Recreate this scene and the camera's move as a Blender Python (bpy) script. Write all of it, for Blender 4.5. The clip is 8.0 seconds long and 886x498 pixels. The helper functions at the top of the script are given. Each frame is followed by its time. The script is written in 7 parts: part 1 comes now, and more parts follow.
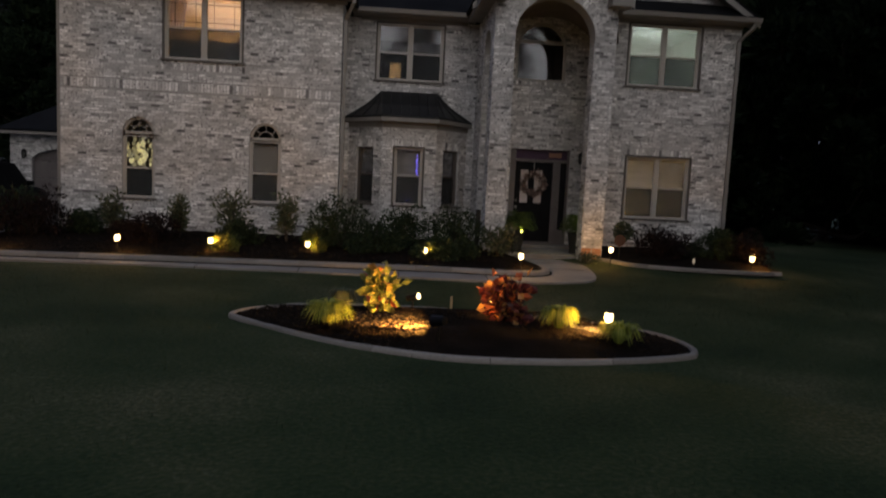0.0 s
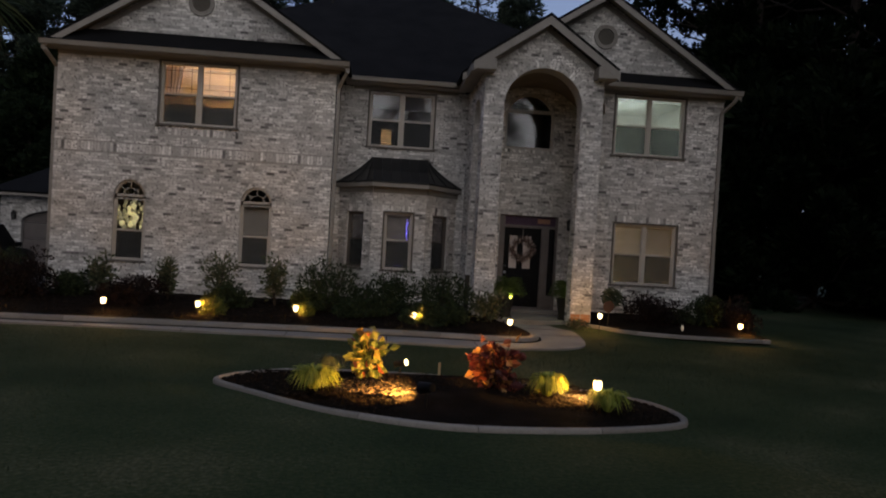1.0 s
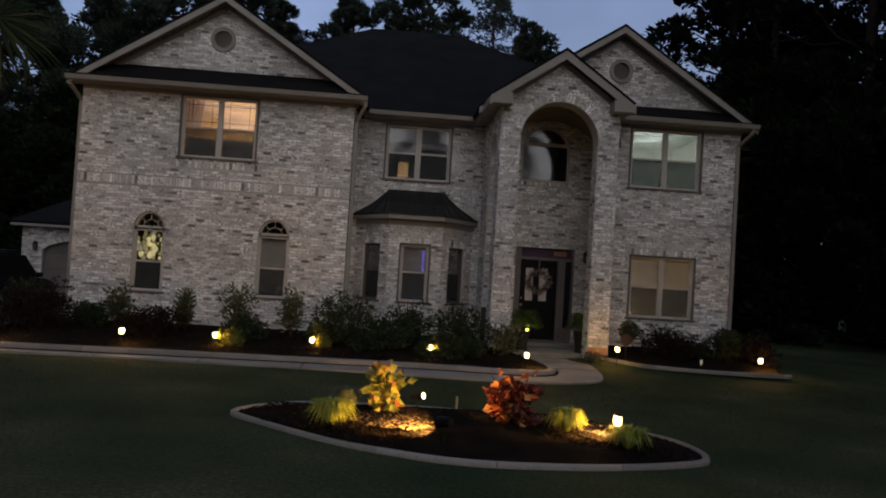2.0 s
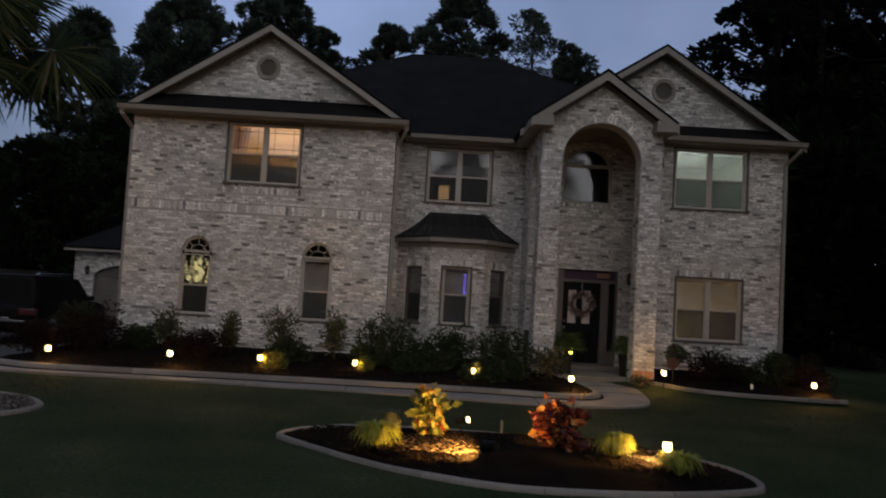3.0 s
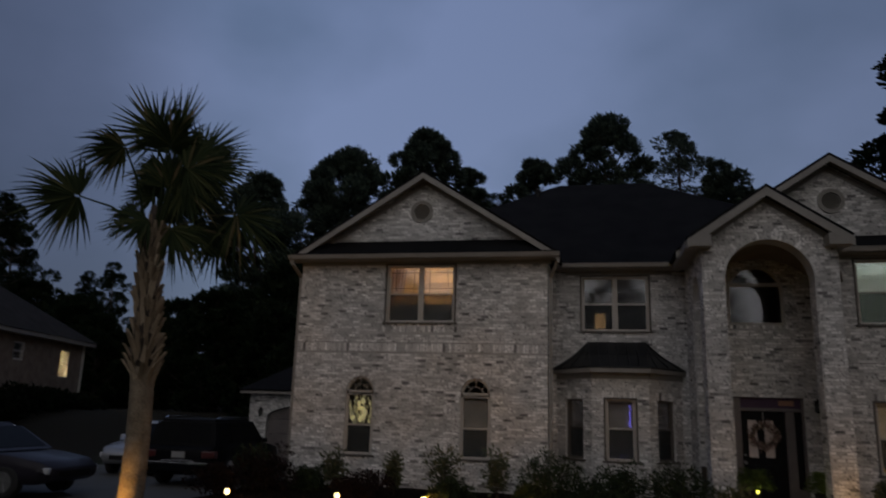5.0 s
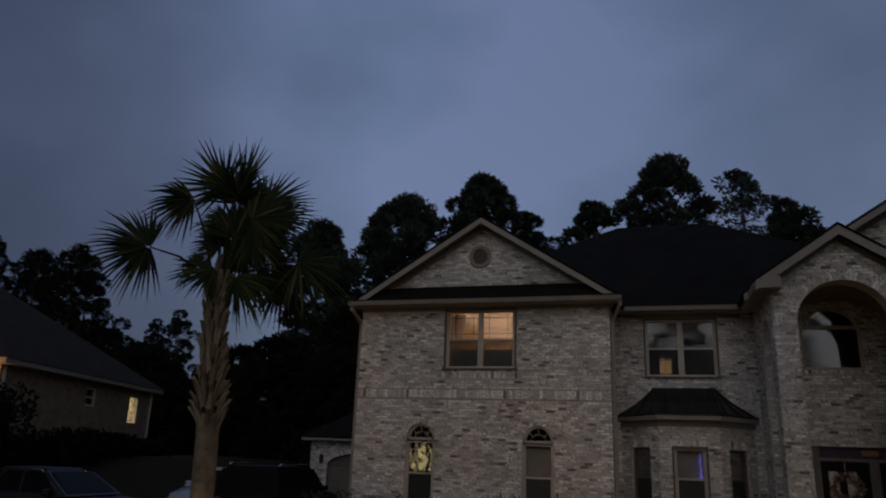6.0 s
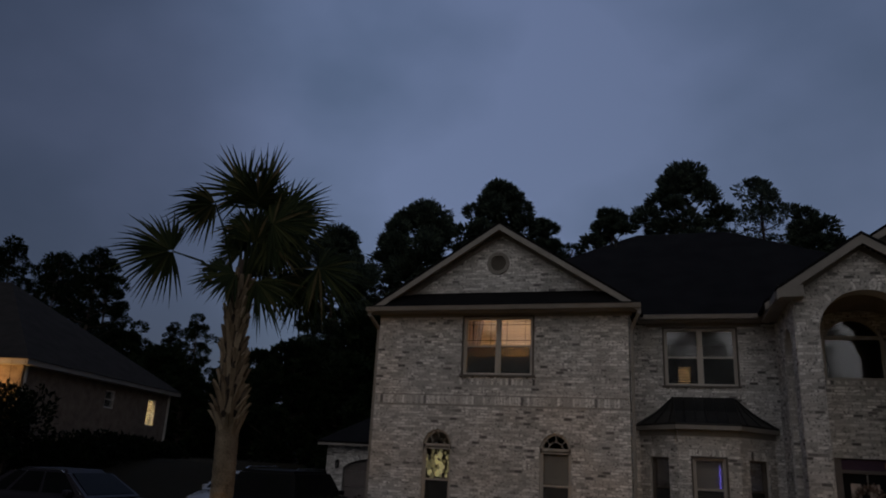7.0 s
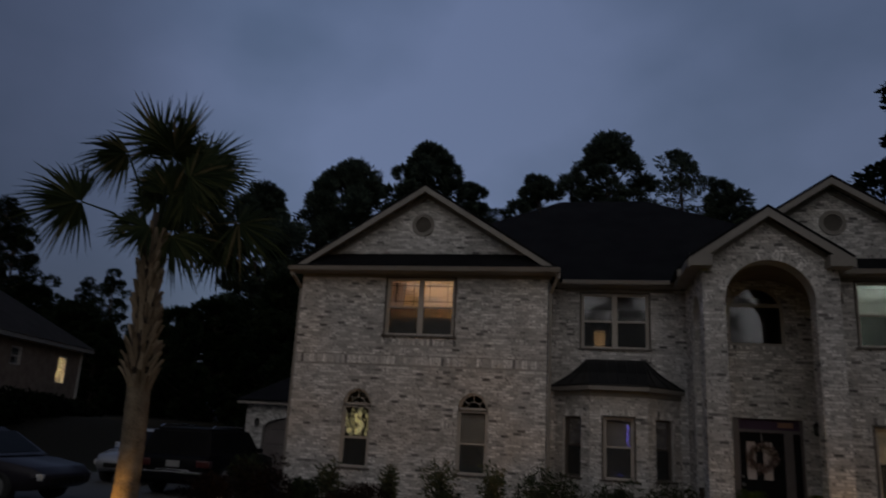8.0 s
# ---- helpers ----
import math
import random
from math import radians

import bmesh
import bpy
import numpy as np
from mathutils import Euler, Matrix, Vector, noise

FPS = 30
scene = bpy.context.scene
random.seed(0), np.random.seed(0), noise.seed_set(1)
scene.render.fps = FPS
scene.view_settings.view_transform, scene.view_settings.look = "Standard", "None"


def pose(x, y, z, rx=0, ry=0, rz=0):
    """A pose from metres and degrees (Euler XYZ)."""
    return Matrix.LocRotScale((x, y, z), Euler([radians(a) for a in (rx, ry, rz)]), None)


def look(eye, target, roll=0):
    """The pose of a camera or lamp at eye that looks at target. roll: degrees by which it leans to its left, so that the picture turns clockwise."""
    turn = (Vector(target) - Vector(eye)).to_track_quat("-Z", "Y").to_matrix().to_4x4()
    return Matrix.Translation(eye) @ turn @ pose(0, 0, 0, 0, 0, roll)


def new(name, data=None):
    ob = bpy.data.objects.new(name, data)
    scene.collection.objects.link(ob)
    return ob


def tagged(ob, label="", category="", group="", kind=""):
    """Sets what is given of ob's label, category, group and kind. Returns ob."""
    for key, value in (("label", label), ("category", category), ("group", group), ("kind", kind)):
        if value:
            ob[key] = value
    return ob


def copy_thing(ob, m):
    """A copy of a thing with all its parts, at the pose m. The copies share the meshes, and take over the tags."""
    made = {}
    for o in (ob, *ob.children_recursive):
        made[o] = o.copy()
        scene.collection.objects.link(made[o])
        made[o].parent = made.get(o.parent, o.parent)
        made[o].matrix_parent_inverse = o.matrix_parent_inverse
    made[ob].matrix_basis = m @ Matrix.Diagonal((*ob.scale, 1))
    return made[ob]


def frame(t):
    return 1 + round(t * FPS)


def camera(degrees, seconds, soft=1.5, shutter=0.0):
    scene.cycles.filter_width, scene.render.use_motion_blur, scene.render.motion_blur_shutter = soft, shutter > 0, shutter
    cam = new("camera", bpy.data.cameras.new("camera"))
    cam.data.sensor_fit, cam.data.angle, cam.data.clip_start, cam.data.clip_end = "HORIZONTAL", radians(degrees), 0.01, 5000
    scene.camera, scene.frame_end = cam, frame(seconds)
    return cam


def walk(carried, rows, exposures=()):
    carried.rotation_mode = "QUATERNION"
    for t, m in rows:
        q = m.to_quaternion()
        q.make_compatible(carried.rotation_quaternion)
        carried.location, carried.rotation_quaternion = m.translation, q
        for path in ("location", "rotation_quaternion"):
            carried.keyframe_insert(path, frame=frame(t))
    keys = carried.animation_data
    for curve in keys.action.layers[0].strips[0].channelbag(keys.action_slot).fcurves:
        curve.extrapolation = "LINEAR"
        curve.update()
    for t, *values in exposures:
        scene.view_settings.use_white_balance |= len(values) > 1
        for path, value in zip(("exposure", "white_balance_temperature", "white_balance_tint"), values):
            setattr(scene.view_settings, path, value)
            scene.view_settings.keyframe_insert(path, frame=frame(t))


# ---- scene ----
cam = camera(63.3, 8.0, soft=1.9, shutter=0.6)
PATH = [
    (0, (7.563, -17.292, 1.892), (7.72, -15.31, 1.68), 2.8),
    (0.5, (7.565, -17.295, 1.901), (7.735, -15.306, 1.788), 3.0),
    (1, (7.574, -17.305, 1.911), (7.751, -15.313, 1.878), 3.3),
    (2.5, (7.495, -17.318, 1.933), (7.581, -15.321, 2.009), 3.5),
    (3, (7.475, -17.31, 1.929), (7.494, -15.313, 2.036), 3.3),
    (3.5, (7.45, -17.326, 1.964), (7.371, -15.334, 2.133), 2.9),
    (4, (7.432, -17.304, 1.982), (7.236, -15.332, 2.253), 2.5),
    (4.5, (7.41, -17.311, 2.009), (7.1, -15.368, 2.368), 2.2),
    (4.7, (7.407, -17.341, 2.011), (7.057, -15.412, 2.405), 2.0),
    (6, (7.364, -17.33, 2.034), (6.809, -15.491, 2.591), 2.2),
    (6.5, (7.327, -17.36, 2.034), (6.725, -15.543, 2.612), 2.6),
    (7, (7.296, -17.359, 2.034), (6.701, -15.537, 2.605), 3.0),
    (7.5, (7.342, -17.342, 2.03), (6.826, -15.485, 2.567), 3.1),
    (8, (7.405, -17.322, 2.013), (6.998, -15.424, 2.493), 3.1),
]
EXPOSURES = [(0.0, 0.16, 6500, 10), (1.0, 0.16, 6500, 10), (2.5, 0.08, 6500, 10), (3.5, -0.06, 6500, 10), (4.0, -0.18, 6500, 10), (4.5, -0.42, 6500, 10), (6.0, -0.86, 6500, 10), (7.0, -0.98, 6500, 10), (8.0, -1.02, 6500, 10)]
walk(cam, [(t, look(eye, target, roll)) for t, eye, target, roll in PATH], EXPOSURES)

# ---------------------------------------------------------------- light
SKY_STRENGTH = 0.5
WEST = (0.80, 0.79, 0.84)


def dusk_world():
    """Overcast blue hour: a low sun behind the viewer, under a broken sheet of grey-blue cloud."""
    world = bpy.data.worlds.new("dusk_sky")
    scene.world = world
    world.use_nodes = True
    nt = world.node_tree
    nt.nodes.clear()
    n, l = nt.nodes.new, nt.links.new
    out, bg = n("ShaderNodeOutputWorld"), n("ShaderNodeBackground")
    sky = n("ShaderNodeTexSky")
    sky.sky_type, sky.sun_disc = "NISHITA", False
    sky.sun_elevation, sky.sun_rotation = radians(2.0), radians(200)
    coord, noise_1, noise_2 = n("ShaderNodeTexCoord"), n("ShaderNodeTexNoise"), n("ShaderNodeTexNoise")
    place = n("ShaderNodeMapping")
    place.inputs["Scale"].default_value = (1.0, 1.0, 1.5)
    l(coord.outputs["Generated"], place.inputs["Vector"])
    for node, size, detail in ((noise_1, 1.9, 2.5), (noise_2, 5.0, 3.5)):
        node.inputs["Scale"].default_value, node.inputs["Detail"].default_value = size, detail
        node.inputs["Roughness"].default_value = 0.55
        l(place.outputs["Vector"], node.inputs["Vector"])
    add = n("ShaderNodeMath")
    add.operation = "MULTIPLY_ADD"
    add.inputs[1].default_value = 0.3
    l(noise_2.outputs["Fac"], add.inputs[0])
    l(noise_1.outputs["Fac"], add.inputs[2])
    ramp = n("ShaderNodeValToRGB")
    ramp.color_ramp.elements[0].position, ramp.color_ramp.elements[0].color = 0.53, (0.182, 0.272, 0.500, 1)
    ramp.color_ramp.elements[1].position, ramp.color_ramp.elements[1].color = 0.80, (0.336, 0.444, 0.800, 1)
    l(add.outputs[0], ramp.inputs["Fac"])
    mix = n("ShaderNodeMix")
    mix.data_type = "RGBA"
    mix.inputs[0].default_value = 0.93
    l(sky.outputs["Color"], mix.inputs[6])
    l(ramp.outputs["Color"], mix.inputs[7])
    # the west, behind the viewer, is still bright and paler
    split, west, glow_mix = n("ShaderNodeSeparateXYZ"), n("ShaderNodeMapRange"), n("ShaderNodeMix")
    l(coord.outputs["Generated"], split.inputs[0])
    west.inputs[1].default_value, west.inputs[2].default_value = 0.25, -0.9
    west.interpolation_type = "SMOOTHSTEP"
    l(split.outputs[1], west.inputs[0])
    glow_mix.data_type = "RGBA"
    glow_mix.inputs[7].default_value = (*WEST, 1)
    l(west.outputs[0], glow_mix.inputs[0])
    l(mix.outputs[2], glow_mix.inputs[6])
    # sky brightness by x, fitted to the view: dimmer to one side, brightest mid
    span, thick, shade = n("ShaderNodeMapRange"), n("ShaderNodeValToRGB"), n("ShaderNodeVectorMath")
    span.inputs[1].default_value, span.inputs[2].default_value = -0.8, 0.4
    l(split.outputs[0], span.inputs[0])
    el = thick.color_ramp.elements
    thick.color_ramp.interpolation = "B_SPLINE"
    while len(el) < 6:
        el.new(0.5)
    for k, (x, v) in enumerate(((-0.75, 0.58), (-0.58, 0.73), (-0.46, 1.52), (-0.28, 1.47), (0.0, 1.36), (0.25, 1.02))):
        el[k].position, el[k].color = (x + 0.8) / 1.2, (v / 1.6, v / 1.6, v / 1.6, 1)
    l(span.outputs[0], thick.inputs["Fac"])
    shade.operation = "SCALE"
    l(glow_mix.outputs[2], shade.inputs[0])
    l(thick.outputs["Color"], shade.inputs["Scale"])
    l(shade.outputs[0], bg.inputs["Color"])
    bg.inputs["Strength"].default_value = SKY_STRENGTH * 1.6
    l(bg.outputs[0], out.inputs[0])


dusk_world()
sun = new("evening_glow", bpy.data.lights.new("evening_glow", "SUN"))
sun.data.energy, sun.data.angle, sun.data.color = 0.70, radians(80), (1.0, 0.93, 0.86)
sun.matrix_world = look((32, -58, 18), (7, 0, 2))


def lamp(name, at, watts, colour, radius=0.04, spot=None, to=None, blend=0.6):
    data = bpy.data.lights.new(name, "SPOT" if spot else "POINT")
    data.energy, data.color, data.shadow_soft_size = watts, colour, radius
    ob = new(name, data)
    if spot:
        data.spot_size, data.spot_blend = radians(spot), blend
        ob.matrix_world = look(at, to)
    else:
        ob.location = at
    return ob


WARM = (1.0, 0.50, 0.11)

# ---------------------------------------------------------------- materials


def material(name, colours, rough=0.8, size=3.0, fine=40.0, bump=0.2, metal=0.0, spread=(0.35, 0.65), bump_dist=0.01, specular=0.4):
    """A surface whose colour runs between the given colours by coarse and fine grain."""
    m = bpy.data.materials.new(name)
    m.use_nodes = True
    nt = m.node_tree
    n, l = nt.nodes.new, nt.links.new
    b = nt.nodes["Principled BSDF"]
    coord, big, small = n("ShaderNodeTexCoord"), n("ShaderNodeTexNoise"), n("ShaderNodeTexNoise")
    for node, s in ((big, size), (small, fine)):
        node.inputs["Scale"].default_value, node.inputs["Detail"].default_value = s, 5
        l(coord.outputs["Object"], node.inputs["Vector"])
    mixed = n("ShaderNodeMath")
    mixed.operation = "MULTIPLY_ADD"
    mixed.inputs[1].default_value = 0.45
    l(small.outputs["Fac"], mixed.inputs[0])
    half = n("ShaderNodeMath")
    half.operation = "MULTIPLY"
    half.inputs[1].default_value = 0.55
    l(big.outputs["Fac"], half.inputs[0])
    l(half.outputs[0], mixed.inputs[2])
    ramp = n("ShaderNodeValToRGB")
    el = ramp.color_ramp.elements
    while len(el) < len(colours):
        el.new(0.5)
    for k, c in enumerate(colours):
        el[k].position = spread[0] + (spread[1] - spread[0]) * k / max(1, len(colours) - 1)
        el[k].color = (*c, 1)
    l(mixed.outputs[0], ramp.inputs["Fac"])
    l(ramp.outputs["Color"], b.inputs["Base Color"])
    b.inputs["Roughness"].default_value, b.inputs["Metallic"].default_value = rough, metal
    b.inputs["Specular IOR Level"].default_value = specular
    if bump:
        bm_node = n("ShaderNodeBump")
        bm_node.inputs["Strength"].default_value, bm_node.inputs["Distance"].default_value = bump, bump_dist
        l(small.outputs["Fac"], bm_node.inputs["Height"])
        l(bm_node.outputs["Normal"], b.inputs["Normal"])
    return m


def piece_random(nt):
    """A random number that differs from piece to piece, single or joined."""
    n, l = nt.nodes.new, nt.links.new
    info, geo, add, part_of = n("ShaderNodeObjectInfo"), n("ShaderNodeNewGeometry"), n("ShaderNodeMath"), n("ShaderNodeMath")
    add.operation, part_of.operation = "ADD", "FRACT"
    l(info.outputs["Random"], add.inputs[0])
    l(geo.outputs["Random Per Island"], add.inputs[1])
    l(add.outputs[0], part_of.inputs[0])
    return part_of.outputs[0]


def piece_material(name, stops, rough=0.85, grain=25.0, dirt=None, bump=0.35, translucent=0.0, specular=0.3, stain=None, bite=(0.72, 1.25)):
    """Pieces in several colours, each with its own grain and smears, and broad weather stains."""
    m = bpy.data.materials.new(name)
    m.use_nodes = True
    nt = m.node_tree
    n, l = nt.nodes.new, nt.links.new
    b = nt.nodes["Principled BSDF"]
    b.inputs["Roughness"].default_value = rough
    b.inputs["Specular IOR Level"].default_value = specular
    ramp = n("ShaderNodeValToRGB")
    ramp.color_ramp.interpolation = "LINEAR"
    el = ramp.color_ramp.elements
    while len(el) < len(stops):
        el.new(0.5)
    for k, (at, c) in enumerate(stops):
        el[k].position, el[k].color = at, (*c, 1)
    l(piece_random(nt), ramp.inputs["Fac"])
    coord, noise_node = n("ShaderNodeNewGeometry"), n("ShaderNodeTexNoise")
    noise_node.inputs["Scale"].default_value, noise_node.inputs["Detail"].default_value = grain, 6
    l(coord.outputs["Position"], noise_node.inputs["Vector"])
    colour = ramp.outputs["Color"]
    if dirt:
        smear = n("ShaderNodeTexNoise")
        smear.inputs["Scale"].default_value, smear.inputs["Detail"].default_value = dirt[0], 5
        l(coord.outputs["Position"], smear.inputs["Vector"])
        level = n("ShaderNodeMapRange")
        level.inputs[1].default_value, level.inputs[2].default_value = dirt[1], dirt[2]
        level.inputs[4].default_value = dirt[3]
        l(smear.outputs["Fac"], level.inputs[0])
        mix = n("ShaderNodeMix")
        mix.data_type = "RGBA"
        l(level.outputs[0], mix.inputs[0])
        l(colour, mix.inputs[6])
        mix.inputs[7].default_value = (*dirt[4], 1)
        colour = mix.outputs[2]
    vary = n("ShaderNodeHueSaturation")
    scale = n("ShaderNodeMapRange")
    scale.inputs[3].default_value, scale.inputs[4].default_value = bite
    l(noise_node.outputs["Fac"], scale.inputs[0])
    value = scale.outputs[0]
    if stain:
        wide, soft, times = n("ShaderNodeTexNoise"), n("ShaderNodeMapRange"), n("ShaderNodeMath")
        wide.inputs["Scale"].default_value, wide.inputs["Detail"].default_value = stain[0], 6
        l(coord.outputs["Position"], wide.inputs["Vector"])
        soft.inputs[1].default_value, soft.inputs[2].default_value = 0.35, 0.62
        soft.inputs[3].default_value, soft.inputs[4].default_value = stain[1], stain[2]
        l(wide.outputs["Fac"], soft.inputs[0])
        times.operation = "MULTIPLY"
        l(value, times.inputs[0])
        l(soft.outputs[0], times.inputs[1])
        value = times.outputs[0]
    l(value, vary.inputs["Value"])
    l(colour, vary.inputs["Color"])
    l(vary.outputs[0], b.inputs["Base Color"])
    if bump:
        bn = n("ShaderNodeBump")
        bn.inputs["Strength"].default_value, bn.inputs["Distance"].default_value = bump, 0.006
        l(noise_node.outputs["Fac"], bn.inputs["Height"])
        l(bn.outputs["Normal"], b.inputs["Normal"])
    if translucent:
        tr, mixer = n("ShaderNodeBsdfTranslucent"), n("ShaderNodeMixShader")
        l(vary.outputs[0], tr.inputs["Color"])
        mixer.inputs[0].default_value = translucent
        l(b.outputs[0], mixer.inputs[1])
        l(tr.outputs[0], mixer.inputs[2])
        l(mixer.outputs[0], nt.nodes["Material Output"].inputs[0])
    return m


def glow(name, colour, strength):
    m = bpy.data.materials.new(name)
    m.use_nodes = True
    b = m.node_tree.nodes["Principled BSDF"]
    b.inputs["Base Color"].default_value = (*colour, 1)
    b.inputs["Emission Color"].default_value = (*colour, 1)
    b.inputs["Emission Strength"].default_value = strength
    return m


def see_through(name, clear, colour, rough=0.6, glossy=False):
    """Window glass (a Fresnel mirror over clear) or a woven insect screen."""
    m = bpy.data.materials.new(name)
    m.use_nodes = True
    nt = m.node_tree
    nt.nodes.clear()
    n, l = nt.nodes.new, nt.links.new
    out, mix, tr = n("ShaderNodeOutputMaterial"), n("ShaderNodeMixShader"), n("ShaderNodeBsdfTransparent")
    other = n("ShaderNodeBsdfGlossy" if glossy else "ShaderNodeBsdfDiffuse")
    other.inputs["Color"].default_value = (*colour, 1)
    if glossy:
        other.inputs["Roughness"].default_value = rough
        fr, boost = n("ShaderNodeFresnel"), n("ShaderNodeMath")
        fr.inputs["IOR"].default_value = 1.7
        boost.operation = "MULTIPLY"
        boost.inputs[1].default_value = clear
        l(fr.outputs[0], boost.inputs[0])
        l(boost.outputs[0], mix.inputs[0])
    else:
        mix.inputs[0].default_value = 1 - clear
    l(tr.outputs[0], mix.inputs[1])
    l(other.outputs[0], mix.inputs[2])
    l(mix.outputs[0], out.inputs[0])
    return m


BRICK = piece_material("whitewashed_brick", [(0.0, (0.125, 0.119, 0.118)), (0.035, (0.23, 0.222, 0.218)), (0.055, (0.40, 0.387, 0.373)), (0.5, (0.585, 0.566, 0.545)), (1.0, (0.83, 0.81, 0.79))],
                       grain=46.0, dirt=(21.0, 0.575, 0.63, 0.85, (0.10, 0.096, 0.096)), stain=(0.75, 0.82, 1.16), bite=(0.52, 1.42))
MORTAR = material("pale_mortar", [(0.36, 0.345, 0.33), (0.50, 0.485, 0.465)], 0.95, 2.0, 60.0, 0.3)
RED_BRICK = piece_material("worn_red_brick", [(0.0, (0.34, 0.145, 0.075)), (1.0, (0.48, 0.235, 0.12))])
TRIM = material("taupe_trim_paint", [(0.20, 0.184, 0.166), (0.26, 0.241, 0.219)], 0.6, 2.0, 30.0, 0.08)
MOULD = material("brown_brickmould", [(0.085, 0.073, 0.064), (0.12, 0.104, 0.092)], 0.6, 3.0, 40.0, 0.06)
FRAME = material("sandstone_window_vinyl", [(0.38, 0.345, 0.305), (0.46, 0.425, 0.38)], 0.45, 3.0, 50.0, 0.03)
ROOFING = material("charcoal_roofing", [(0.007, 0.007, 0.008), (0.014, 0.014, 0.015)], 1.0, 1.5, 60.0, 0.4, specular=0.05)
METAL_ROOF = material("black_standing_seam", [(0.014, 0.015, 0.016), (0.026, 0.027, 0.028)], 0.45, 2.0, 30.0, 0.05, metal=0.5)
CONCRETE = material("walk_concrete", [(0.14, 0.126, 0.112), (0.20, 0.184, 0.165), (0.25, 0.233, 0.21)], 0.9, 1.3, 45.0, 0.3)
KERB = piece_material("kerb_concrete", [(0.0, (0.145, 0.131, 0.117)), (1.0, (0.235, 0.214, 0.192))], 0.9, 30.0, dirt=(3.0, 0.5, 0.75, 0.5, (0.16, 0.14, 0.12)))
DRIVE = material("driveway_concrete", [(0.054, 0.053, 0.05), (0.086, 0.084, 0.079)], 0.9, 0.8, 30.0, 0.3)
LAWN = material("night_lawn", [(0.010, 0.018, 0.006), (0.018, 0.030, 0.010), (0.034, 0.042, 0.017), (0.075, 0.071, 0.037)], 0.95, 0.55, 22.0, 0.8, spread=(0.36, 0.66), bump_dist=0.03, specular=0.15)
BLADES = piece_material("grass_blade", [(0.0, (0.011, 0.022, 0.007)), (0.7, (0.021, 0.035, 0.012)), (1.0, (0.056, 0.053, 0.027))], 0.8, 5.0, bump=0)
MULCH = piece_material("dark_bark_mulch", [(0.0, (0.006, 0.005, 0.004)), (0.7, (0.010, 0.0075, 0.006)), (0.95, (0.018, 0.012, 0.009)), (1.0, (0.05, 0.034, 0.022))], 0.95, 60.0, specular=0.05)
SOIL = material("mulch_bed", [(0.005, 0.004, 0.0032), (0.009, 0.0065, 0.005), (0.018, 0.013, 0.010)], 0.98, 4.0, 70.0, 0.9, bump_dist=0.03, specular=0.04)
LITTER = piece_material("fallen_leaf_litter", [(0.0, (0.022, 0.014, 0.009)), (0.6, (0.075, 0.048, 0.027)), (1.0, (0.19, 0.13, 0.07))], 0.9, 40.0)
PEBBLE = piece_material("river_pebble", [(0.0, (0.03, 0.026, 0.022)), (0.6, (0.07, 0.062, 0.053)), (1.0, (0.17, 0.155, 0.135))], 0.85, 40.0)
BARK = material("pine_bark", [(0.020, 0.015, 0.012), (0.055, 0.042, 0.032)], 0.95, 3.0, 18.0, 0.8, bump_dist=0.04)
# foliage of the woods, near black: their shade is put into the colour
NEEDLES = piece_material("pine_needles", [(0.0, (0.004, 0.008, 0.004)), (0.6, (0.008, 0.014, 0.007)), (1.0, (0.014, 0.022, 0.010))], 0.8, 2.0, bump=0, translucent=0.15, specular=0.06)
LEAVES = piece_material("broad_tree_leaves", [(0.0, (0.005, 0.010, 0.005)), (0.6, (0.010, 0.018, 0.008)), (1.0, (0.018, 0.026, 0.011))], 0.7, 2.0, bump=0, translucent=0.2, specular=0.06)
GLASS = see_through("window_glass", 0.80, (0.92, 0.95, 1.0), 0.045, glossy=True)
SCREEN = see_through("insect_screen", 0.46, (0.040, 0.044, 0.047))
BLIND = piece_material("white_blind", [(0.0, (0.62, 0.60, 0.56)), (1.0, (0.70, 0.68, 0.64))], 0.6, 4.0, bump=0, translucent=0.45)
GREY_SHEET = material("grey_reflection_sheet", [(0.24, 0.27, 0.275), (0.32, 0.35, 0.355)], 0.9, 3.0, 60.0, 0.1)
PLASTER = material("room_plaster", [(0.40, 0.36, 0.31), (0.46, 0.42, 0.36)], 0.9, 2.0, 30.0, 0.05)
# darker copy of the room plaster: the unlit rooms' dimness is put into the colour
UNLIT_PLASTER = material("unlit_room_plaster", [(0.10, 0.095, 0.09), (0.14, 0.135, 0.125)], 0.9, 2.0, 30.0, 0.05)
BLACK_PAINT = material("black_door_paint", [(0.005, 0.005, 0.006), (0.009, 0.009, 0.010)], 0.5, 3.0, 60.0, 0.05, specular=0.08)
BLACK_METAL = material("black_metal", [(0.010, 0.010, 0.010), (0.022, 0.021, 0.020)], 0.45, 6.0, 60.0, 0.1, metal=0.6)
STUCCO = material("porch_vault_stucco", [(0.16, 0.125, 0.09), (0.22, 0.175, 0.13)], 0.9, 2.0, 40.0, 0.3)

# ---------------------------------------------------------------- building helpers


def thing(name, at=(0, 0, 0), label="", category="", group="", kind="", turn=0.0):
    ob = tagged(new(name), label, category, group, kind)
    ob.empty_display_size = 0.1
    ob.matrix_basis = pose(*at, 0, 0, turn)
    return ob


def link_mesh(name, me, mat, parent=None, label=""):
    me.materials.append(mat)
    ob = new(name, me)
    if parent is not None:
        ob.parent = parent
    if label:
        ob["label"] = label
    return ob


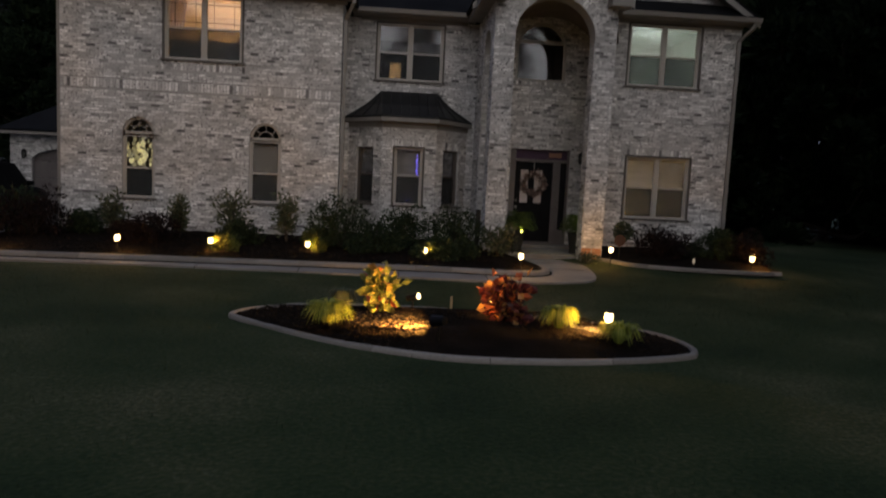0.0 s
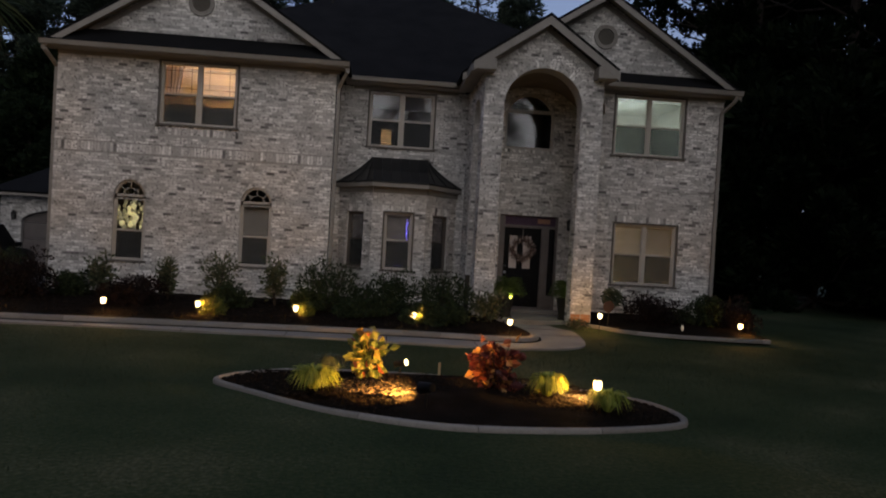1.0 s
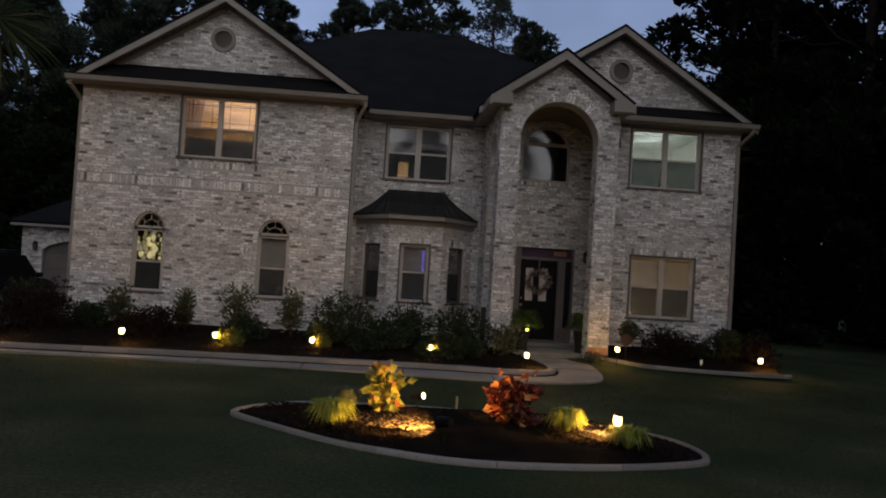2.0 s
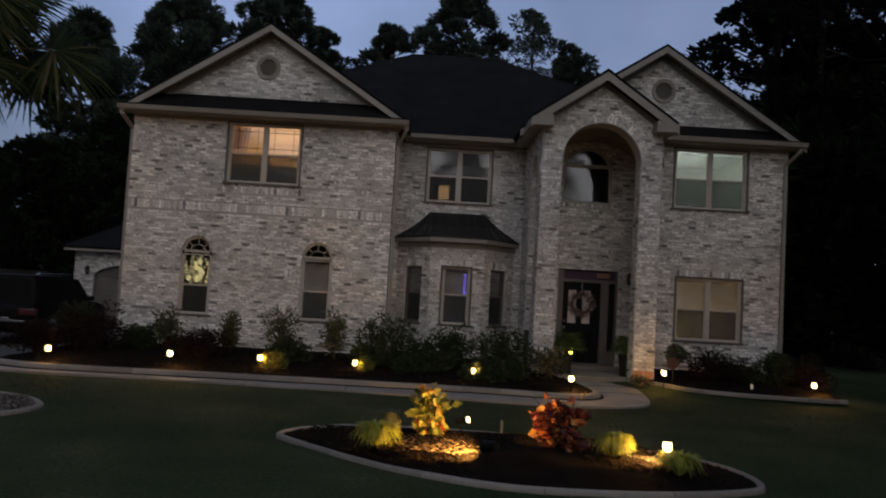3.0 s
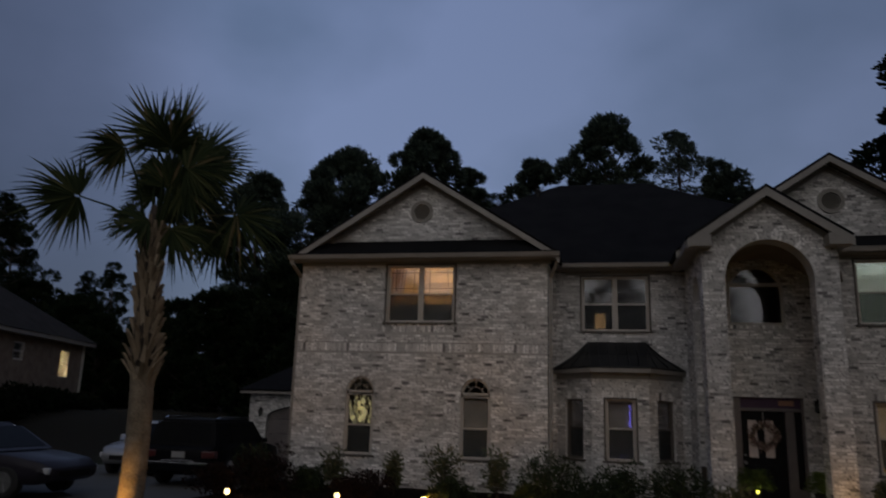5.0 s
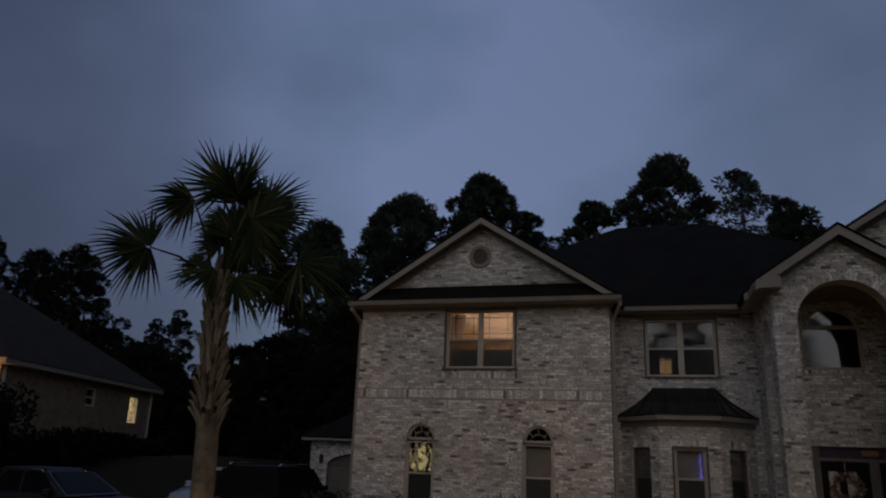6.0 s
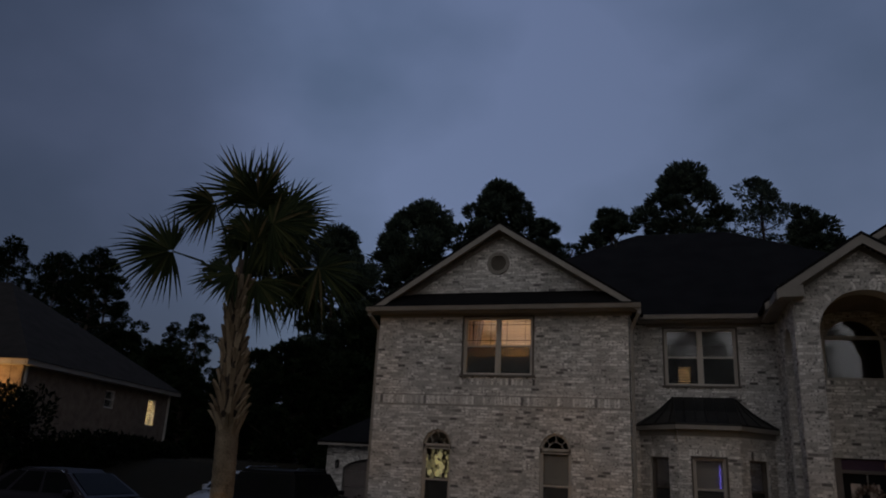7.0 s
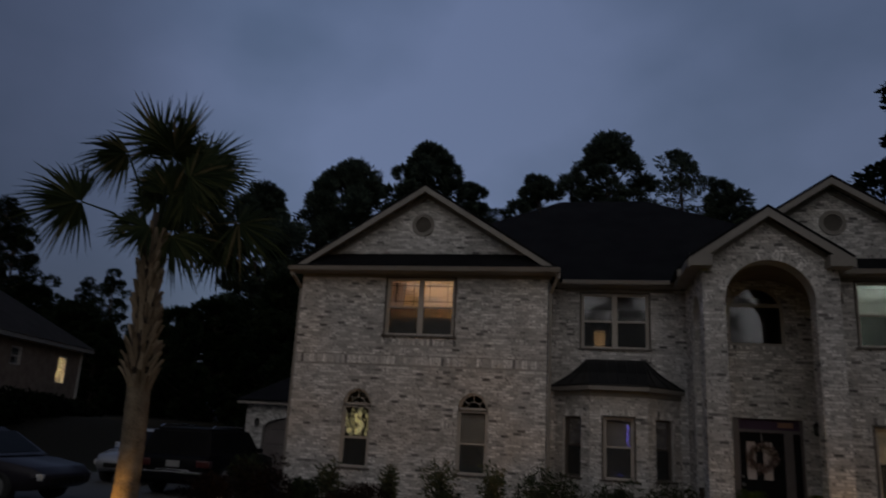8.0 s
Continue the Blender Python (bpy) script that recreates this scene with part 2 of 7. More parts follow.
def part(name, bm, mat, parent=None, label="", smooth=False):
    me = bpy.data.meshes.new(name)
    bmesh.ops.recalc_face_normals(bm, faces=bm.faces)
    bm.to_mesh(me)
    bm.free()
    if smooth:
        me.polygons.foreach_set("use_smooth", [True] * len(me.polygons))
    return link_mesh(name, me, mat, parent, label)


def box(bm, x0, x1, y0, y1, z0, z1, bevel=0.0, m=None):
    c = Matrix.Translation(((x0 + x1) / 2, (y0 + y1) / 2, (z0 + z1) / 2)) @ Matrix.Diagonal((x1 - x0, y1 - y0, z1 - z0, 1))
    r = bmesh.ops.create_cube(bm, size=1.0, matrix=(m @ c) if m else c)
    if bevel:
        edges = list({e for v in r["verts"] for e in v.link_edges})
        bmesh.ops.bevel(bm, geom=edges, offset=bevel, segments=2, profile=0.5, affect="EDGES")
    return bm


def boxes(*rows, bevel=0.0):
    bm = bmesh.new()
    for r in rows:
        box(bm, *r, bevel=bevel)
    return bm


def bar(bm, a, b, wide, deep, side=(0, 1, 0), bevel=0.0):
    """A squared bar from a to b; deep runs along side."""
    a, b, side = Vector(a), Vector(b), Vector(side)
    along = (b - a).normalized()
    side = (side - along * side.dot(along)).normalized()
    third = along.cross(side)
    m = Matrix.Translation((a + b) / 2) @ Matrix((third, side, along)).transposed().to_4x4()
    L = (b - a).length
    return box(bm, -wide / 2, wide / 2, -deep / 2, deep / 2, -L / 2, L / 2, bevel, m)


def tube(bm, pts, radii, sides=8):
    """A round tube through pts."""
    pts = [Vector(p) for p in pts]
    if not hasattr(radii, "__len__"):
        radii = [radii] * len(pts)
    rings = []
    for k, p in enumerate(pts):
        d = (pts[min(k + 1, len(pts) - 1)] - pts[max(k - 1, 0)]).normalized()
        ref = Vector((0, 0, 1)) if abs(d.z) < 0.9 else Vector((1, 0, 0))
        u = d.cross(ref).normalized()
        v = d.cross(u)
        rings.append([bm.verts.new(p + (u * math.cos(a) + v * math.sin(a)) * radii[k]) for a in (2 * math.pi * j / sides for j in range(sides))])
    for r0, r1 in zip(rings, rings[1:]):
        for j in range(sides):
            bm.faces.new((r0[j], r0[(j + 1) % sides], r1[(j + 1) % sides], r1[j]))
    bm.faces.new(rings[0])
    bm.faces.new(rings[-1][::-1])
    return bm


def lathe(bm, profile, centre=(0, 0, 0), sides=20):
    rings = [[bm.verts.new((centre[0] + r * math.cos(a), centre[1] + r * math.sin(a), centre[2] + z)) for a in (2 * math.pi * j / sides for j in range(sides))] for r, z in profile]
    for r0, r1 in zip(rings, rings[1:]):
        for j in range(sides):
            bm.faces.new((r0[j], r0[(j + 1) % sides], r1[(j + 1) % sides], r1[j]))
    bm.faces.new(rings[0][::-1])
    bm.faces.new(rings[-1])
    return bm


def slab(loops, thick, to_world):
    """A flat plate in (u, z) with holes, made solid backwards by thick."""
    bm = bmesh.new()
    edges = []
    for loop in loops:
        vs = [bm.verts.new((u, 0, z)) for u, z in loop]
        edges += [bm.edges.new((vs[k], vs[(k + 1) % len(vs)])) for k in range(len(vs))]
    bmesh.ops.triangle_fill(bm, use_beauty=True, use_dissolve=False, edges=edges)
    r = bmesh.ops.extrude_face_region(bm, geom=list(bm.faces))
    bmesh.ops.translate(bm, vec=(0, thick, 0), verts=[v for v in r["geom"] if isinstance(v, bmesh.types.BMVert)])
    bmesh.ops.transform(bm, matrix=to_world, verts=bm.verts)
    return bm


def prism(loop, z0, z1):
    """A plan outline made solid from z0 to z1."""
    bm = bmesh.new()
    vs = [bm.verts.new((x, y, z0)) for x, y in loop]
    edges = [bm.edges.new((vs[k], vs[(k + 1) % len(vs)])) for k in range(len(vs))]
    bmesh.ops.triangle_fill(bm, use_beauty=True, use_dissolve=False, edges=edges)
    r = bmesh.ops.extrude_face_region(bm, geom=list(bm.faces))
    bmesh.ops.translate(bm, vec=(0, 0, z1 - z0), verts=[v for v in r["geom"] if isinstance(v, bmesh.types.BMVert)])
    return bm


def arch_loop(u0, u1, z0, spring, rise, steps=16):
    c, r = (u0 + u1) / 2, (u1 - u0) / 2
    return [(u0, z0), (u1, z0)] + [(c + r * math.cos(a), spring + rise * math.sin(a)) for a in (math.pi * k / steps for k in range(steps + 1))]


def rect_loop(u0, u1, z0, z1):
    return [(u0, z0), (u1, z0), (u1, z1), (u0, z1)]


def crossings(loop, z):
    """Where a level line crosses an outline."""
    out = []
    for (u0, a), (u1, b) in zip(loop, loop[1:] + loop[:1]):
        if (a <= z) != (b <= z):
            out.append(u0 + (u1 - u0) * (z - a) / (b - a))
    return sorted(out)


COURSE, BRICK_L, JOINT = 0.0680, 0.184, 0.009


def lay_bricks(outline, holes, rng, proud=0.010, z_from=-10.0):
    """Running bond over an outline less its holes: rows of (u, z, length, height)."""
    zs = [z for _, z in outline]
    rows = []
    for k in range(int(math.floor(min(zs) / COURSE)), int(math.ceil(max(zs) / COURSE))):
        z = (k + 0.5) * COURSE
        cut = crossings(outline, z)
        free = [(cut[i], cut[i + 1]) for i in range(0, len(cut) - 1, 2)]
        for h in holes:
            c = crossings(h, z)
            for i in range(0, len(c) - 1, 2):
                nxt = []
                for a, b in free:
                    if c[i + 1] <= a or c[i] >= b:
                        nxt.append((a, b))
                    else:
                        nxt += [s for s in ((a, c[i]), (c[i + 1], b)) if s[1] - s[0] > 0.03]
                free = nxt
        pitch = BRICK_L + JOINT
        shift = (k % 2) * pitch / 2
        for a, b in free:
            j = math.floor((a - shift) / pitch)
            while shift + j * pitch < b:
                u0, u1 = max(a + JOINT / 2, shift + j * pitch + JOINT / 2), min(b - JOINT / 2, shift + (j + 1) * pitch - JOINT / 2)
                if u1 - u0 > 0.025 and z > z_from:
                    rows.append(((u0 + u1) / 2, z, u1 - u0, COURSE - JOINT))
                j += 1
    return rows


def brick_mesh(name, rows, to_world, mat, parent, rng, proud=0.012, deep=0.03, label=""):
    """Bricks as five-sided blocks, joined."""
    co, faces = [], []
    for u, z, L, h in rows:
        f = -proud - rng.uniform(-0.003, 0.003)
        b0 = len(co)
        e = 0.003
        for y, k in ((deep, 0.0), (f, e)):
            co += [(u - L / 2 + k, y, z - h / 2 + k), (u + L / 2 - k, y, z - h / 2 + k), (u + L / 2 - k, y, z + h / 2 - k), (u - L / 2 + k, y, z + h / 2 - k)]
        faces += [(b0 + 4, b0 + 5, b0 + 6, b0 + 7)] + [(b0 + i, b0 + (i + 1) % 4, b0 + 4 + (i + 1) % 4, b0 + 4 + i) for i in range(4)]
    me = bpy.data.meshes.new(name)
    me.from_pydata([to_world @ Vector(c) for c in co], [], faces)
    ob = link_mesh(name, me, mat, parent, label)
    ob["kind"] = "stuff"
    return ob

# ---------------------------------------------------------------- ground


def smooth_step(v):
    v = min(1.0, max(0.0, v))
    return v * v * (3 - 2 * v)


def ground_z(x, y):
    rise = 1.65 * smooth_step((-x - 8.5 + (y - 2.0) * 0.45) / 8.0)
    slope = 0.14 * smooth_step((y + 4.0) / 3.5) * smooth_step((x - 11.2) / 1.5)
    far = 0.6 * smooth_step((y - 20) / 20)
    return rise + slope + far


def ground():
    xs = np.unique(np.concatenate([np.linspace(-400, -40, 10), np.linspace(-40, 40, 81), np.linspace(40, 400, 10)]))
    ys = np.unique(np.concatenate([np.linspace(-400, -30, 10), np.linspace(-30, 40, 71), np.linspace(40, 400, 10)]))
    co = [(x, y, ground_z(x, y) + 0.02 * noise.noise((x * 0.4, y * 0.4, 0)) * (abs(x) < 40) - 0.004) for y in ys for x in xs]
    w = len(xs)
    faces = [(j * w + i, j * w + i + 1, (j + 1) * w + i + 1, (j + 1) * w + i) for j in range(len(ys) - 1) for i in range(w - 1)]
    me = bpy.data.meshes.new("ground")
    me.from_pydata(co, [], faces)
    me.polygons.foreach_set("use_smooth", [True] * len(me.polygons))
    return tagged(link_mesh("ground", me, LAWN), "dark green mown front lawn with paler dry patches", "lawn", kind="structure")


def shade_bank():
    """Browner, darker lawn colour on the bank beyond the drive: the woods' shade put into it."""
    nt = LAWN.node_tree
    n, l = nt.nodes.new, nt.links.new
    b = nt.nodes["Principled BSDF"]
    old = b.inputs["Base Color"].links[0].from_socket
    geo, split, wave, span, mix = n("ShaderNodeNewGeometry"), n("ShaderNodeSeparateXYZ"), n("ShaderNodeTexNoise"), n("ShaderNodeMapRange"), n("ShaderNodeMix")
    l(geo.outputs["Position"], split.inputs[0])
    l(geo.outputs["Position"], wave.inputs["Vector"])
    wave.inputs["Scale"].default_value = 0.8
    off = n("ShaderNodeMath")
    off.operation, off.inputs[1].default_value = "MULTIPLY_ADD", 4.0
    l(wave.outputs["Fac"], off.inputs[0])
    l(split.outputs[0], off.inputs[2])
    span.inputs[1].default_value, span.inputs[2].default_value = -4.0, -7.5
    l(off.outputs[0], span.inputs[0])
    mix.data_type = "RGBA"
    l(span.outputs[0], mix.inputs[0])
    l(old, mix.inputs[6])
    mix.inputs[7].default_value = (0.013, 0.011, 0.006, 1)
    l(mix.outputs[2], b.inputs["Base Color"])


shade_bank()
ground()

# ---------------------------------------------------------------- house
house = thing("house", (0, 0, 0), "two-storey whitewashed brick house with gables and dark shingle roof", "house")
RNG = random.Random(3)
FRONT_L, FRONT_R, RECESS, PORCH, DOORWALL = 0.0, -0.10, 1.60, -1.40, 0.94
WALL_T = 0.26


def front(y):
    return Matrix.Translation((0, y, 0))


def facing_left(x):
    return pose(x, 0, 0, 0, 0, -90)


def facing_right(x):
    return pose(x, 0, 0, 0, 0, 90)


def unit_brick():
    """One block, a metre a side, its edges eased, open at the back."""
    me = bpy.data.meshes.new("brick")
    co = [(x, y, z) for y, k in ((0.5, 0.5), (-0.5, 0.47)) for x, z in ((-k, -k), (k, -k), (k, k), (-k, k))]
    me.from_pydata(co, [], [(4, 5, 6, 7)] + [(i, (i + 1) % 4, 4 + (i + 1) % 4, 4 + i) for i in range(4)])
    return me


UNIT = {}


def single_brick(m, size, parent, mat=BRICK):
    """One brick as an object of its own, on shared mesh data."""
    if mat not in UNIT:
        UNIT[mat] = unit_brick()
        UNIT[mat].materials.append(mat)
    ob = new("brick", UNIT[mat])
    ob.parent = parent
    ob.matrix_basis = m @ Matrix.Diagonal((*size, 1))
    return ob


def turned_bricks(name, rows, to_world, parent, mat=BRICK, proud=0.013, deep=0.06):
    """Rowlocks, soldiers and voussoirs: rows of (u, z, angle, length, height)."""
    for u, z, a, L, h in rows:
        f = -proud - RNG.uniform(-0.003, 0.003)
        single_brick(to_world @ Matrix.Translation((u, (f + deep) / 2, z)) @ Matrix.Rotation(-a, 4, "Y"), (L, deep - f, h), parent, mat)


def sill_rows(u0, u1, z0, tall=0.10):
    n = max(3, round((u1 - u0 + 0.12) / 0.073))
    w = (u1 - u0 + 0.12) / n
    return [(u0 - 0.06 + (k + 0.5) * w, z0 - tall / 2, 0, w - 0.01, tall - 0.01) for k in range(n)]


def soldier_rows(u0, u1, z, tall=0.2):
    n = max(3, round((u1 - u0 + 0.16) / 0.073))
    w = (u1 - u0 + 0.16) / n
    return [(u0 - 0.08 + (k + 0.5) * w, z + tall / 2, 0, w - 0.01, tall - 0.01) for k in range(n)]


def voussoirs(u0, u1, spring, rise, tall):
    c, r = (u0 + u1) / 2, (u1 - u0) / 2
    n = max(9, round(math.pi * (r + tall / 2) / 0.078))
    rows = []
    for k in range(n):
        a = math.pi * (k + 0.5) / n
        p = Vector(((r + tall / 2) * math.cos(a), (rise + tall / 2) * math.sin(a)))
        rows.append((c + p.x, spring + p.y, a, tall - 0.01, 0.066))
    return rows


def brick_wall(name, outline, holes, to_world, specials=(), keep_out=(), thick=WALL_T, label="", z_from=-10.0, single=None):
    """A mortared wall with openings through it, and its bricks laid on it."""
    w = part(name, slab([outline] + holes, thick, to_world), MORTAR, house, label)
    rows = lay_bricks(outline, holes + list(keep_out), RNG, z_from=z_from)
    if single:
        u0, u1, z0, z1 = single
        near = [r for r in rows if u0 < r[0] < u1 and z0 < r[1] < z1][:300]
        chosen = set(near)
        rows = [r for r in rows if r not in chosen]
        turned_bricks("brick", [(u, z, 0, L, h) for u, z, L, h in near], to_world, w, proud=0.012, deep=0.03)
    brick_mesh("brickwork", rows, to_world, BRICK, w, RNG)
    if specials:
        turned_bricks("sill_bricks", list(specials), to_world, w)
    return w


# openings: (left, right, bottom, top)
W_UL, W_UR, W_LR, W_M = (2.31, 4.06, 4.18, 5.62), (13.14, 14.89, 4.18, 5.62), (13.28, 14.86, 1.01, 2.49), (7.13, 8.82, 4.18, 5.59)
W_A1, W_A2, ARCH_SPRING, ARCH_RISE = (1.38, 2.10), (4.27, 4.99), 2.44, 0.39
A_BOT = 0.96


def zone(u0, u1, z0, z1):
    return rect_loop(u0, u1, z0, z1)


def wing_outline(x0, x1, apex_x, apex_z, rake_z):
    return [(x0, -0.1), (x1, -0.1), (x1, rake_z), (apex_x, apex_z), (x0, rake_z)]


# left wing front
holes = [rect_loop(*W_UL), arch_loop(*W_A1, A_BOT, ARCH_SPRING, ARCH_RISE), arch_loop(*W_A2, A_BOT, ARCH_SPRING, ARCH_RISE)]
special = sill_rows(W_UL[0], W_UL[1], W_UL[2]) + [r for w in (W_A1, W_A2) for r in sill_rows(*w, A_BOT) + voussoirs(*w, ARCH_SPRING, ARCH_RISE, 0.10)]
keep = [zone(W_UL[0] - 0.06, W_UL[1] + 0.06, W_UL[2] - 0.10, W_UL[2])] + [zone(w[0] - 0.06, w[1] + 0.06, A_BOT - 0.10, A_BOT) for w in (W_A1, W_A2)]
keep += [arch_loop(w[0] - 0.1, w[1] + 0.1, ARCH_SPRING, ARCH_SPRING, ARCH_RISE + 0.1) for w in (W_A1, W_A2)]
# upright belt course across the wing, and one under the upper window
special += soldier_rows(0.09, 6.26, 3.440, 0.22) + soldier_rows(W_UL[0], W_UL[1], 3.925, 0.17)
keep += [zone(0.0, 6.36, 3.415, 3.685), zone(W_UL[0] - 0.08, W_UL[1] + 0.08, 3.91, 4.10)]
# dark strips at the belt joints: the course's shadow lines drawn as colour
JOINT_SHADOW = material("shadowed_mortar_joint", [(0.12, 0.11, 0.10), (0.26, 0.245, 0.23), (0.42, 0.40, 0.375)], 0.95, 1.6, 14.0, 0.3)
for zj in (3.427, 3.671):
    part("belt_joint", boxes((0.01, 6.34, -0.013, 0.01, zj - 0.007, zj + 0.007), bevel=0.003), JOINT_SHADOW, house, "dark strip along a mortar joint, drawn as its shadow line")
VENT_L, VENT_R = (3.15, 7.02), (12.78, 7.00)


def disc_loop(c, r, n=24):
    return [(c[0] + r * math.cos(2 * math.pi * k / n), c[1] + r * math.sin(2 * math.pi * k / n)) for k in range(n)]


left_wall = brick_wall("wall", wing_outline(0.0, 6.35, 3.24, 7.92, 5.88), holes + [disc_loop(VENT_L, 0.20)], front(FRONT_L), special, keep + [disc_loop(VENT_L, 0.29)], label="whitewashed brick gable wall", single=(2.3, 4.15, 0.9, 3.2))
# right wing front
holes = [rect_loop(*W_UR), rect_loop(*W_LR)]
special = sill_rows(W_UR[0], W_UR[1], W_UR[2]) + sill_rows(W_LR[0], W_LR[1], W_LR[2]) + soldier_rows(W_LR[0], W_LR[1], W_LR[3])
keep = [zone(w[0] - 0.06, w[1] + 0.06, w[2] - 0.10, w[2]) for w in (W_UR, W_LR)] + [zone(W_LR[0] - 0.08, W_LR[1] + 0.08, W_LR[3], W_LR[3] + 0.2)]
brick_wall("wall", [(12.44, -0.1), (15.88, -0.1), (15.88, 5.88), (12.70, 7.92), (9.9, 6.08), (12.44, 6.08)], holes + [disc_loop(VENT_R, 0.20)], front(FRONT_R), special, keep + [disc_loop(VENT_R, 0.29)], label="whitewashed brick gable wall")
part("belt_joint", boxes((12.46, 15.86, FRONT_R - 0.013, FRONT_R + 0.01, 3.315, 3.329), bevel=0.003), JOINT_SHADOW, house, "dark strip along a mortar joint, drawn as its shadow line")
# recessed wall with the bay
holes = [rect_loop(*W_M)]
brick_wall("wall", rect_loop(6.35, 9.73, -0.1, 5.70), holes, front(RECESS), sill_rows(W_M[0], W_M[1], W_M[2]), [zone(W_M[0] - 0.06, W_M[1] + 0.06, W_M[2] - 0.10, W_M[2])], label="recessed whitewashed brick wall")
# return of the left wing, and the outer end walls
brick_wall("wall", rect_loop(0.26, 1.60, -0.1, 5.70), [], facing_right(6.35), label="brick return wall")
brick_wall("wall", rect_loop(-11.5, -0.26, -0.1, 5.80), [], facing_left(0.0))
brick_wall("wall", rect_loop(0.16, 11.5, -0.1, 5.80), [], facing_right(15.88))
part("wall", boxes((0.26, 15.62, 11.24, 11.5, -0.1, 5.7)), MORTAR, house)

# portico: front wall with the tall arch, side wall with its own arch, back wall with door and arched window
P_ARCH = (10.17, 11.95, 0.0, 4.93, 0.885)
gable_p = [(9.73, 0.0), (10.17, 0.0), (10.17, 4.93)] + [(11.06 - 0.89 * math.cos(a), 4.93 + 0.885 * math.sin(a)) for a in (math.pi * k / 20 for k in range(1, 20))] + [(11.95, 4.93), (11.95, 0.0), (12.42, 0.0), (12.42, 5.80), (11.04, 6.80), (9.73, 5.80)]
brick_wall("wall", gable_p, [], front(PORCH), voussoirs(10.17, 11.95, 4.93, 0.885, 0.2), [arch_loop(9.97, 12.15, 4.93, 4.93, 1.085)], thick=0.44, label="portico gable wall with tall arch", z_from=0.36)
turned_bricks("brick", [(9.73 + 0.11 + 0.22 * k + (0.11 if r % 2 else 0) * 0, 0.04 + r * COURSE, 0, 0.205, 0.063) for r in range(5) for k in range(2)], front(PORCH), house, BRICK)
turned_bricks("foundation_bricks", [(11.95 + 0.118 + 0.235 * k, 0.04 + r * COURSE, 0, 0.222, 0.063) for r in range(5) for k in range(2)], front(PORCH), house, RED_BRICK)
brick_wall("wall", rect_loop(-1.60, 0.96, 0.0, 5.72), [arch_loop(-0.30, 0.80, 0.3, 4.75, 0.5)], facing_left(9.73), thick=0.30, label="portico side wall with arch")
D_X0, D_X1, D_Z0, D_Z1 = 10.62, 12.15, 0.20, 2.61
UP_WIN = (10.62, 11.88, 4.28, 5.06, 0.65)
holes = [rect_loop(D_X0, D_X1, D_Z0, D_Z1), arch_loop(*UP_WIN)]
brick_wall("wall", rect_loop(10.03, 12.60, 0.0, 6.0), holes, front(DOORWALL), sill_rows(UP_WIN[0], UP_WIN[1], UP_WIN[2]), [zone(UP_WIN[0] - 0.06, UP_WIN[1] + 0.06, UP_WIN[2] - 0.1, UP_WIN[2])], label="brick entrance wall")
brick_wall("wall", rect_loop(-0.94, -0.17, 0.0, 5.9), [], facing_left(12.60), thick=0.24)
brick_wall("wall", rect_loop(-0.96, -0.11, 0.0, 5.72), [], facing_right(12.42), thick=0.10)


def face_bricks(outline, to_world):
    brick_mesh("brickwork", lay_bricks(outline, [], RNG, z_from=0.02), to_world, BRICK, house, RNG)


face_bricks(rect_loop(0.972, 1.40, 0.0, 5.78), facing_left(9.73))
face_bricks(rect_loop(9.74, 10.02, 0.3, 4.74), front(0.297))
face_bricks(rect_loop(0.972, 1.40, 0.0, 4.93), facing_left(11.95))
face_bricks(rect_loop(-1.40, -0.972, 0.0, 5.78), facing_right(12.42))
face_bricks(rect_loop(-1.40, -0.972, 0.0, 4.93), facing_right(10.17))


def vault():
    """Barrel vault over the porch."""
    bm = bmesh.new()
    ring = [(11.315 + 1.29 * math.cos(a), 4.98 + 0.90 * math.sin(a)) for a in (math.pi * k / 24 for k in range(25))]
    a = [bm.verts.new((x, -0.97, z)) for x, z in ring]
    b = [bm.verts.new((x, 0.95, z)) for x, z in ring]
    for k in range(24):
        bm.faces.new((a[k], a[k + 1], b[k + 1], b[k]))
    r = bmesh.ops.extrude_face_region(bm, geom=list(bm.faces))
    bmesh.ops.translate(bm, vec=(0, 0, 0.06), verts=[v for v in r["geom"] if isinstance(v, bmesh.types.BMVert)])
    return bm


part("porch_vault", vault(), STUCCO, house, "brown stucco barrel vault")
part("porch_floor", boxes((10.03, 12.6, -1.05, 0.94, -0.05, 0.12), (10.5, 12.3, 0.5, 0.94, 0.12, 0.19), bevel=0.01), CONCRETE, house)

# bay
BAY = [(6.50, 1.60), (7.36, 0.62), (8.68, 0.62), (9.53, 1.60)]
B_Z0, B_Z1 = 1.03, 2.44


def bay_frame(k):
    """Pose of bay face k: u runs along it from its left end."""
    (x0, y0), (x1, y1) = BAY[k], BAY[k + 1]
    return pose(x0, y0, 0, 0, 0, math.degrees(math.atan2(y1 - y0, x1 - x0))), math.hypot(x1 - x0, y1 - y0)


BAY_OPEN = []
for k in range(3):
    m, L = bay_frame(k)
    half = 0.35 if k == 1 else 0.33
    o = (L / 2 - half, L / 2 + half, B_Z0, B_Z1)
    BAY_OPEN.append((m, o))
    brick_wall("bay_wall", rect_loop(0, L, -0.1, 3.06), [rect_loop(*o)], m, sill_rows(o[0], o[1], o[2]) + soldier_rows(o[0], o[1], o[3], 0.2),
               [zone(o[0] - 0.06, o[1] + 0.06, o[2] - 0.1, o[2]), zone(o[0] - 0.08, o[1] + 0.08, o[3], o[3] + 0.2)], thick=0.2)
EAVE_B = [(6.36, 1.59), (7.33, 0.34), (8.71, 0.34), (9.66, 1.59)]
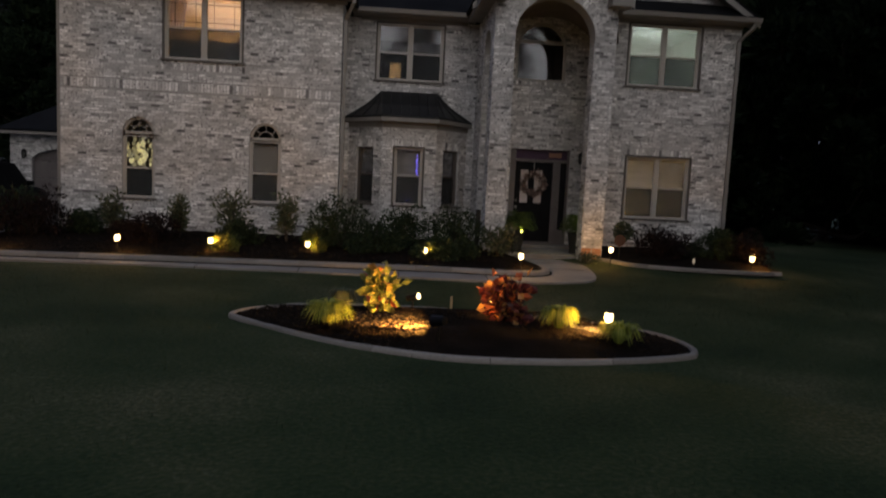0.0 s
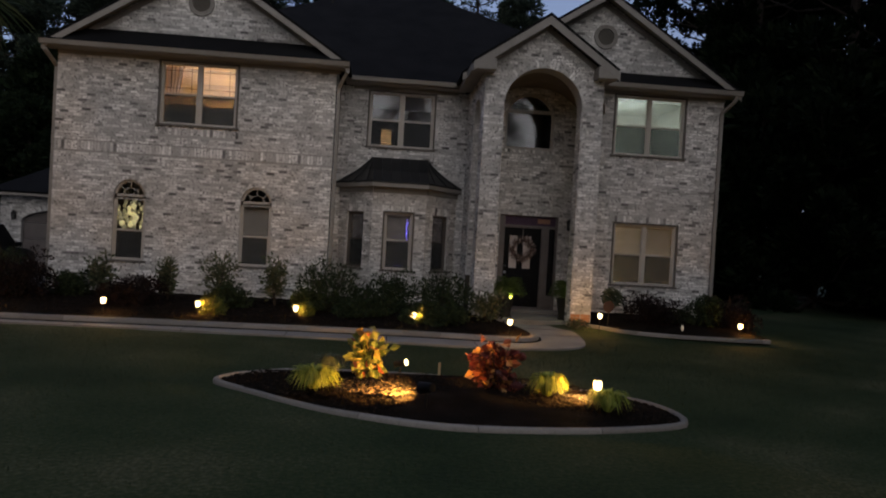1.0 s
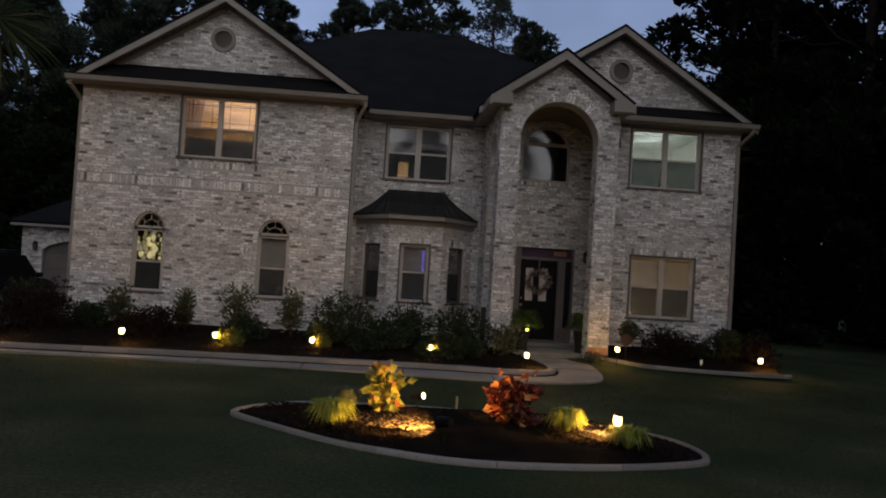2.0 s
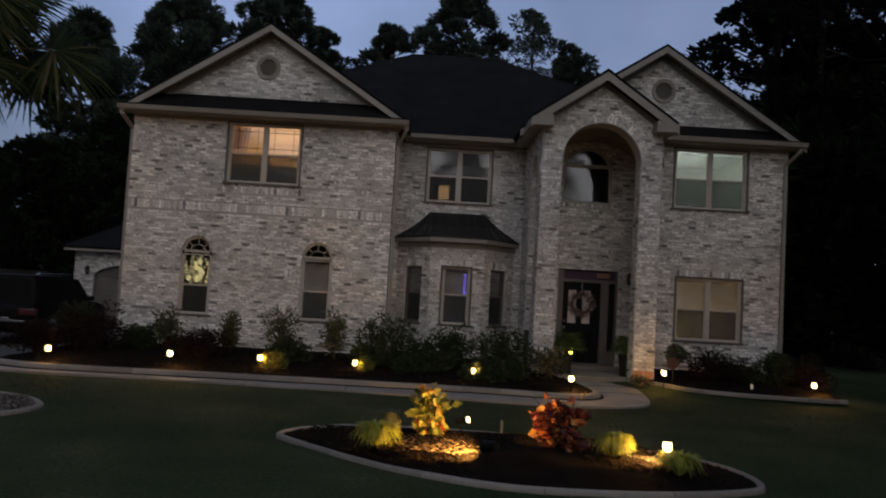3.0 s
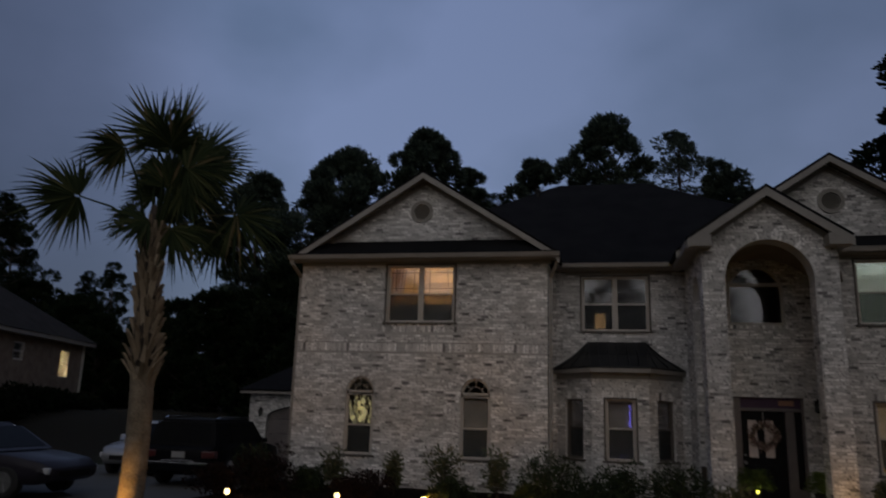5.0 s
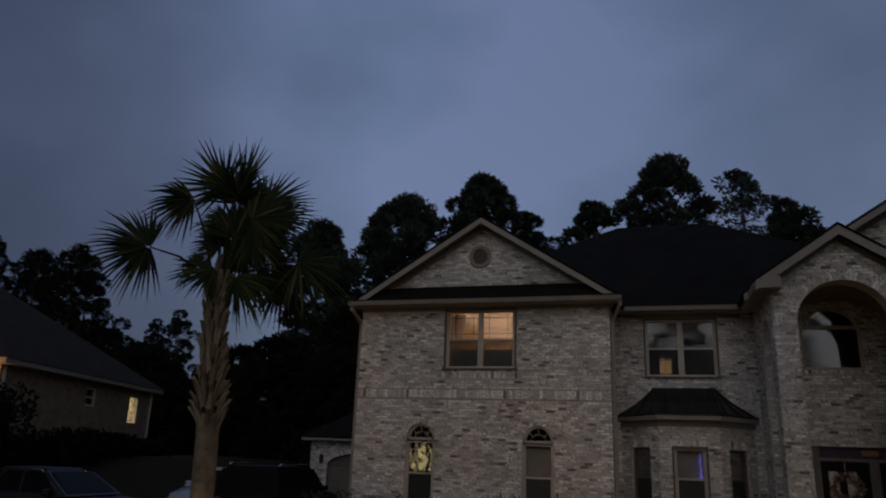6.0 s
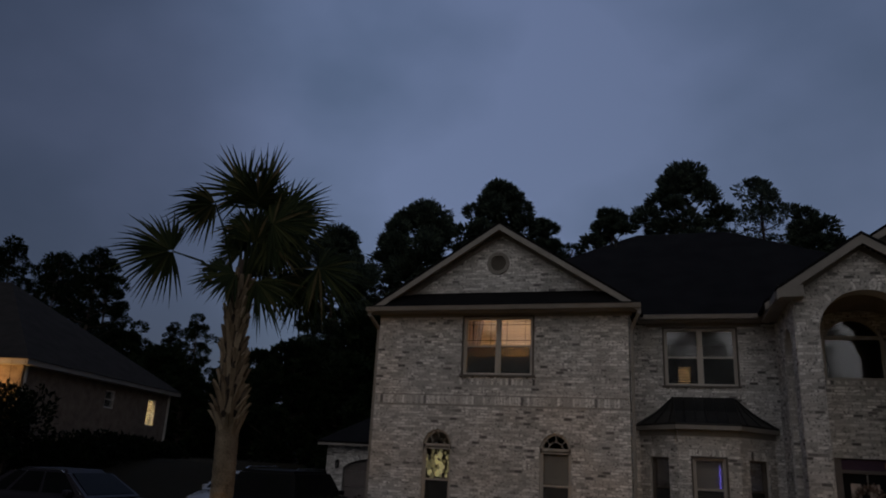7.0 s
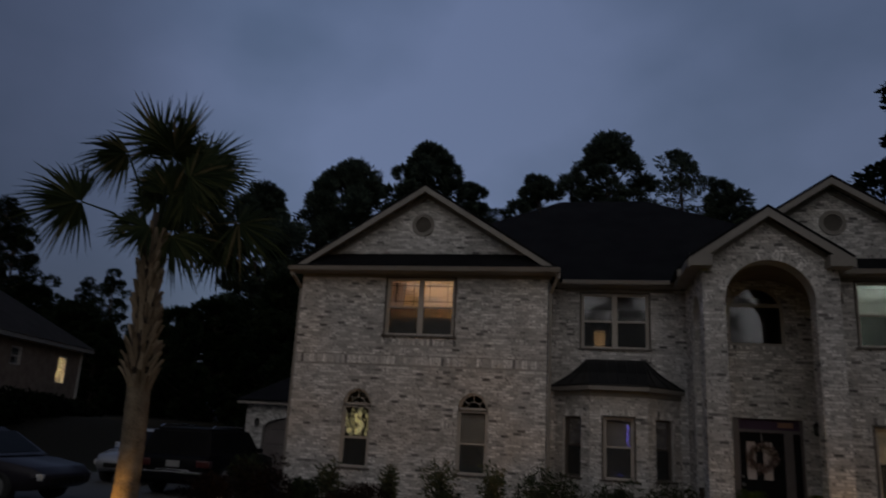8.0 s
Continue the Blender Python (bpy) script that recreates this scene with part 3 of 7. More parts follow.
TOP_B = [(7.28, 1.59), (7.285, 1.585), (8.695, 1.585), (8.70, 1.59)]


def bay_roof():
    bm = bmesh.new()
    e = [bm.verts.new((x, y, 3.20)) for x, y in EAVE_B]
    mid = [bm.verts.new((e_[0] * 0.45 + t_[0] * 0.55, e_[1] * 0.45 + t_[1] * 0.55, 3.52)) for e_, t_ in zip(EAVE_B, TOP_B)]
    t = [bm.verts.new((x, y, 3.90)) for x, y in TOP_B]
    low = [bm.verts.new((x, y, 3.16)) for x, y in EAVE_B]
    for a, b in ((low, e), (e, mid), (mid, t)):
        for k in range(3):
            bm.faces.new((a[k], a[k + 1], b[k + 1], b[k]))
    bm.faces.new(low)
    bm.faces.new(t)
    return bm


bay = part("bay_roof", bay_roof(), METAL_ROOF, house, "black standing seam bay roof")
for k, n_seam in ((0, 3), (1, 6), (2, 3)):
    for j in range(n_seam + (1 if k == 1 else 0)):
        f = (j + (0.0 if k == 1 else 0.5)) / n_seam
        p = Vector(EAVE_B[k]).lerp(Vector(EAVE_B[k + 1]), f)
        q = Vector(TOP_B[k]).lerp(Vector(TOP_B[k + 1]), f)
        c = p * 0.45 + q * 0.55
        part("seam", tube(bmesh.new(), [(p.x, p.y, 3.215), (c.x, c.y, 3.535), (q.x, q.y, 3.90)], 0.014, 6), METAL_ROOF, bay)
trim = bmesh.new()
for k in range(3):
    (x0, y0), (x1, y1) = EAVE_B[k], EAVE_B[k + 1]
    bar(trim, (x0, y0 + 0.03, 3.11), (x1, y1 + 0.03, 3.11), 0.10, 0.04, (y1 - y0, x0 - x1, 0))
    (x0, y0), (x1, y1) = BAY[k], BAY[k + 1]
    d = Vector((y1 - y0, -(x1 - x0), 0)).normalized() * 0.03
    bar(trim, (x0 + d.x, y0 + d.y, 3.0), (x1 + d.x, y1 + d.y, 3.0), 0.14, 0.03, d)
part("bay_trim", trim, TRIM, house)
part("bay_soffit", prism(EAVE_B, 3.065, 3.075), TRIM, house)


# ---- roofs and eaves
def roof_plane(name, corners, thick=0.06, mat=ROOFING):
    bm = bmesh.new()
    f = bm.faces.new([bm.verts.new(c) for c in corners])
    bm.normal_update()
    d = f.normal.copy() * thick * (-1 if f.normal.z > 0 else 1)
    r = bmesh.ops.extrude_face_region(bm, geom=[f])
    bmesh.ops.translate(bm, vec=d, verts=[v for v in r["geom"] if isinstance(v, bmesh.types.BMVert)])
    return part(name, bm, mat, house)


def gable_roof(x0, x1, apex_x, apex_z, eave_z, y0, y_back, board=0.13):
    """Two roof planes with raked boards, soffits and friezes at their front edge."""
    for xe in (x0, x1):
        roof_plane("roof", [(xe, y0, eave_z), (apex_x, y0, apex_z), (apex_x, y_back, apex_z), (xe, y_back, eave_z)])
        d = Vector((apex_x - xe, 0, apex_z - eave_z)).normalized()
        nrm = Vector((-d.z, 0, d.x)) if d.x > 0 else Vector((d.z, 0, -d.x))
        a, b = Vector((xe, y0, eave_z)), Vector((apex_x, y0, apex_z))
        top, deep = 0.055 / abs(d.x), (0.055 + board) / abs(d.x)
        part("rake_board", slab([[(xe, eave_z - top), (apex_x, apex_z - top), (apex_x, apex_z - deep), (xe, eave_z - deep)]], 0.03, front(y0)), TRIM, house)
        bm = bmesh.new()
        off = -nrm * (0.06 + 0.03)
        bar(bm, a + off + Vector((0, 0.2, 0)), b + off + Vector((0, 0.2, 0)), 0.02, 0.36, (0, 1, 0))
        part("rake_soffit", bm, TRIM, house)


def frieze(a, b, apex, y, drop=0.24, wide=0.13):
    for e in (a, b):
        part("rake_frieze", slab([[(e[0], e[1] - drop + wide / 2), (apex[0], apex[1] - drop + wide / 2), (apex[0], apex[1] - drop - wide / 2), (e[0], e[1] - drop - wide / 2)]], 0.03, front(y - 0.042)), TRIM, house)


def eave_board(x0, x1, y, z0, z1, y_wall, soffit_z=None):
    """Fascia with a gutter, and the soffit back to the wall."""
    part("fascia", boxes((x0, x1, y, y + 0.03, z0, z1), bevel=0.006), TRIM, house)
    bm = bmesh.new()
    prof = [(0.0, 0.0), (-0.02, -0.10), (-0.09, -0.10), (-0.115, -0.02), (-0.125, 0.0), (-0.11, 0.004), (-0.085, -0.085), (-0.03, -0.085), (-0.015, 0.0)]
    ends = [[bm.verts.new((x, y + p, z1 - 0.005 + q)) for p, q in prof] for x in (x0 - 0.02, x1 + 0.02)]
    for k in range(len(prof)):
        j = (k + 1) % len(prof)
        bm.faces.new((ends[0][k], ends[0][j], ends[1][j], ends[1][k]))
    bm.faces.new(ends[0])
    bm.faces.new(ends[1][::-1])
    part("gutter", bm, TRIM, house)
    part("soffit", boxes((x0, x1, y + 0.03, y_wall + 0.02, z0 - 0.012, z0 + 0.008)), TRIM, house)
    part("frieze", boxes((x0 + 0.2, x1 - 0.2, y_wall - 0.028, y_wall, z0 - 0.10, z0 - 0.012)), TRIM, house)


E_Z0, E_Z1 = 5.725, 5.83
gable_roof(-0.20, 6.66, 3.235, 8.02, 5.83, -0.42, 6.0)
frieze((0.0, 5.97), (6.49, 5.97), (3.245, 8.02), FRONT_L, 0.22)
eave_board(-0.20, 6.64, -0.40, E_Z0, E_Z1, FRONT_L)
roof_plane("skirt_roof", [(-0.10, -0.46, 5.845), (6.58, -0.46, 5.845), (5.95, 0.02, 6.28), (0.53, 0.02, 6.28)], 0.03)
gable_roof(9.30, 16.12, 12.71, 8.04, 5.83, -0.52, 6.0)
frieze((9.6, 5.98), (15.9, 5.98), (12.71, 8.02), FRONT_R, 0.22)
eave_board(12.64, 16.10, -0.50, E_Z0, E_Z1, FRONT_R)
roof_plane("skirt_roof", [(12.66, -0.56, 5.845), (16.0, -0.56, 5.845), (15.35, -0.08, 6.20), (12.66, -0.08, 6.20)], 0.03)
gable_roof(9.40, 12.66, 11.04, 6.95, 5.83, -1.77, 3.0, board=0.16)
frieze((9.62, 5.93), (12.46, 5.93), (11.04, 6.93), PORCH, 0.22)
for xa, xb in ((9.42, 9.90), (12.17, 12.64)):
    part("eave_return", boxes((xa, xb, -1.765, -1.40, 5.61, 5.86), bevel=0.012), TRIM, house)
part("porch_eave", boxes((9.40, 9.46, -1.40, 1.15, 5.66, 5.82), (9.46, 9.73, -1.40, 1.15, 5.66, 5.675), bevel=0.004), TRIM, house)
part("porch_eave", boxes((12.60, 12.66, -1.40, -0.50, 5.66, 5.82), (12.42, 12.60, -1.40, -0.5, 5.66, 5.675), bevel=0.004), TRIM, house)
eave_board(6.50, 9.62, 1.15, 5.74, 5.86, RECESS)
RIDGE = [(6.33, 6.5, 9.71), (9.15, 6.5, 9.71)]
C = [(-0.3, 1.12, 5.84), (16.2, 1.12, 5.84), (16.2, 11.9, 5.84), (-0.3, 11.9, 5.84)]
roof_plane("main_roof", [C[0], C[1], RIDGE[1], RIDGE[0]])
roof_plane("main_roof", [C[1], C[2], RIDGE[1]])
roof_plane("main_roof", [C[2], C[3], RIDGE[0], RIDGE[1]])
roof_plane("main_roof", [C[3], C[0], RIDGE[0]])
for x, z in ((5.0, 8.25), (5.7, 9.0)):
    part("roof_vent", lathe(bmesh.new(), [(0.05, -0.35), (0.05, 0.12), (0.08, 0.13), (0.08, 0.2), (0.02, 0.24)], (x, 5.6, z + 0.1), 12), BLACK_METAL, house)


def spout(pts, r=0.042):
    bm = bmesh.new()
    for a, b in zip(pts, pts[1:]):
        bar(bm, a, b, 0.085, 0.065, (0, 1, 0) if abs(b[2] - a[2]) > 0.3 else (0, 0, 1), 0.01)
    part("downspout", bm, TRIM, house)


spout([(6.62, -0.42, 5.73), (6.62, -0.42, 5.62), (6.42, 0.02, 5.30), (6.42, 0.02, 0.15)])
spout([(16.0, -0.52, 5.73), (15.98, -0.50, 5.62), (15.80, -0.17, 5.35), (15.80, -0.17, 0.1)])
spout([(-0.12, -0.42, 5.73), (-0.12, -0.42, 5.62), (-0.06, 0.10, 5.35), (-0.06, 0.10, 0.15)])


def round_vent(c, y):
    v = thing("gable_vent")
    v.parent = house
    bm = bmesh.new()
    n = 28
    for k in range(n):
        a0, a1 = 2 * math.pi * k / n, 2 * math.pi * (k + 1) / n
        bar(bm, (c[0] + 0.25 * math.cos(a0), y - 0.02, c[1] + 0.25 * math.sin(a0)), (c[0] + 0.25 * math.cos(a1), y - 0.02, c[1] + 0.25 * math.sin(a1)), 0.09, 0.06)
    part("vent_ring", bm, TRIM, v)
    for k in range(8):
        z = c[1] - 0.175 + k * 0.05
        half = math.sqrt(max(0.0, 0.215**2 - (z - c[1]) ** 2))
        bm = bmesh.new()
        bar(bm, (c[0] - half, y + 0.02, z), (c[0] + half, y + 0.02, z), 0.012, 0.06, (0, 1, -0.8))
        part("slat", bm, TRIM, v)
    part("vent_back", boxes((c[0] - 0.22, c[0] + 0.22, y + 0.08, y + 0.09, c[1] - 0.22, c[1] + 0.22)), BLACK_PAINT, v)


round_vent(VENT_L, FRONT_L)
round_vent(VENT_R, FRONT_R)

# ---- windows and rooms behind them


def pane(win, u0, u1, z0, z1, m, y=0.10):
    bm = boxes((u0, u1, y, y + 0.005, z0, z1))
    bmesh.ops.transform(bm, matrix=m, verts=bm.verts)
    p = part("pane", bm, GLASS, win)
    p.visible_shadow = False
    return p


def moved(bm, m):
    bmesh.ops.transform(bm, matrix=m, verts=bm.verts)
    return bm


def window(m, u0, u1, z0, z1, lights=2, screen=True, split=0.5, blind=None, mould=True, vinyl=FRAME):
    """Sash windows: casing, mullion, rails, two panes a light and an insect screen below."""
    win = thing("window")
    win.parent = house
    f = 0.05
    rows = [(u0, u0 + f, 0.05, 0.15, z0, z1), (u1 - f, u1, 0.05, 0.15, z0, z1), (u0 + f, u1 - f, 0.05, 0.15, z1 - f, z1), (u0 + f, u1 - f, 0.04, 0.15, z0, z0 + f)]
    part("window_frame", moved(boxes(*rows, bevel=0.006), m), vinyl, win)
    if mould:
        part("brickmould", moved(boxes((u0 - 0.045, u0 - 0.001, -0.034, 0.05, z0, z1 + 0.045), (u1 + 0.001, u1 + 0.045, -0.034, 0.05, z0, z1 + 0.045), (u0 - 0.001, u1 + 0.001, -0.034, 0.05, z1 + 0.001, z1 + 0.045), bevel=0.006), m), MOULD, win)
    part("window_sill", moved(boxes((u0 - 0.08, u1 + 0.08, -0.055, 0.04, z0 - 0.05, z0 - 0.001), bevel=0.008), m), MOULD, win)
    inner, w = u0 + f, (u1 - u0 - 2 * f)
    mull = 0.10 if lights > 1 else 0.0
    lw = (w - mull * (lights - 1)) / lights
    zm = z0 + (z1 - z0) * split
    if lights > 1:
        part("mullion", moved(boxes((inner + lw, inner + lw + mull, 0.055, 0.15, z0 + f, z1 - f), bevel=0.006), m), vinyl, win)
    for k in range(lights):
        a = inner + k * (lw + mull)
        b = a + lw
        part("sash_rail", moved(boxes((a, b, 0.075, 0.125, zm - 0.022, zm + 0.022), (a, a + 0.02, 0.08, 0.12, zm + 0.022, z1 - f), (b - 0.02, b, 0.08, 0.12, zm + 0.022, z1 - f), (a, a + 0.022, 0.08, 0.12, z0 + f, zm - 0.022), (b - 0.022, b, 0.08, 0.12, z0 + f, zm - 0.022), bevel=0.003), m), vinyl, win)
        pane(win, a + 0.02, b - 0.02, zm + 0.022, z1 - f, m)
        pane(win, a + 0.022, b - 0.022, z0 + f, zm - 0.022, m, 0.112)
        if screen:
            s = part("screen", moved(boxes((a + 0.022, b - 0.022, 0.086, 0.088, z0 + f, zm - 0.022)), m), SCREEN, win, "dark woven insect screen")
            s.visible_shadow = False
    if blind:
        b0 = z0 + f + (z1 - z0 - 2 * f) * (1 - blind)
        bm = bmesh.new()
        z = z1 - f - 0.06
        while z > b0:
            bar(bm, (u0 + f, 0.21, z), (u1 - f, 0.21, z), 0.003, 0.048, (0, 0.75, 0.62))
            z -= 0.040
        part("blind", moved(bm, m), BLIND, win, "white slatted blind")
    return win


def room(m, u0, u1, z0, z1, depth, mat, y0=0.30):
    """The lined inside of a room, open to its window."""
    t = 0.05
    rows = [(u0 - t, u1 + t, y0 + depth, y0 + depth + t, z0 - t, z1 + t), (u0 - t, u0, y0, y0 + depth, z0 - t, z1 + t), (u1, u1 + t, y0, y0 + depth, z0 - t, z1 + t), (u0, u1, y0, y0 + depth, z0 - t, z0), (u0, u1, y0, y0 + depth, z1, z1 + t)]
    return part("room", moved(boxes(*rows), m), mat, house)


F0, FR, FM, FD = front(FRONT_L), front(FRONT_R), front(RECESS), front(DOORWALL)
bedroom = window(F0, *W_UL, blind=0.66)
# slender bars near the edges of the upper sashes; an added grey sheet behind the lower ones imitates reflection
for a, b in ((2.38, 3.115), (3.255, 3.99)):
    part("glazing_bar", boxes((a, b, 0.117, 0.127, 5.045, 5.057), (a, b, 0.117, 0.127, 5.445, 5.457), (a + 0.13, a + 0.142, 0.117, 0.127, 4.94, 5.56), (b - 0.142, b - 0.13, 0.117, 0.127, 4.94, 5.56)), BARK, bedroom, "slender dark glazing bars")
part("lower_sheet", boxes((2.36, 4.01, 0.262, 0.268, 4.22, 4.68)), GREY_SHEET, bedroom, "added grey sheet imitating the reflection in the lower sashes")
room(F0, 1.6, 4.8, 3.2, 5.66, 2.4, PLASTER)
window(FR, *W_UR, blind=1.0)
room(FR, 12.9, 15.2, 3.2, 5.66, 2.4, PLASTER)
window(FR, *W_LR, blind=0.97)
room(FR, 12.9, 15.2, 0.2, 2.7, 2.4, PLASTER)
window(FM, *W_M)
room(FM, 6.9, 9.3, 3.9, 5.66, 2.6, UNLIT_PLASTER)
for k, (m, o) in enumerate(BAY_OPEN):
    window(m, *o, lights=1, split=0.52, blind=1.0 if k == 1 else None, mould=k == 1, vinyl=FRAME if k == 1 else MOULD)
part("room", boxes((6.4, 9.7, 3.4, 3.45, 0.1, 3.0), (6.4, 9.7, 1.9, 3.45, 0.05, 0.1), (6.4, 9.7, 1.9, 3.45, 3.0, 3.05), (6.35, 6.4, 1.9, 3.45, 0.1, 3.0), (9.7, 9.75, 1.9, 3.45, 0.1, 3.0)), UNLIT_PLASTER, house)


def arched_window(m, u0, u1, z0, spring, rise, blind=None, split=0.5, screen=True):
    win = window(m, u0, u1, z0, spring + 0.02, lights=1, split=split, blind=blind, screen=screen, mould=False)
    c, r = (u0 + u1) / 2, (u1 - u0) / 2
    bm = bmesh.new()
    n = 18
    def ring(rad, rs, wide, y0, deep):
        for k in range(n):
            a0, a1 = math.pi * k / n, math.pi * (k + 1) / n
            bar(bm, (c + rad * math.cos(a0), y0, spring + rs * math.sin(a0)), (c + rad * math.cos(a1), y0, spring + rs * math.sin(a1)), wide, deep)
    ring(r - 0.025, rise - 0.025, 0.05, 0.10, 0.10)
    bar(bm, (u0, 0.10, spring + 0.01), (u1, 0.10, spring + 0.01), 0.12, 0.10)
    ring(r * 0.52, rise * 0.52, 0.015, 0.10, 0.03)
    for a in (0.25, 0.5, 0.75):
        ca, sa = math.cos(math.pi * a), math.sin(math.pi * a)
        bar(bm, (c + r * 0.5 * ca, 0.10, spring + rise * 0.5 * sa), (c + (r - 0.03) * ca, 0.10, spring + (rise - 0.03) * sa), 0.015, 0.03)
    part("arch_frame", moved(bm, m), FRAME, win)
    gp = part("pane", slab([[(c + (r - 0.04) * math.cos(math.pi * k / n), spring + (rise - 0.04) * math.sin(math.pi * k / n)) for k in range(n + 1)]], 0.005, m @ Matrix.Translation((0, 0.105, 0))), GLASS, win)
    gp.visible_shadow = False
    return win


arched_window(F0, *W_A1, A_BOT, ARCH_SPRING - 0.02, ARCH_RISE + 0.02, blind=None, split=0.47)
room(F0, 0.5, 3.0, 0.2, 2.95, 3.0, PLASTER)
arched_window(F0, *W_A2, A_BOT, ARCH_SPRING - 0.02, ARCH_RISE + 0.02, blind=1.0, split=0.47)
room(F0, 3.5, 5.9, 0.2, 2.95, 3.0, UNLIT_PLASTER)


def porch_window(m, u0, u1, z0, spring, rise, bar_z):
    """A tall round-headed window: one frame, a cross bar, a lower pane and a fan pane."""
    win = thing("window")
    win.parent = house
    c, r, n = (u0 + u1) / 2, (u1 - u0) / 2, 22
    bm = boxes((u0, u0 + 0.055, 0.05, 0.15, z0, spring), (u1 - 0.055, u1, 0.05, 0.15, z0, spring), (u0 + 0.055, u1 - 0.055, 0.04, 0.15, z0, z0 + 0.06), bevel=0.006)
    for k in range(n):
        a0, a1 = math.pi * k / n, math.pi * (k + 1) / n
        bar(bm, (c + (r - 0.028) * math.cos(a0), 0.10, spring + (rise - 0.028) * math.sin(a0)), (c + (r - 0.028) * math.cos(a1), 0.10, spring + (rise - 0.028) * math.sin(a1)), 0.056, 0.10)
    part("window_frame", moved(bm, m), FRAME, win)
    half = (r - 0.03) * math.sqrt(1 - ((bar_z - spring) / rise) ** 2)
    part("cross_bar", moved(boxes((c - half, c + half, 0.06, 0.14, bar_z - 0.045, bar_z + 0.045), bevel=0.006), m), FRAME, win)
    arc = [(c + (r - 0.045) * math.cos(math.pi * k / n), spring + (rise - 0.045) * math.sin(math.pi * k / n)) for k in range(n + 1)]
    low = [(u0 + 0.045, z0 + 0.05), (u1 - 0.045, z0 + 0.05)] + [p for p in arc if p[1] < bar_z and p[0] > c] + [(c + half, bar_z), (c - half, bar_z)] + [p for p in arc if p[1] < bar_z and p[0] < c]
    high = [(c + half, bar_z + 0.001)] + [p for p in arc if p[1] > bar_z + 0.01] + [(c - half, bar_z + 0.001)]
    for loop, lean in ((low, 1.2), (high, 5.0)):
        tip = Matrix.Translation((0, 0.105, spring)) @ Matrix.Rotation(radians(lean), 4, "X") @ Matrix.Translation((0, 0, -spring))
        part("pane", slab([loop], 0.005, m @ tip), GLASS, win).visible_shadow = False


porch_window(FD, *UP_WIN, 5.26)
room(FD, 10.1, 12.2, 3.6, 5.95, 2.5, UNLIT_PLASTER)


# ---------------------------------------------------------------- walk, kerbs, beds, drive
def spline(pts, n=8, closed=False):
    """Points along a smooth curve through pts."""
    out, N = [], len(pts)
    g = (lambda i: Vector(pts[i % N])) if closed else (lambda i: Vector(pts[max(0, min(N - 1, i))]))
    for i in range(N if closed else N - 1):
        a, b, c, d = g(i - 1), g(i), g(i + 1), g(i + 2)
        for k in range(n):
            t = k / n
            out.append(0.5 * ((2 * b) + (c - a) * t + (2 * a - 5 * b + 4 * c - d) * t * t + (3 * b - a - 3 * c + d) * t**3))
    if not closed:
        out.append(g(N - 1))
    return out


def draped(name, loop, z, mat, label, category, thick=0.16):
    bm = prism([(p[0], p[1]) for p in loop], z - thick, z)
    return tagged(part(name, bm, mat), label, category, kind="structure")


draped("driveway", [(-0.9, -4.85), (-1.0, -3.5), (-0.9, -2.0), (-0.55, 1.0), (-0.3, 7.0), (-5.2, 7.2), (-8.6, 5.5), (-9.8, 1.0), (-12.0, -3.0), (-22.0, -3.6), (-22.0, -5.6), (-10.0, -5.2)], 0.03, DRIVE, "grey broom-finished concrete driveway beside the house", "driveway")
WALK_EDGE = spline([(-0.9, -4.36), (3.4, -4.40), (6.4, -4.56), (9.3, -4.86), (10.4, -4.80), (11.05, -4.60), (11.48, -4.20), (11.70, -3.45), (11.86, -2.2), (11.93, -1.2)], 6)
WALK_BACK = spline([(10.20, -1.2), (10.45, -2.4), (10.55, -3.3), (10.2, -3.7), (8.5, -3.72), (3.2, -3.72), (-0.9, -3.5)], 6)
draped("walkway", WALK_EDGE + WALK_BACK, 0.03, CONCRETE, "pale concrete front walk curving to the porch", "walkway")
joints = bmesh.new()
for x, y0, y1 in ((0.6, -4.37, -3.9), (2.4, -4.39, -3.9), (4.2, -4.44, -3.9), (6.0, -4.53, -3.9), (7.8, -4.70, -3.9), (9.4, -4.86, -4.0)):
    box(joints, x - 0.006, x + 0.006, y0, y1, 0.01, 0.0325)
for y in (-2.9, -1.9):
    box(joints, 10.6, 11.75, y - 0.006, y + 0.006, 0.01, 0.0325)
tagged(part("walkway_joint", joints, SOIL), "dark sawn joints in the concrete front walk", "joint", kind="structure")


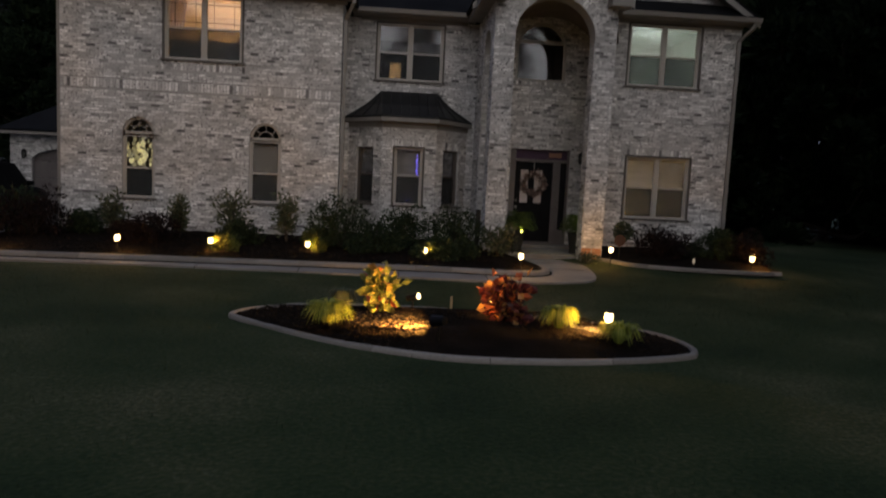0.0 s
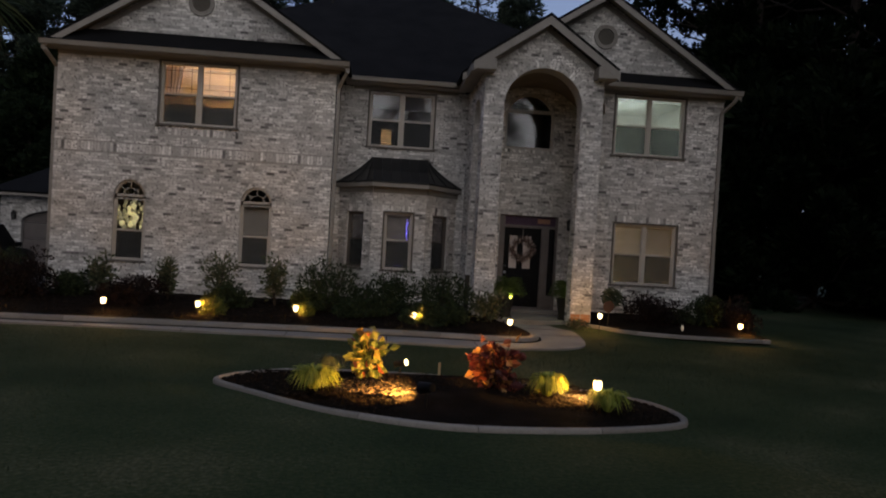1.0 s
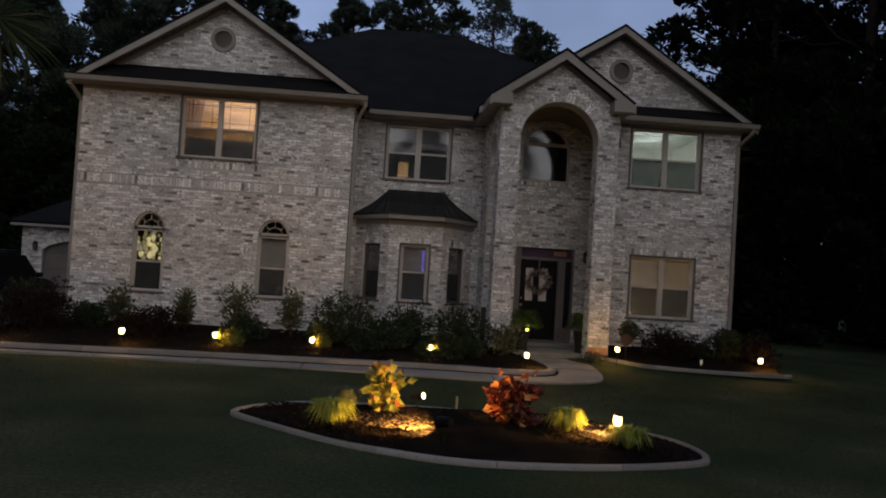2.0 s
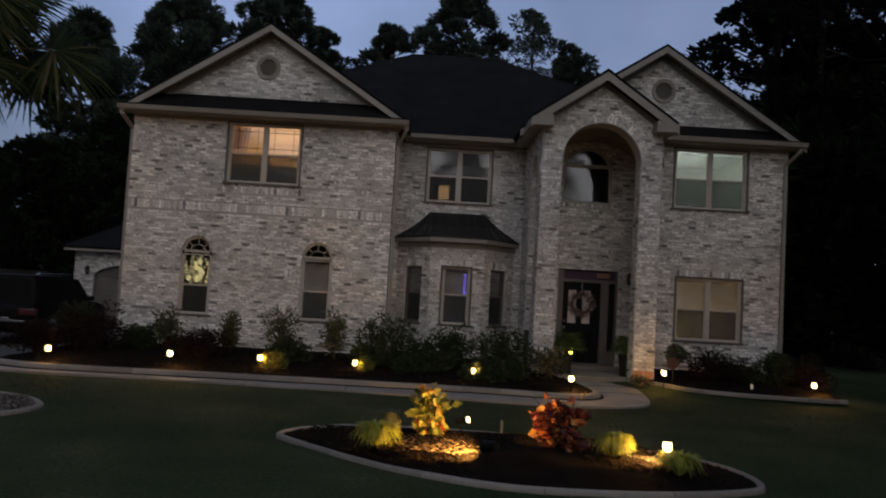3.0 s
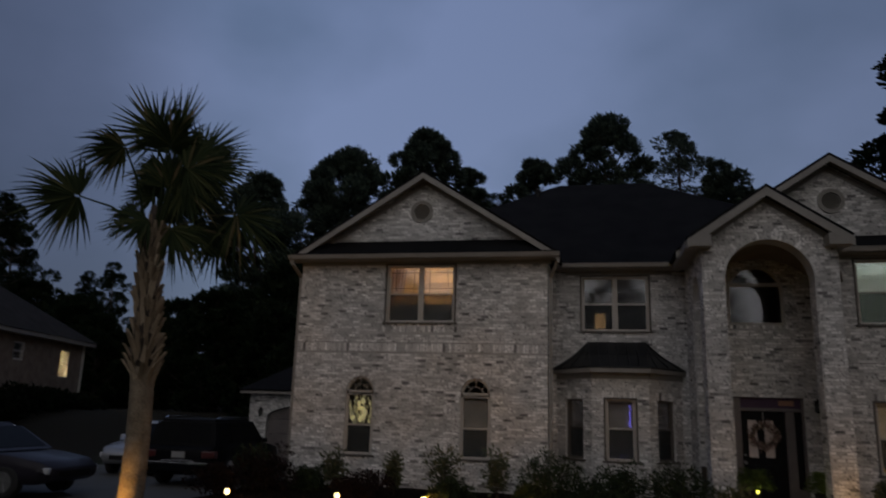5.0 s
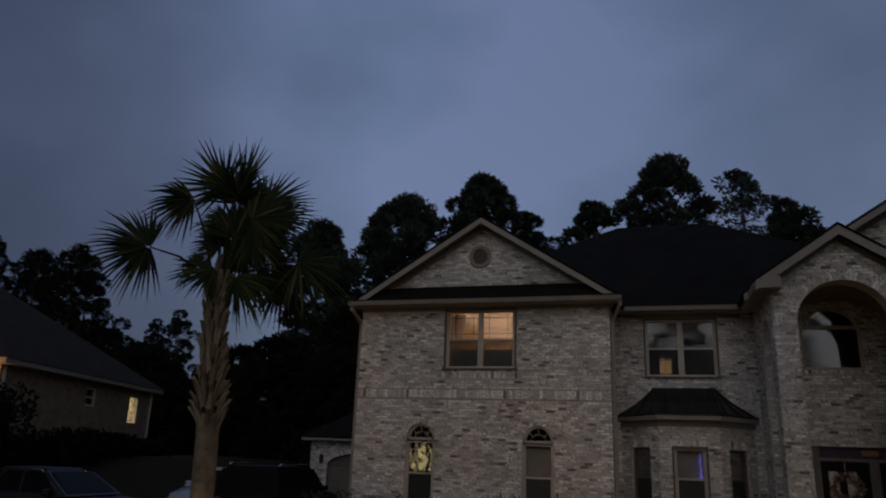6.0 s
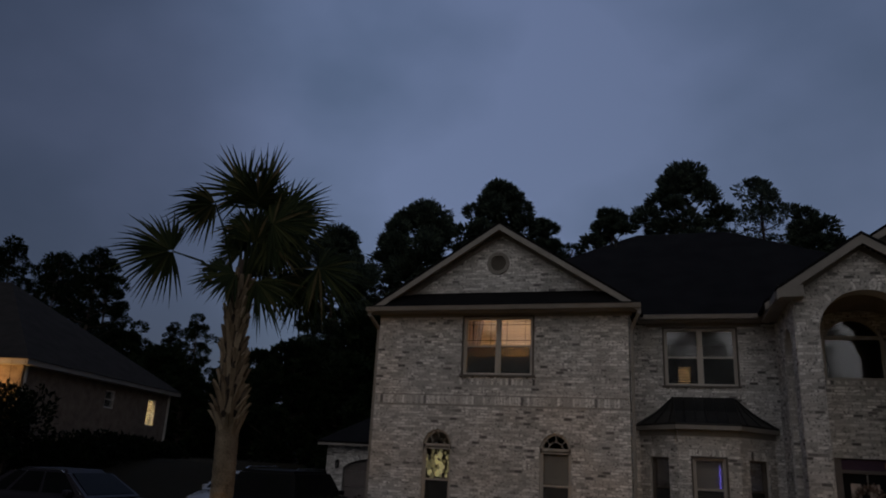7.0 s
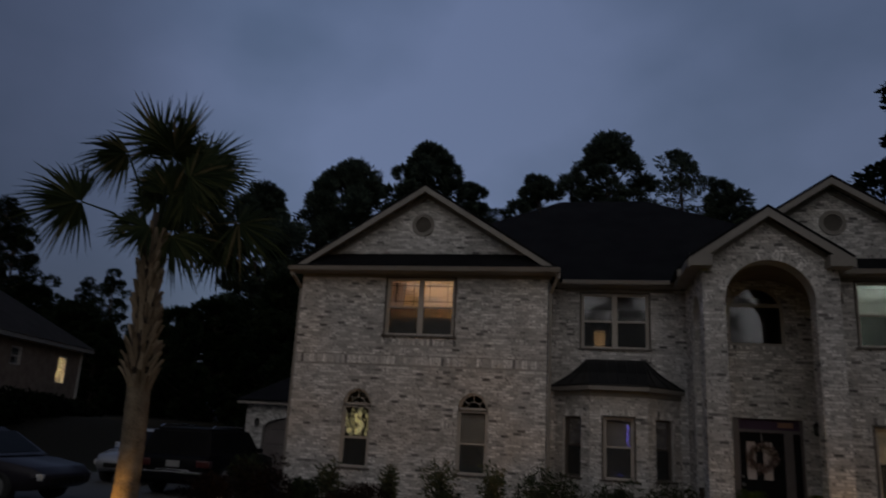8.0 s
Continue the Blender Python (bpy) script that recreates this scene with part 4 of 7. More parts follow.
def kerb_run(name, pts, wide, high, label, z=0.0, closed=False, step=0.62):
    """A moulded kerb in short cast pieces, each with a rounded top."""
    root = thing(name, (0, 0, 0), label, "kerb", kind="structure")
    dist, run, nxt = 0.0, [], 0.0
    pieces = [[]]
    seq = pts + ([pts[0]] if closed else [])
    for a, b in zip(seq, seq[1:]):
        pieces[-1].append(a)
        dist += (b - a).length
        if dist > step:
            pieces[-1].append(b)
            pieces.append([])
            dist = 0.0
    pieces[-1].append(seq[-1])
    prof = [(-0.5, 0.0), (-0.5, 0.62), (-0.40, 0.88), (-0.2, 1.0), (0.2, 1.0), (0.40, 0.88), (0.5, 0.62), (0.5, 0.0)]
    for p in pieces:
        if len(p) < 2:
            continue
        bm = bmesh.new()
        rings = []
        for k, q in enumerate(p):
            d = (p[min(k + 1, len(p) - 1)] - p[max(k - 1, 0)]).normalized()
            s = Vector((-d.y, d.x))
            if k in (0, len(p) - 1):
                q = q + d * (0.003 if k == 0 else -0.003)
            h = high * (1 + 0.05 * noise.noise((q.x, q.y, 3)))
            rings.append([bm.verts.new((q.x + s.x * u * wide, q.y + s.y * u * wide, z - 0.05 + (h + 0.05) * v)) for u, v in prof])
        for r0, r1 in zip(rings, rings[1:]):
            for j in range(len(prof) - 1):
                bm.faces.new((r0[j], r0[j + 1], r1[j + 1], r1[j]))
        bm.faces.new(rings[0])
        bm.faces.new(rings[-1][::-1])
        part("kerb_piece", bm, KERB, root)
    return root


BED_EDGE = spline([(-0.75, -3.55), (0.4, -3.92), (3.2, -3.90), (6.3, -3.86), (8.6, -3.92), (9.8, -4.05), (10.42, -3.95), (10.68, -3.45), (10.58, -2.5), (10.22, -1.62)], 8)
kerb_run("bed_kerb", BED_EDGE, 0.20, 0.125, "rounded pale concrete kerb round the front planting bed")
RIGHT_EDGE = spline([(12.30, -1.50), (12.55, -1.75), (12.95, -2.38), (13.85, -2.76), (14.87, -2.90), (15.4, -2.96), (15.85, -2.90)], 8)
kerb_run("bed_kerb", RIGHT_EDGE, 0.075, 0.03, "low pale concrete kerb along the lawn", z=0.12)
ISLAND = spline([(5.71, -8.44), (5.82, -8.08), (6.02, -7.90), (6.47, -7.64), (7.4, -7.56), (8.3, -7.63), (9.3, -7.86), (10.25, -8.24), (10.83, -8.67), (11.06, -9.10), (11.07, -9.58), (10.77, -9.89), (9.7, -10.18), (8.42, -10.20), (7.47, -9.88), (6.87, -9.52), (6.2, -8.94)], 5, closed=True)
kerb_run("island_kerb", ISLAND, 0.092, 0.05, "pale concrete kerb ring round the island bed", closed=True, step=1.1)
PALM_BED = spline([(-0.9, -7.6), (-0.2, -6.85), (0.8, -6.6), (1.7, -6.85), (2.24, -7.46), (2.0, -8.2), (1.1, -8.65), (0.0, -8.6), (-0.7, -8.2)], 6, closed=True)
kerb_run("palm_bed_kerb", PALM_BED, 0.11, 0.05, "pale concrete kerb ring round the palm bed", closed=True, step=0.5)


def strip_bed(name, edge, wall_at, z0, z1, label, rows=8):
    """Mulch sloping up from a kerb to the wall."""
    bm = bmesh.new()
    cols = []
    for p in edge:
        q = wall_at(p)
        cols.append([bm.verts.new((p.x + (q[0] - p.x) * k / rows, p.y + (q[1] - p.y) * k / rows, z0 + (z1 - z0) * k / rows + 0.03 * noise.noise((p.x * 3, k * 0.7, 1)))) for k in range(rows + 1)])
    for a, b in zip(cols, cols[1:]):
        for k in range(rows):
            bm.faces.new((a[k], b[k], b[k + 1], a[k + 1]))
    return tagged(part(name, bm, SOIL, smooth=True), label, "mulch bed", kind="structure")


def front_wall(p):
    x = min(max(p.x, -0.4), 10.3)
    y = 0.15 if x < 6.3 else (1.3 if x < 9.7 else -0.9)
    return (min(x, 9.72), y)


def foot_joint():
    """A thin dark strip along the line where the bed kerb meets the walk."""
    bm = bmesh.new()
    rows = []
    for k, p in enumerate(BED_EDGE):
        d = (BED_EDGE[min(k + 1, len(BED_EDGE) - 1)] - BED_EDGE[max(k - 1, 0)]).normalized()
        n2 = Vector((d.y, -d.x))
        rows.append([bm.verts.new((p.x + n2.x * o, p.y + n2.y * o, z)) for o, z in ((0.09, 0.02), (0.095, 0.042), (0.15, 0.040), (0.155, 0.02))])
    for a, b in zip(rows, rows[1:]):
        for j in range(3):
            bm.faces.new((a[j], b[j], b[j + 1], a[j + 1]))
    return tagged(part("kerb_joint", bm, SOIL), "dark strip at the joint between kerb and walk", "joint", kind="structure")


foot_joint()
strip_bed("front_bed", BED_EDGE, front_wall, 0.11, 0.24, "dark bark mulch bed along the house front")
strip_bed("side_bed", RIGHT_EDGE, lambda p: (min(max(p.x, 12.45), 16.6), 0.1), 0.14, 0.30, "dark bark mulch bed under the windows")


def mound(name, ring, high, mat, label, category, rings=6):
    c = sum((Vector((p.x, p.y)) for p in ring), Vector((0, 0))) / len(ring)
    bm = bmesh.new()
    loops = []
    for k in range(rings):
        f = 1 - k / rings
        loops.append([bm.verts.new((c.x + (p.x - c.x) * f, c.y + (p.y - c.y) * f, 0.02 + high * smooth_step(1 - f) ** 0.85 + 0.03 * (k > 0) * noise.noise((p.x * 2 * f, p.y * 2 * f, 7)))) for p in ring])
    top = bm.verts.new((c.x, c.y, 0.02 + high))
    n = len(ring)
    for a, b in zip(loops, loops[1:]):
        for j in range(n):
            bm.faces.new((a[j], a[(j + 1) % n], b[(j + 1) % n], b[j]))
    for j in range(n):
        bm.faces.new((loops[-1][j], loops[-1][(j + 1) % n], top))
    return tagged(part(name, bm, mat, smooth=True), label, category, kind="structure")


mound("island_bed", ISLAND, 0.20, SOIL, "mounded dark mulch of the island bed", "mulch bed")
mound("palm_bed", PALM_BED, 0.10, SOIL, "low gravel mound round the palm", "gravel bed")


def scatter(name, count, spot, size, mat, label, category, rng, flat=0.45):
    """Small chips or pebbles, joined."""
    co, faces = [], []
    for _ in range(count):
        x, y, z = spot(rng)
        s, a = size * rng.uniform(0.5, 1.4), rng.uniform(0, 6.28)
        ca, sa, b0 = math.cos(a), math.sin(a), len(co)
        tilt = rng.uniform(-0.4, 0.4)
        for du, dv, dw in ((-1, -0.4, 0), (1, -0.5, 0), (0.9, 0.5, 0), (-0.8, 0.4, 0), (-0.6, -0.2, 1), (0.6, -0.3, 1), (0.6, 0.3, 1), (-0.5, 0.2, 1)):
            u, v = du * s, dv * s
            co.append((x + u * ca - v * sa, y + u * sa + v * ca, z + dw * s * flat + u * tilt))
        faces += [(b0 + 4, b0 + 5, b0 + 6, b0 + 7)] + [(b0 + i, b0 + (i + 1) % 4, b0 + 4 + (i + 1) % 4, b0 + 4 + i) for i in range(4)]
    me = bpy.data.meshes.new(name)
    me.from_pydata(co, [], faces)
    return tagged(link_mesh(name, me, mat), label, category, kind="stuff")


def in_ring(ring, x, y):
    c, n = False, len(ring)
    for k in range(n):
        a, b = ring[k], ring[(k + 1) % n]
        if (a.y > y) != (b.y > y) and x < (b.x - a.x) * (y - a.y) / (b.y - a.y) + a.x:
            c = not c
    return c


def ring_spot(ring, high):
    xs, ys = [p.x for p in ring], [p.y for p in ring]
    c = sum((Vector((p.x, p.y)) for p in ring), Vector((0, 0))) / len(ring)
    def spot(rng):
        while True:
            x, y = rng.uniform(min(xs), max(xs)), rng.uniform(min(ys), max(ys))
            if in_ring(ring, x, y):
                f = max(abs(x - c.x) / (max(xs) - c.x), abs(y - c.y) / (max(ys) - c.y))
                return x, y, 0.02 + high * smooth_step(1 - min(1, f)) ** 0.85
    return spot


scatter("mulch_chips", 9000, ring_spot(ISLAND, 0.20), 0.019, MULCH, "dark shredded bark chips on the island bed", "mulch", RNG)
scatter("gravel", 4200, ring_spot(PALM_BED, 0.10), 0.024, PEBBLE, "grey and tan river pebbles round the palm", "gravel", RNG, 0.6)


def litter_spot(rng):
    a, f = rng.uniform(0, 6.28), rng.uniform(0, 1) ** 0.6
    return 7.72 + 0.62 * f * math.cos(a), -8.98 + 0.48 * f * math.sin(a), 0.15 + 0.04 * (1 - f)


def edge_spot(rng):
    f = rng.uniform(0, 1)
    return 9.55 + 0.62 * f + rng.uniform(-0.08, 0.08), -8.86 - 0.18 * f + rng.uniform(-0.13, 0.13), 0.10


scatter("pebbles", 260, edge_spot, 0.022, PEBBLE, "pale pebbles along the rim of the island bed", "pebbles", RNG, 0.6)
scatter("leaf_litter", 620, litter_spot, 0.028, LITTER, "tan fallen leaves and bark lumps under the golden shrub", "leaf litter", RNG, 0.3)


def bed_spot(rng):
    x = rng.uniform(-0.5, 10.4)
    f = rng.uniform(0.04, 0.9)
    return x, -3.75 + 3.7 * f, 0.12 + 0.13 * f


scatter("mulch_chips", 7000, bed_spot, 0.022, MULCH, "dark shredded bark chips in the front bed", "mulch", RNG)


def lawn_spot(rng):
    while True:
        x, y = rng.uniform(-3, 17), rng.uniform(-15.5, -3.0)
        if y > -4.7 and x < 11.9:
            continue
        if y > -2.95 and x > 12.2:
            continue
        if in_ring(ISLAND, x, y) or in_ring(PALM_BED, x, y):
            continue
        return x, y


def grass():
    co, faces = [], []
    for _ in range(90000):
        x, y = lawn_spot(RNG)
        z = ground_z(x, y) - 0.03
        a, h = RNG.uniform(0, 6.28), RNG.uniform(0.03, 0.075)
        lean = RNG.uniform(0.2, 0.9) * h
        b0 = len(co)
        w = 0.004
        co += [(x - w * math.sin(a), y + w * math.cos(a), z), (x + w * math.sin(a), y - w * math.cos(a), z), (x + lean * math.cos(a), y + lean * math.sin(a), z + h)]
        faces.append((b0, b0 + 1, b0 + 2))
    me = bpy.data.meshes.new("grass")
    me.from_pydata(co, [], faces)
    tagged(link_mesh("grass", me, BLADES), "short dark green grass blades of the lawn", "grass", kind="stuff")


grass()

# ---------------------------------------------------------------- leaves, shrubs and trees


def unit(v):
    return v / np.maximum(np.linalg.norm(v, axis=1, keepdims=True), 1e-6)


def leaf_mesh(name, at, way, length, width, rng, fold=0.25):
    """Folded leaves at points, along their ways."""
    n = len(at)
    way = unit(way)
    side = unit(np.cross(way, rng.normal(size=(n, 3))))
    up = np.cross(side, way)
    L, W = np.reshape(length, (-1, 1)), np.reshape(width, (-1, 1))
    v = np.stack([at, at + way * L * 0.5 + side * W / 2 + up * W * fold, at + way * L, at + way * L * 0.5 - side * W / 2 + up * W * fold], 1).reshape(-1, 3)
    i = np.arange(n)[:, None] * 4
    f = np.concatenate([i, i + 1, i + 2, i + 3], 1)
    me = bpy.data.meshes.new(name)
    me.from_pydata(v.tolist(), [], f.tolist())
    return me


def shrub(at, wide, tall, mat, label, n=900, leaf=0.06, seed=1, sparse=False, category="shrub", group="", broad=0.5, big=False):
    """A bush: stems from the ground and leaves on their twigs."""
    rng = np.random.default_rng(seed)
    root = thing("shrub", at, label, category, group)
    bm = bmesh.new()
    pts, ways = [], []
    stems = 7 if sparse else 9 if big else 16
    per = n // stems
    for k in range(stems):
        a, r = rng.uniform(0, 6.28), (wide / 2) * (rng.uniform(0.2, 0.95))
        top = np.array([r * math.cos(a), r * math.sin(a), tall * rng.uniform(0.62, 1.0) * (1 - 0.35 * (r / (wide / 2)) ** 2)])
        mid = top * np.array([0.35, 0.35, 0.5])
        tube(bm, [(mid[0] * 0.1, mid[1] * 0.1, -0.03), tuple(mid), tuple(top)], [0.012, 0.009, 0.004], 5)
        t = rng.uniform(0.30 if sparse else 0.05, 1.03, per)[:, None]
        line = mid * t * 2 * (t < 0.5) + (mid + (top - mid) * (t - 0.5) * 2) * (t >= 0.5)
        if big:
            # large pointed leaves all the way down the stems
            p = line * [1.0, 1.0, 1.0] + rng.normal(size=(per, 3)) * [wide * 0.11, wide * 0.11, tall * 0.05]
            p[:, :2] += unit(p[:, :2]) * wide * 0.14 * (1 - t)
            way = unit(p * [1, 1, 0]) * 0.8 + rng.normal(size=(per, 3)) * 0.75 + [0, 0, -0.55] + np.array([0, 0, 0.9]) * t
        elif sparse:
            p = line + rng.normal(size=(per, 3)) * wide * 0.13 * [0.7, 0.7, 0.45]
            way = unit(p - line) + rng.normal(size=(per, 3)) * 0.4 + [0, 0, 0.5]
        else:
            # a rounded clump of leaves round the upper stem
            c = top * [1.0, 1.0, rng.uniform(0.30, 0.74)]
            way = unit(rng.normal(size=(per, 3)))
            p = c + way * (rng.uniform(0.3, 1.0, per)[:, None] ** 0.5) * [wide * 0.24, wide * 0.24, tall * 0.28]
            way = way + rng.normal(size=(per, 3)) * 0.5 + [0, 0, 0.2]
        p[:, 2] = np.clip(p[:, 2], 0.02, tall * 1.04)
        pts.append(p)
        ways.append(way)
    part("branching", bm, BARK, root)
    pts, ways = np.concatenate(pts), np.concatenate(ways)
    link_mesh("foliage", leaf_mesh("foliage", pts, ways, leaf * rng.uniform(0.6, 1.3, len(pts)), leaf * broad * rng.uniform(0.7, 1.2, len(pts)), rng), mat, root)
    return root


SHRUB_G = piece_material("holly_leaf", [(0.0, (0.014, 0.023, 0.012)), (0.7, (0.030, 0.045, 0.020)), (1.0, (0.066, 0.080, 0.036))], 0.5, 8.0, bump=0, translucent=0.15, specular=0.1)
SHRUB_P = piece_material("grey_green_leaf", [(0.0, (0.045, 0.056, 0.032)), (0.7, (0.085, 0.098, 0.056)), (1.0, (0.17, 0.16, 0.10))], 0.6, 8.0, bump=0, translucent=0.15, specular=0.1)
SHRUB_R = piece_material("maroon_leaf", [(0.0, (0.008, 0.005, 0.005)), (0.7, (0.014, 0.008, 0.007)), (1.0, (0.030, 0.016, 0.012))], 0.6, 8.0, bump=0, translucent=0.1, specular=0.1)
GOLD = piece_material("golden_shrub_leaf", [(0.0, (0.06, 0.075, 0.02)), (0.55, (0.17, 0.19, 0.04)), (0.8, (0.32, 0.24, 0.07)), (1.0, (0.34, 0.08, 0.045))], 0.5, 8.0, bump=0, translucent=0.25)
CRIMSON = piece_material("crimson_shrub_leaf", [(0.0, (0.035, 0.010, 0.010)), (0.6, (0.11, 0.024, 0.022)), (0.82, (0.28, 0.085, 0.035)), (1.0, (0.46, 0.25, 0.08))], 0.5, 8.0, bump=0, translucent=0.25)
TUFT = piece_material("fountain_grass", [(0.0, (0.12, 0.16, 0.02)), (0.6, (0.26, 0.30, 0.04)), (1.0, (0.40, 0.38, 0.07))], 0.6, 6.0, bump=0, translucent=0.3)
FERN = piece_material("fern_frond", [(0.0, (0.030, 0.052, 0.014)), (1.0, (0.09, 0.125, 0.030))], 0.6, 6.0, bump=0, translucent=0.3)

# leaf colour carries the stake lights' yellow glow
LAMP_LIT = piece_material("lamp_lit_leaf", [(0.0, (0.05, 0.065, 0.015)), (0.6, (0.10, 0.12, 0.025)), (1.0, (0.18, 0.17, 0.05))], 0.6, 8.0, bump=0, translucent=0.25, specular=0.15)
L_G, L_P, L_R = "dense dark green holly shrub in the mulch bed", "sparse upright grey-green shrub against the brick wall", "rounded dark maroon shrub in the mulch bed"
for k, (x, y, w, h, kind) in enumerate([
        (0.15, -1.6, 1.1, 1.15, "r"), (-0.35, -1.2, 0.8, 1.25, "g"), (1.65, -1.3, 0.7, 1.05, "p"), (2.55, -1.9, 1.1, 0.72, "r"), (3.05, -1.2, 0.6, 1.08, "p"),
        (4.18, -1.3, 1.05, 1.25, "p"), (4.48, -1.95, 0.7, 0.62, "g"), (5.36, -1.3, 0.85, 1.20, "p"), (6.55, -1.7, 1.15, 1.28, "g"), (7.85, -1.3, 1.1, 1.20, "g"),
        (7.35, -2.2, 1.0, 0.66, "g"), (9.02, -1.8, 1.15, 1.22, "g"), (8.75, -2.6, 0.95, 0.56, "g"), (9.95, -2.3, 1.0, 0.72, "p"), (6.1, -1.75, 0.65, 0.55, "g"),
        (13.75, -1.4, 1.15, 0.88, "r"), (15.15, -1.3, 0.75, 0.90, "g"), (15.75, -1.5, 0.9, 0.88, "r"), (14.4, -1.2, 0.7, 0.6, "g"), (0.95, -0.9, 0.7, 0.75, "g"),
        (-0.6, -2.4, 0.9, 0.75, "r")]):
    mat, lab = {"g": (SHRUB_G, L_G), "p": (SHRUB_P, L_P), "r": (SHRUB_R, L_R)}[kind]
    sparse = kind == "p"
    shrub((x, y, 0.15), w * (1.0 if sparse else 1.12), h, mat, lab, 560 if sparse else 2800, 0.11 if sparse else 0.075, 20 + k, sparse, group="front bed shrubs")

shrub((7.54, -8.58, 0.17), 0.36, 0.66, GOLD, "yellow and orange leafed shrub lit by a garden spotlight", 230, 0.14, 61, broad=0.8, big=True)
shrub((9.03, -8.95, 0.17), 0.56, 0.62, CRIMSON, "crimson and orange leafed shrub in the island bed", 330, 0.13, 62, broad=0.85, big=True)
# small plants added beside three lamps to widen their halo
for k, (x, y) in enumerate(((4.36, -2.86), (6.17, -2.36), (8.56, -2.68))):
    shrub((x, y, 0.13), 0.46 - 0.07 * k, 0.40 - 0.06 * k, LAMP_LIT, "small added plant with a stake light's glow in its yellow-green leaves", 620, 0.06, 140 + k, group="lamp-lit plants")


def tuft(at, wide, tall, label, n=320, seed=1, mat=TUFT, width=0.008):
    """Arching grass blades from one crown."""
    rng = np.random.default_rng(seed)
    root = thing("ornamental_grass", at, label, "ornamental grass", "island grasses")
    co, faces = [], []
    for _ in range(n):
        a, reach, h = rng.uniform(0, 6.28), wide / 2 * rng.uniform(0.35, 1.05), tall * rng.uniform(0.6, 1.05)
        d, s = np.array([math.cos(a), math.sin(a), 0]), np.array([-math.sin(a), math.cos(a), 0])
        w = width * rng.uniform(0.6, 1.3)
        line = [d * 0.04 + [0, 0, 0], d * reach * 0.35 + [0, 0, h * 0.8], d * reach * 0.72 + [0, 0, h * 0.85], d * reach + [0, 0, h * rng.uniform(0.15, 0.6)]]
        b0 = len(co)
        for p, k in zip(line[:3], (0.7, 1.0, 0.8)):
            co += [tuple(p - s * w * k), tuple(p + s * w * k)]
        co.append(tuple(line[3]))
        faces += [(b0, b0 + 1, b0 + 3, b0 + 2), (b0 + 2, b0 + 3, b0 + 5, b0 + 4), (b0 + 4, b0 + 5, b0 + 6)]
    me = bpy.data.meshes.new("blades")
    me.from_pydata(co, [], faces)
    link_mesh("blades", me, mat, root)
    return root


tuft((6.93, -9.15, 0.10), 0.66, 0.32, "yellow-green fountain grass clump in dark mulch", seed=5, n=420)
tuft((9.60, -9.15, 0.14), 0.54, 0.30, "yellow-green fountain grass clump in dark mulch", seed=6, n=360)
tuft((10.20, -9.55, 0.08), 0.62, 0.26, "pale wispy grass clump beside a garden light", seed=7, n=260)
tuft((7.05, -8.35, 0.12), 0.5, 0.30, "dim green grass clump behind the lit shrub", seed=8, n=240, mat=SHRUB_P)


def pine(seed, tall, wide, bare=0.4, mat=NEEDLES, clumps=46, label="", needle=0.24, per=260, slim=0.6):
    """A pine or broad tree: tapered trunk, limbs, and clumps of needles at their ends."""
    rng = np.random.default_rng(seed)
    root = thing("broad_tree" if mat.name.endswith("leaves") else "pine_tree", (0, 0, 0), label or "tall dark pine tree with clumped crown against the dusk sky", "tree", "woods behind the house")
    bm = bmesh.new()
    bend = rng.normal(size=2) * 0.25
    def axis(z):
        f = z / tall
        return np.array([bend[0] * math.sin(f * 3), bend[1] * math.sin(f * 2.4), z])
    zs = np.linspace(-0.3, tall * 0.96, 9)
    tube(bm, [tuple(axis(z)) for z in zs], [0.012 * tall * (1 - 0.85 * max(0, z) / tall) + 0.02 for z in zs], 8)
    pts, ways, centres = [], [], []
    for k in range(clumps):
        f = bare + (1 - bare) * ((k + rng.uniform()) / clumps)
        z = tall * f
        shape = math.sin(math.pi * min(1.0, 0.12 + 0.88 * (f - bare) / (1 - bare)) ** 0.75) ** 0.7
        r = wide / 2 * shape * rng.uniform(0.30, 1.14) + 0.15
        a = k * 2.4 + rng.uniform(-0.5, 0.5)
        base = axis(max(0.3, z - r * 0.35))
        end = axis(z) + [r * math.cos(a), r * math.sin(a), rng.uniform(-0.1, 0.5)]
        mid = (base + end) / 2 + [0, 0, -0.12 * r]
        tube(bm, [tuple(base), tuple(mid), tuple(end)], [0.05, 0.035, 0.015], 5)
        size = wide * 0.104 * rng.uniform(0.6, 1.4)
        p = unit(rng.normal(size=(per, 3))) * (rng.uniform(0.15, 1.0, per)[:, None] ** 0.5) * [size, size, size * 0.62] + end
        pts.append(p)
        ways.append(p - end + [0, 0, 0.3 * size])
    part("trunk", bm, BARK, root)
    pts, ways = np.concatenate(pts), np.concatenate(ways)
    link_mesh("crown", leaf_mesh("crown", pts, ways, needle * rng.uniform(0.6, 1.3, len(pts)), needle * slim * np.ones(len(pts)), rng), mat, root)
    return root


def plant_trees(rows, makers):
    """Trees of a few kinds, each a copy turned and sized for its spot."""
    for k, (x, y, h, which) in enumerate(rows):
        src, base = makers[which]
        copy_thing(src, pose(x, y, ground_z(x, y) - 0.1, 0, 0, (k * 77) % 360) @ Matrix.Scale(h / base, 4))


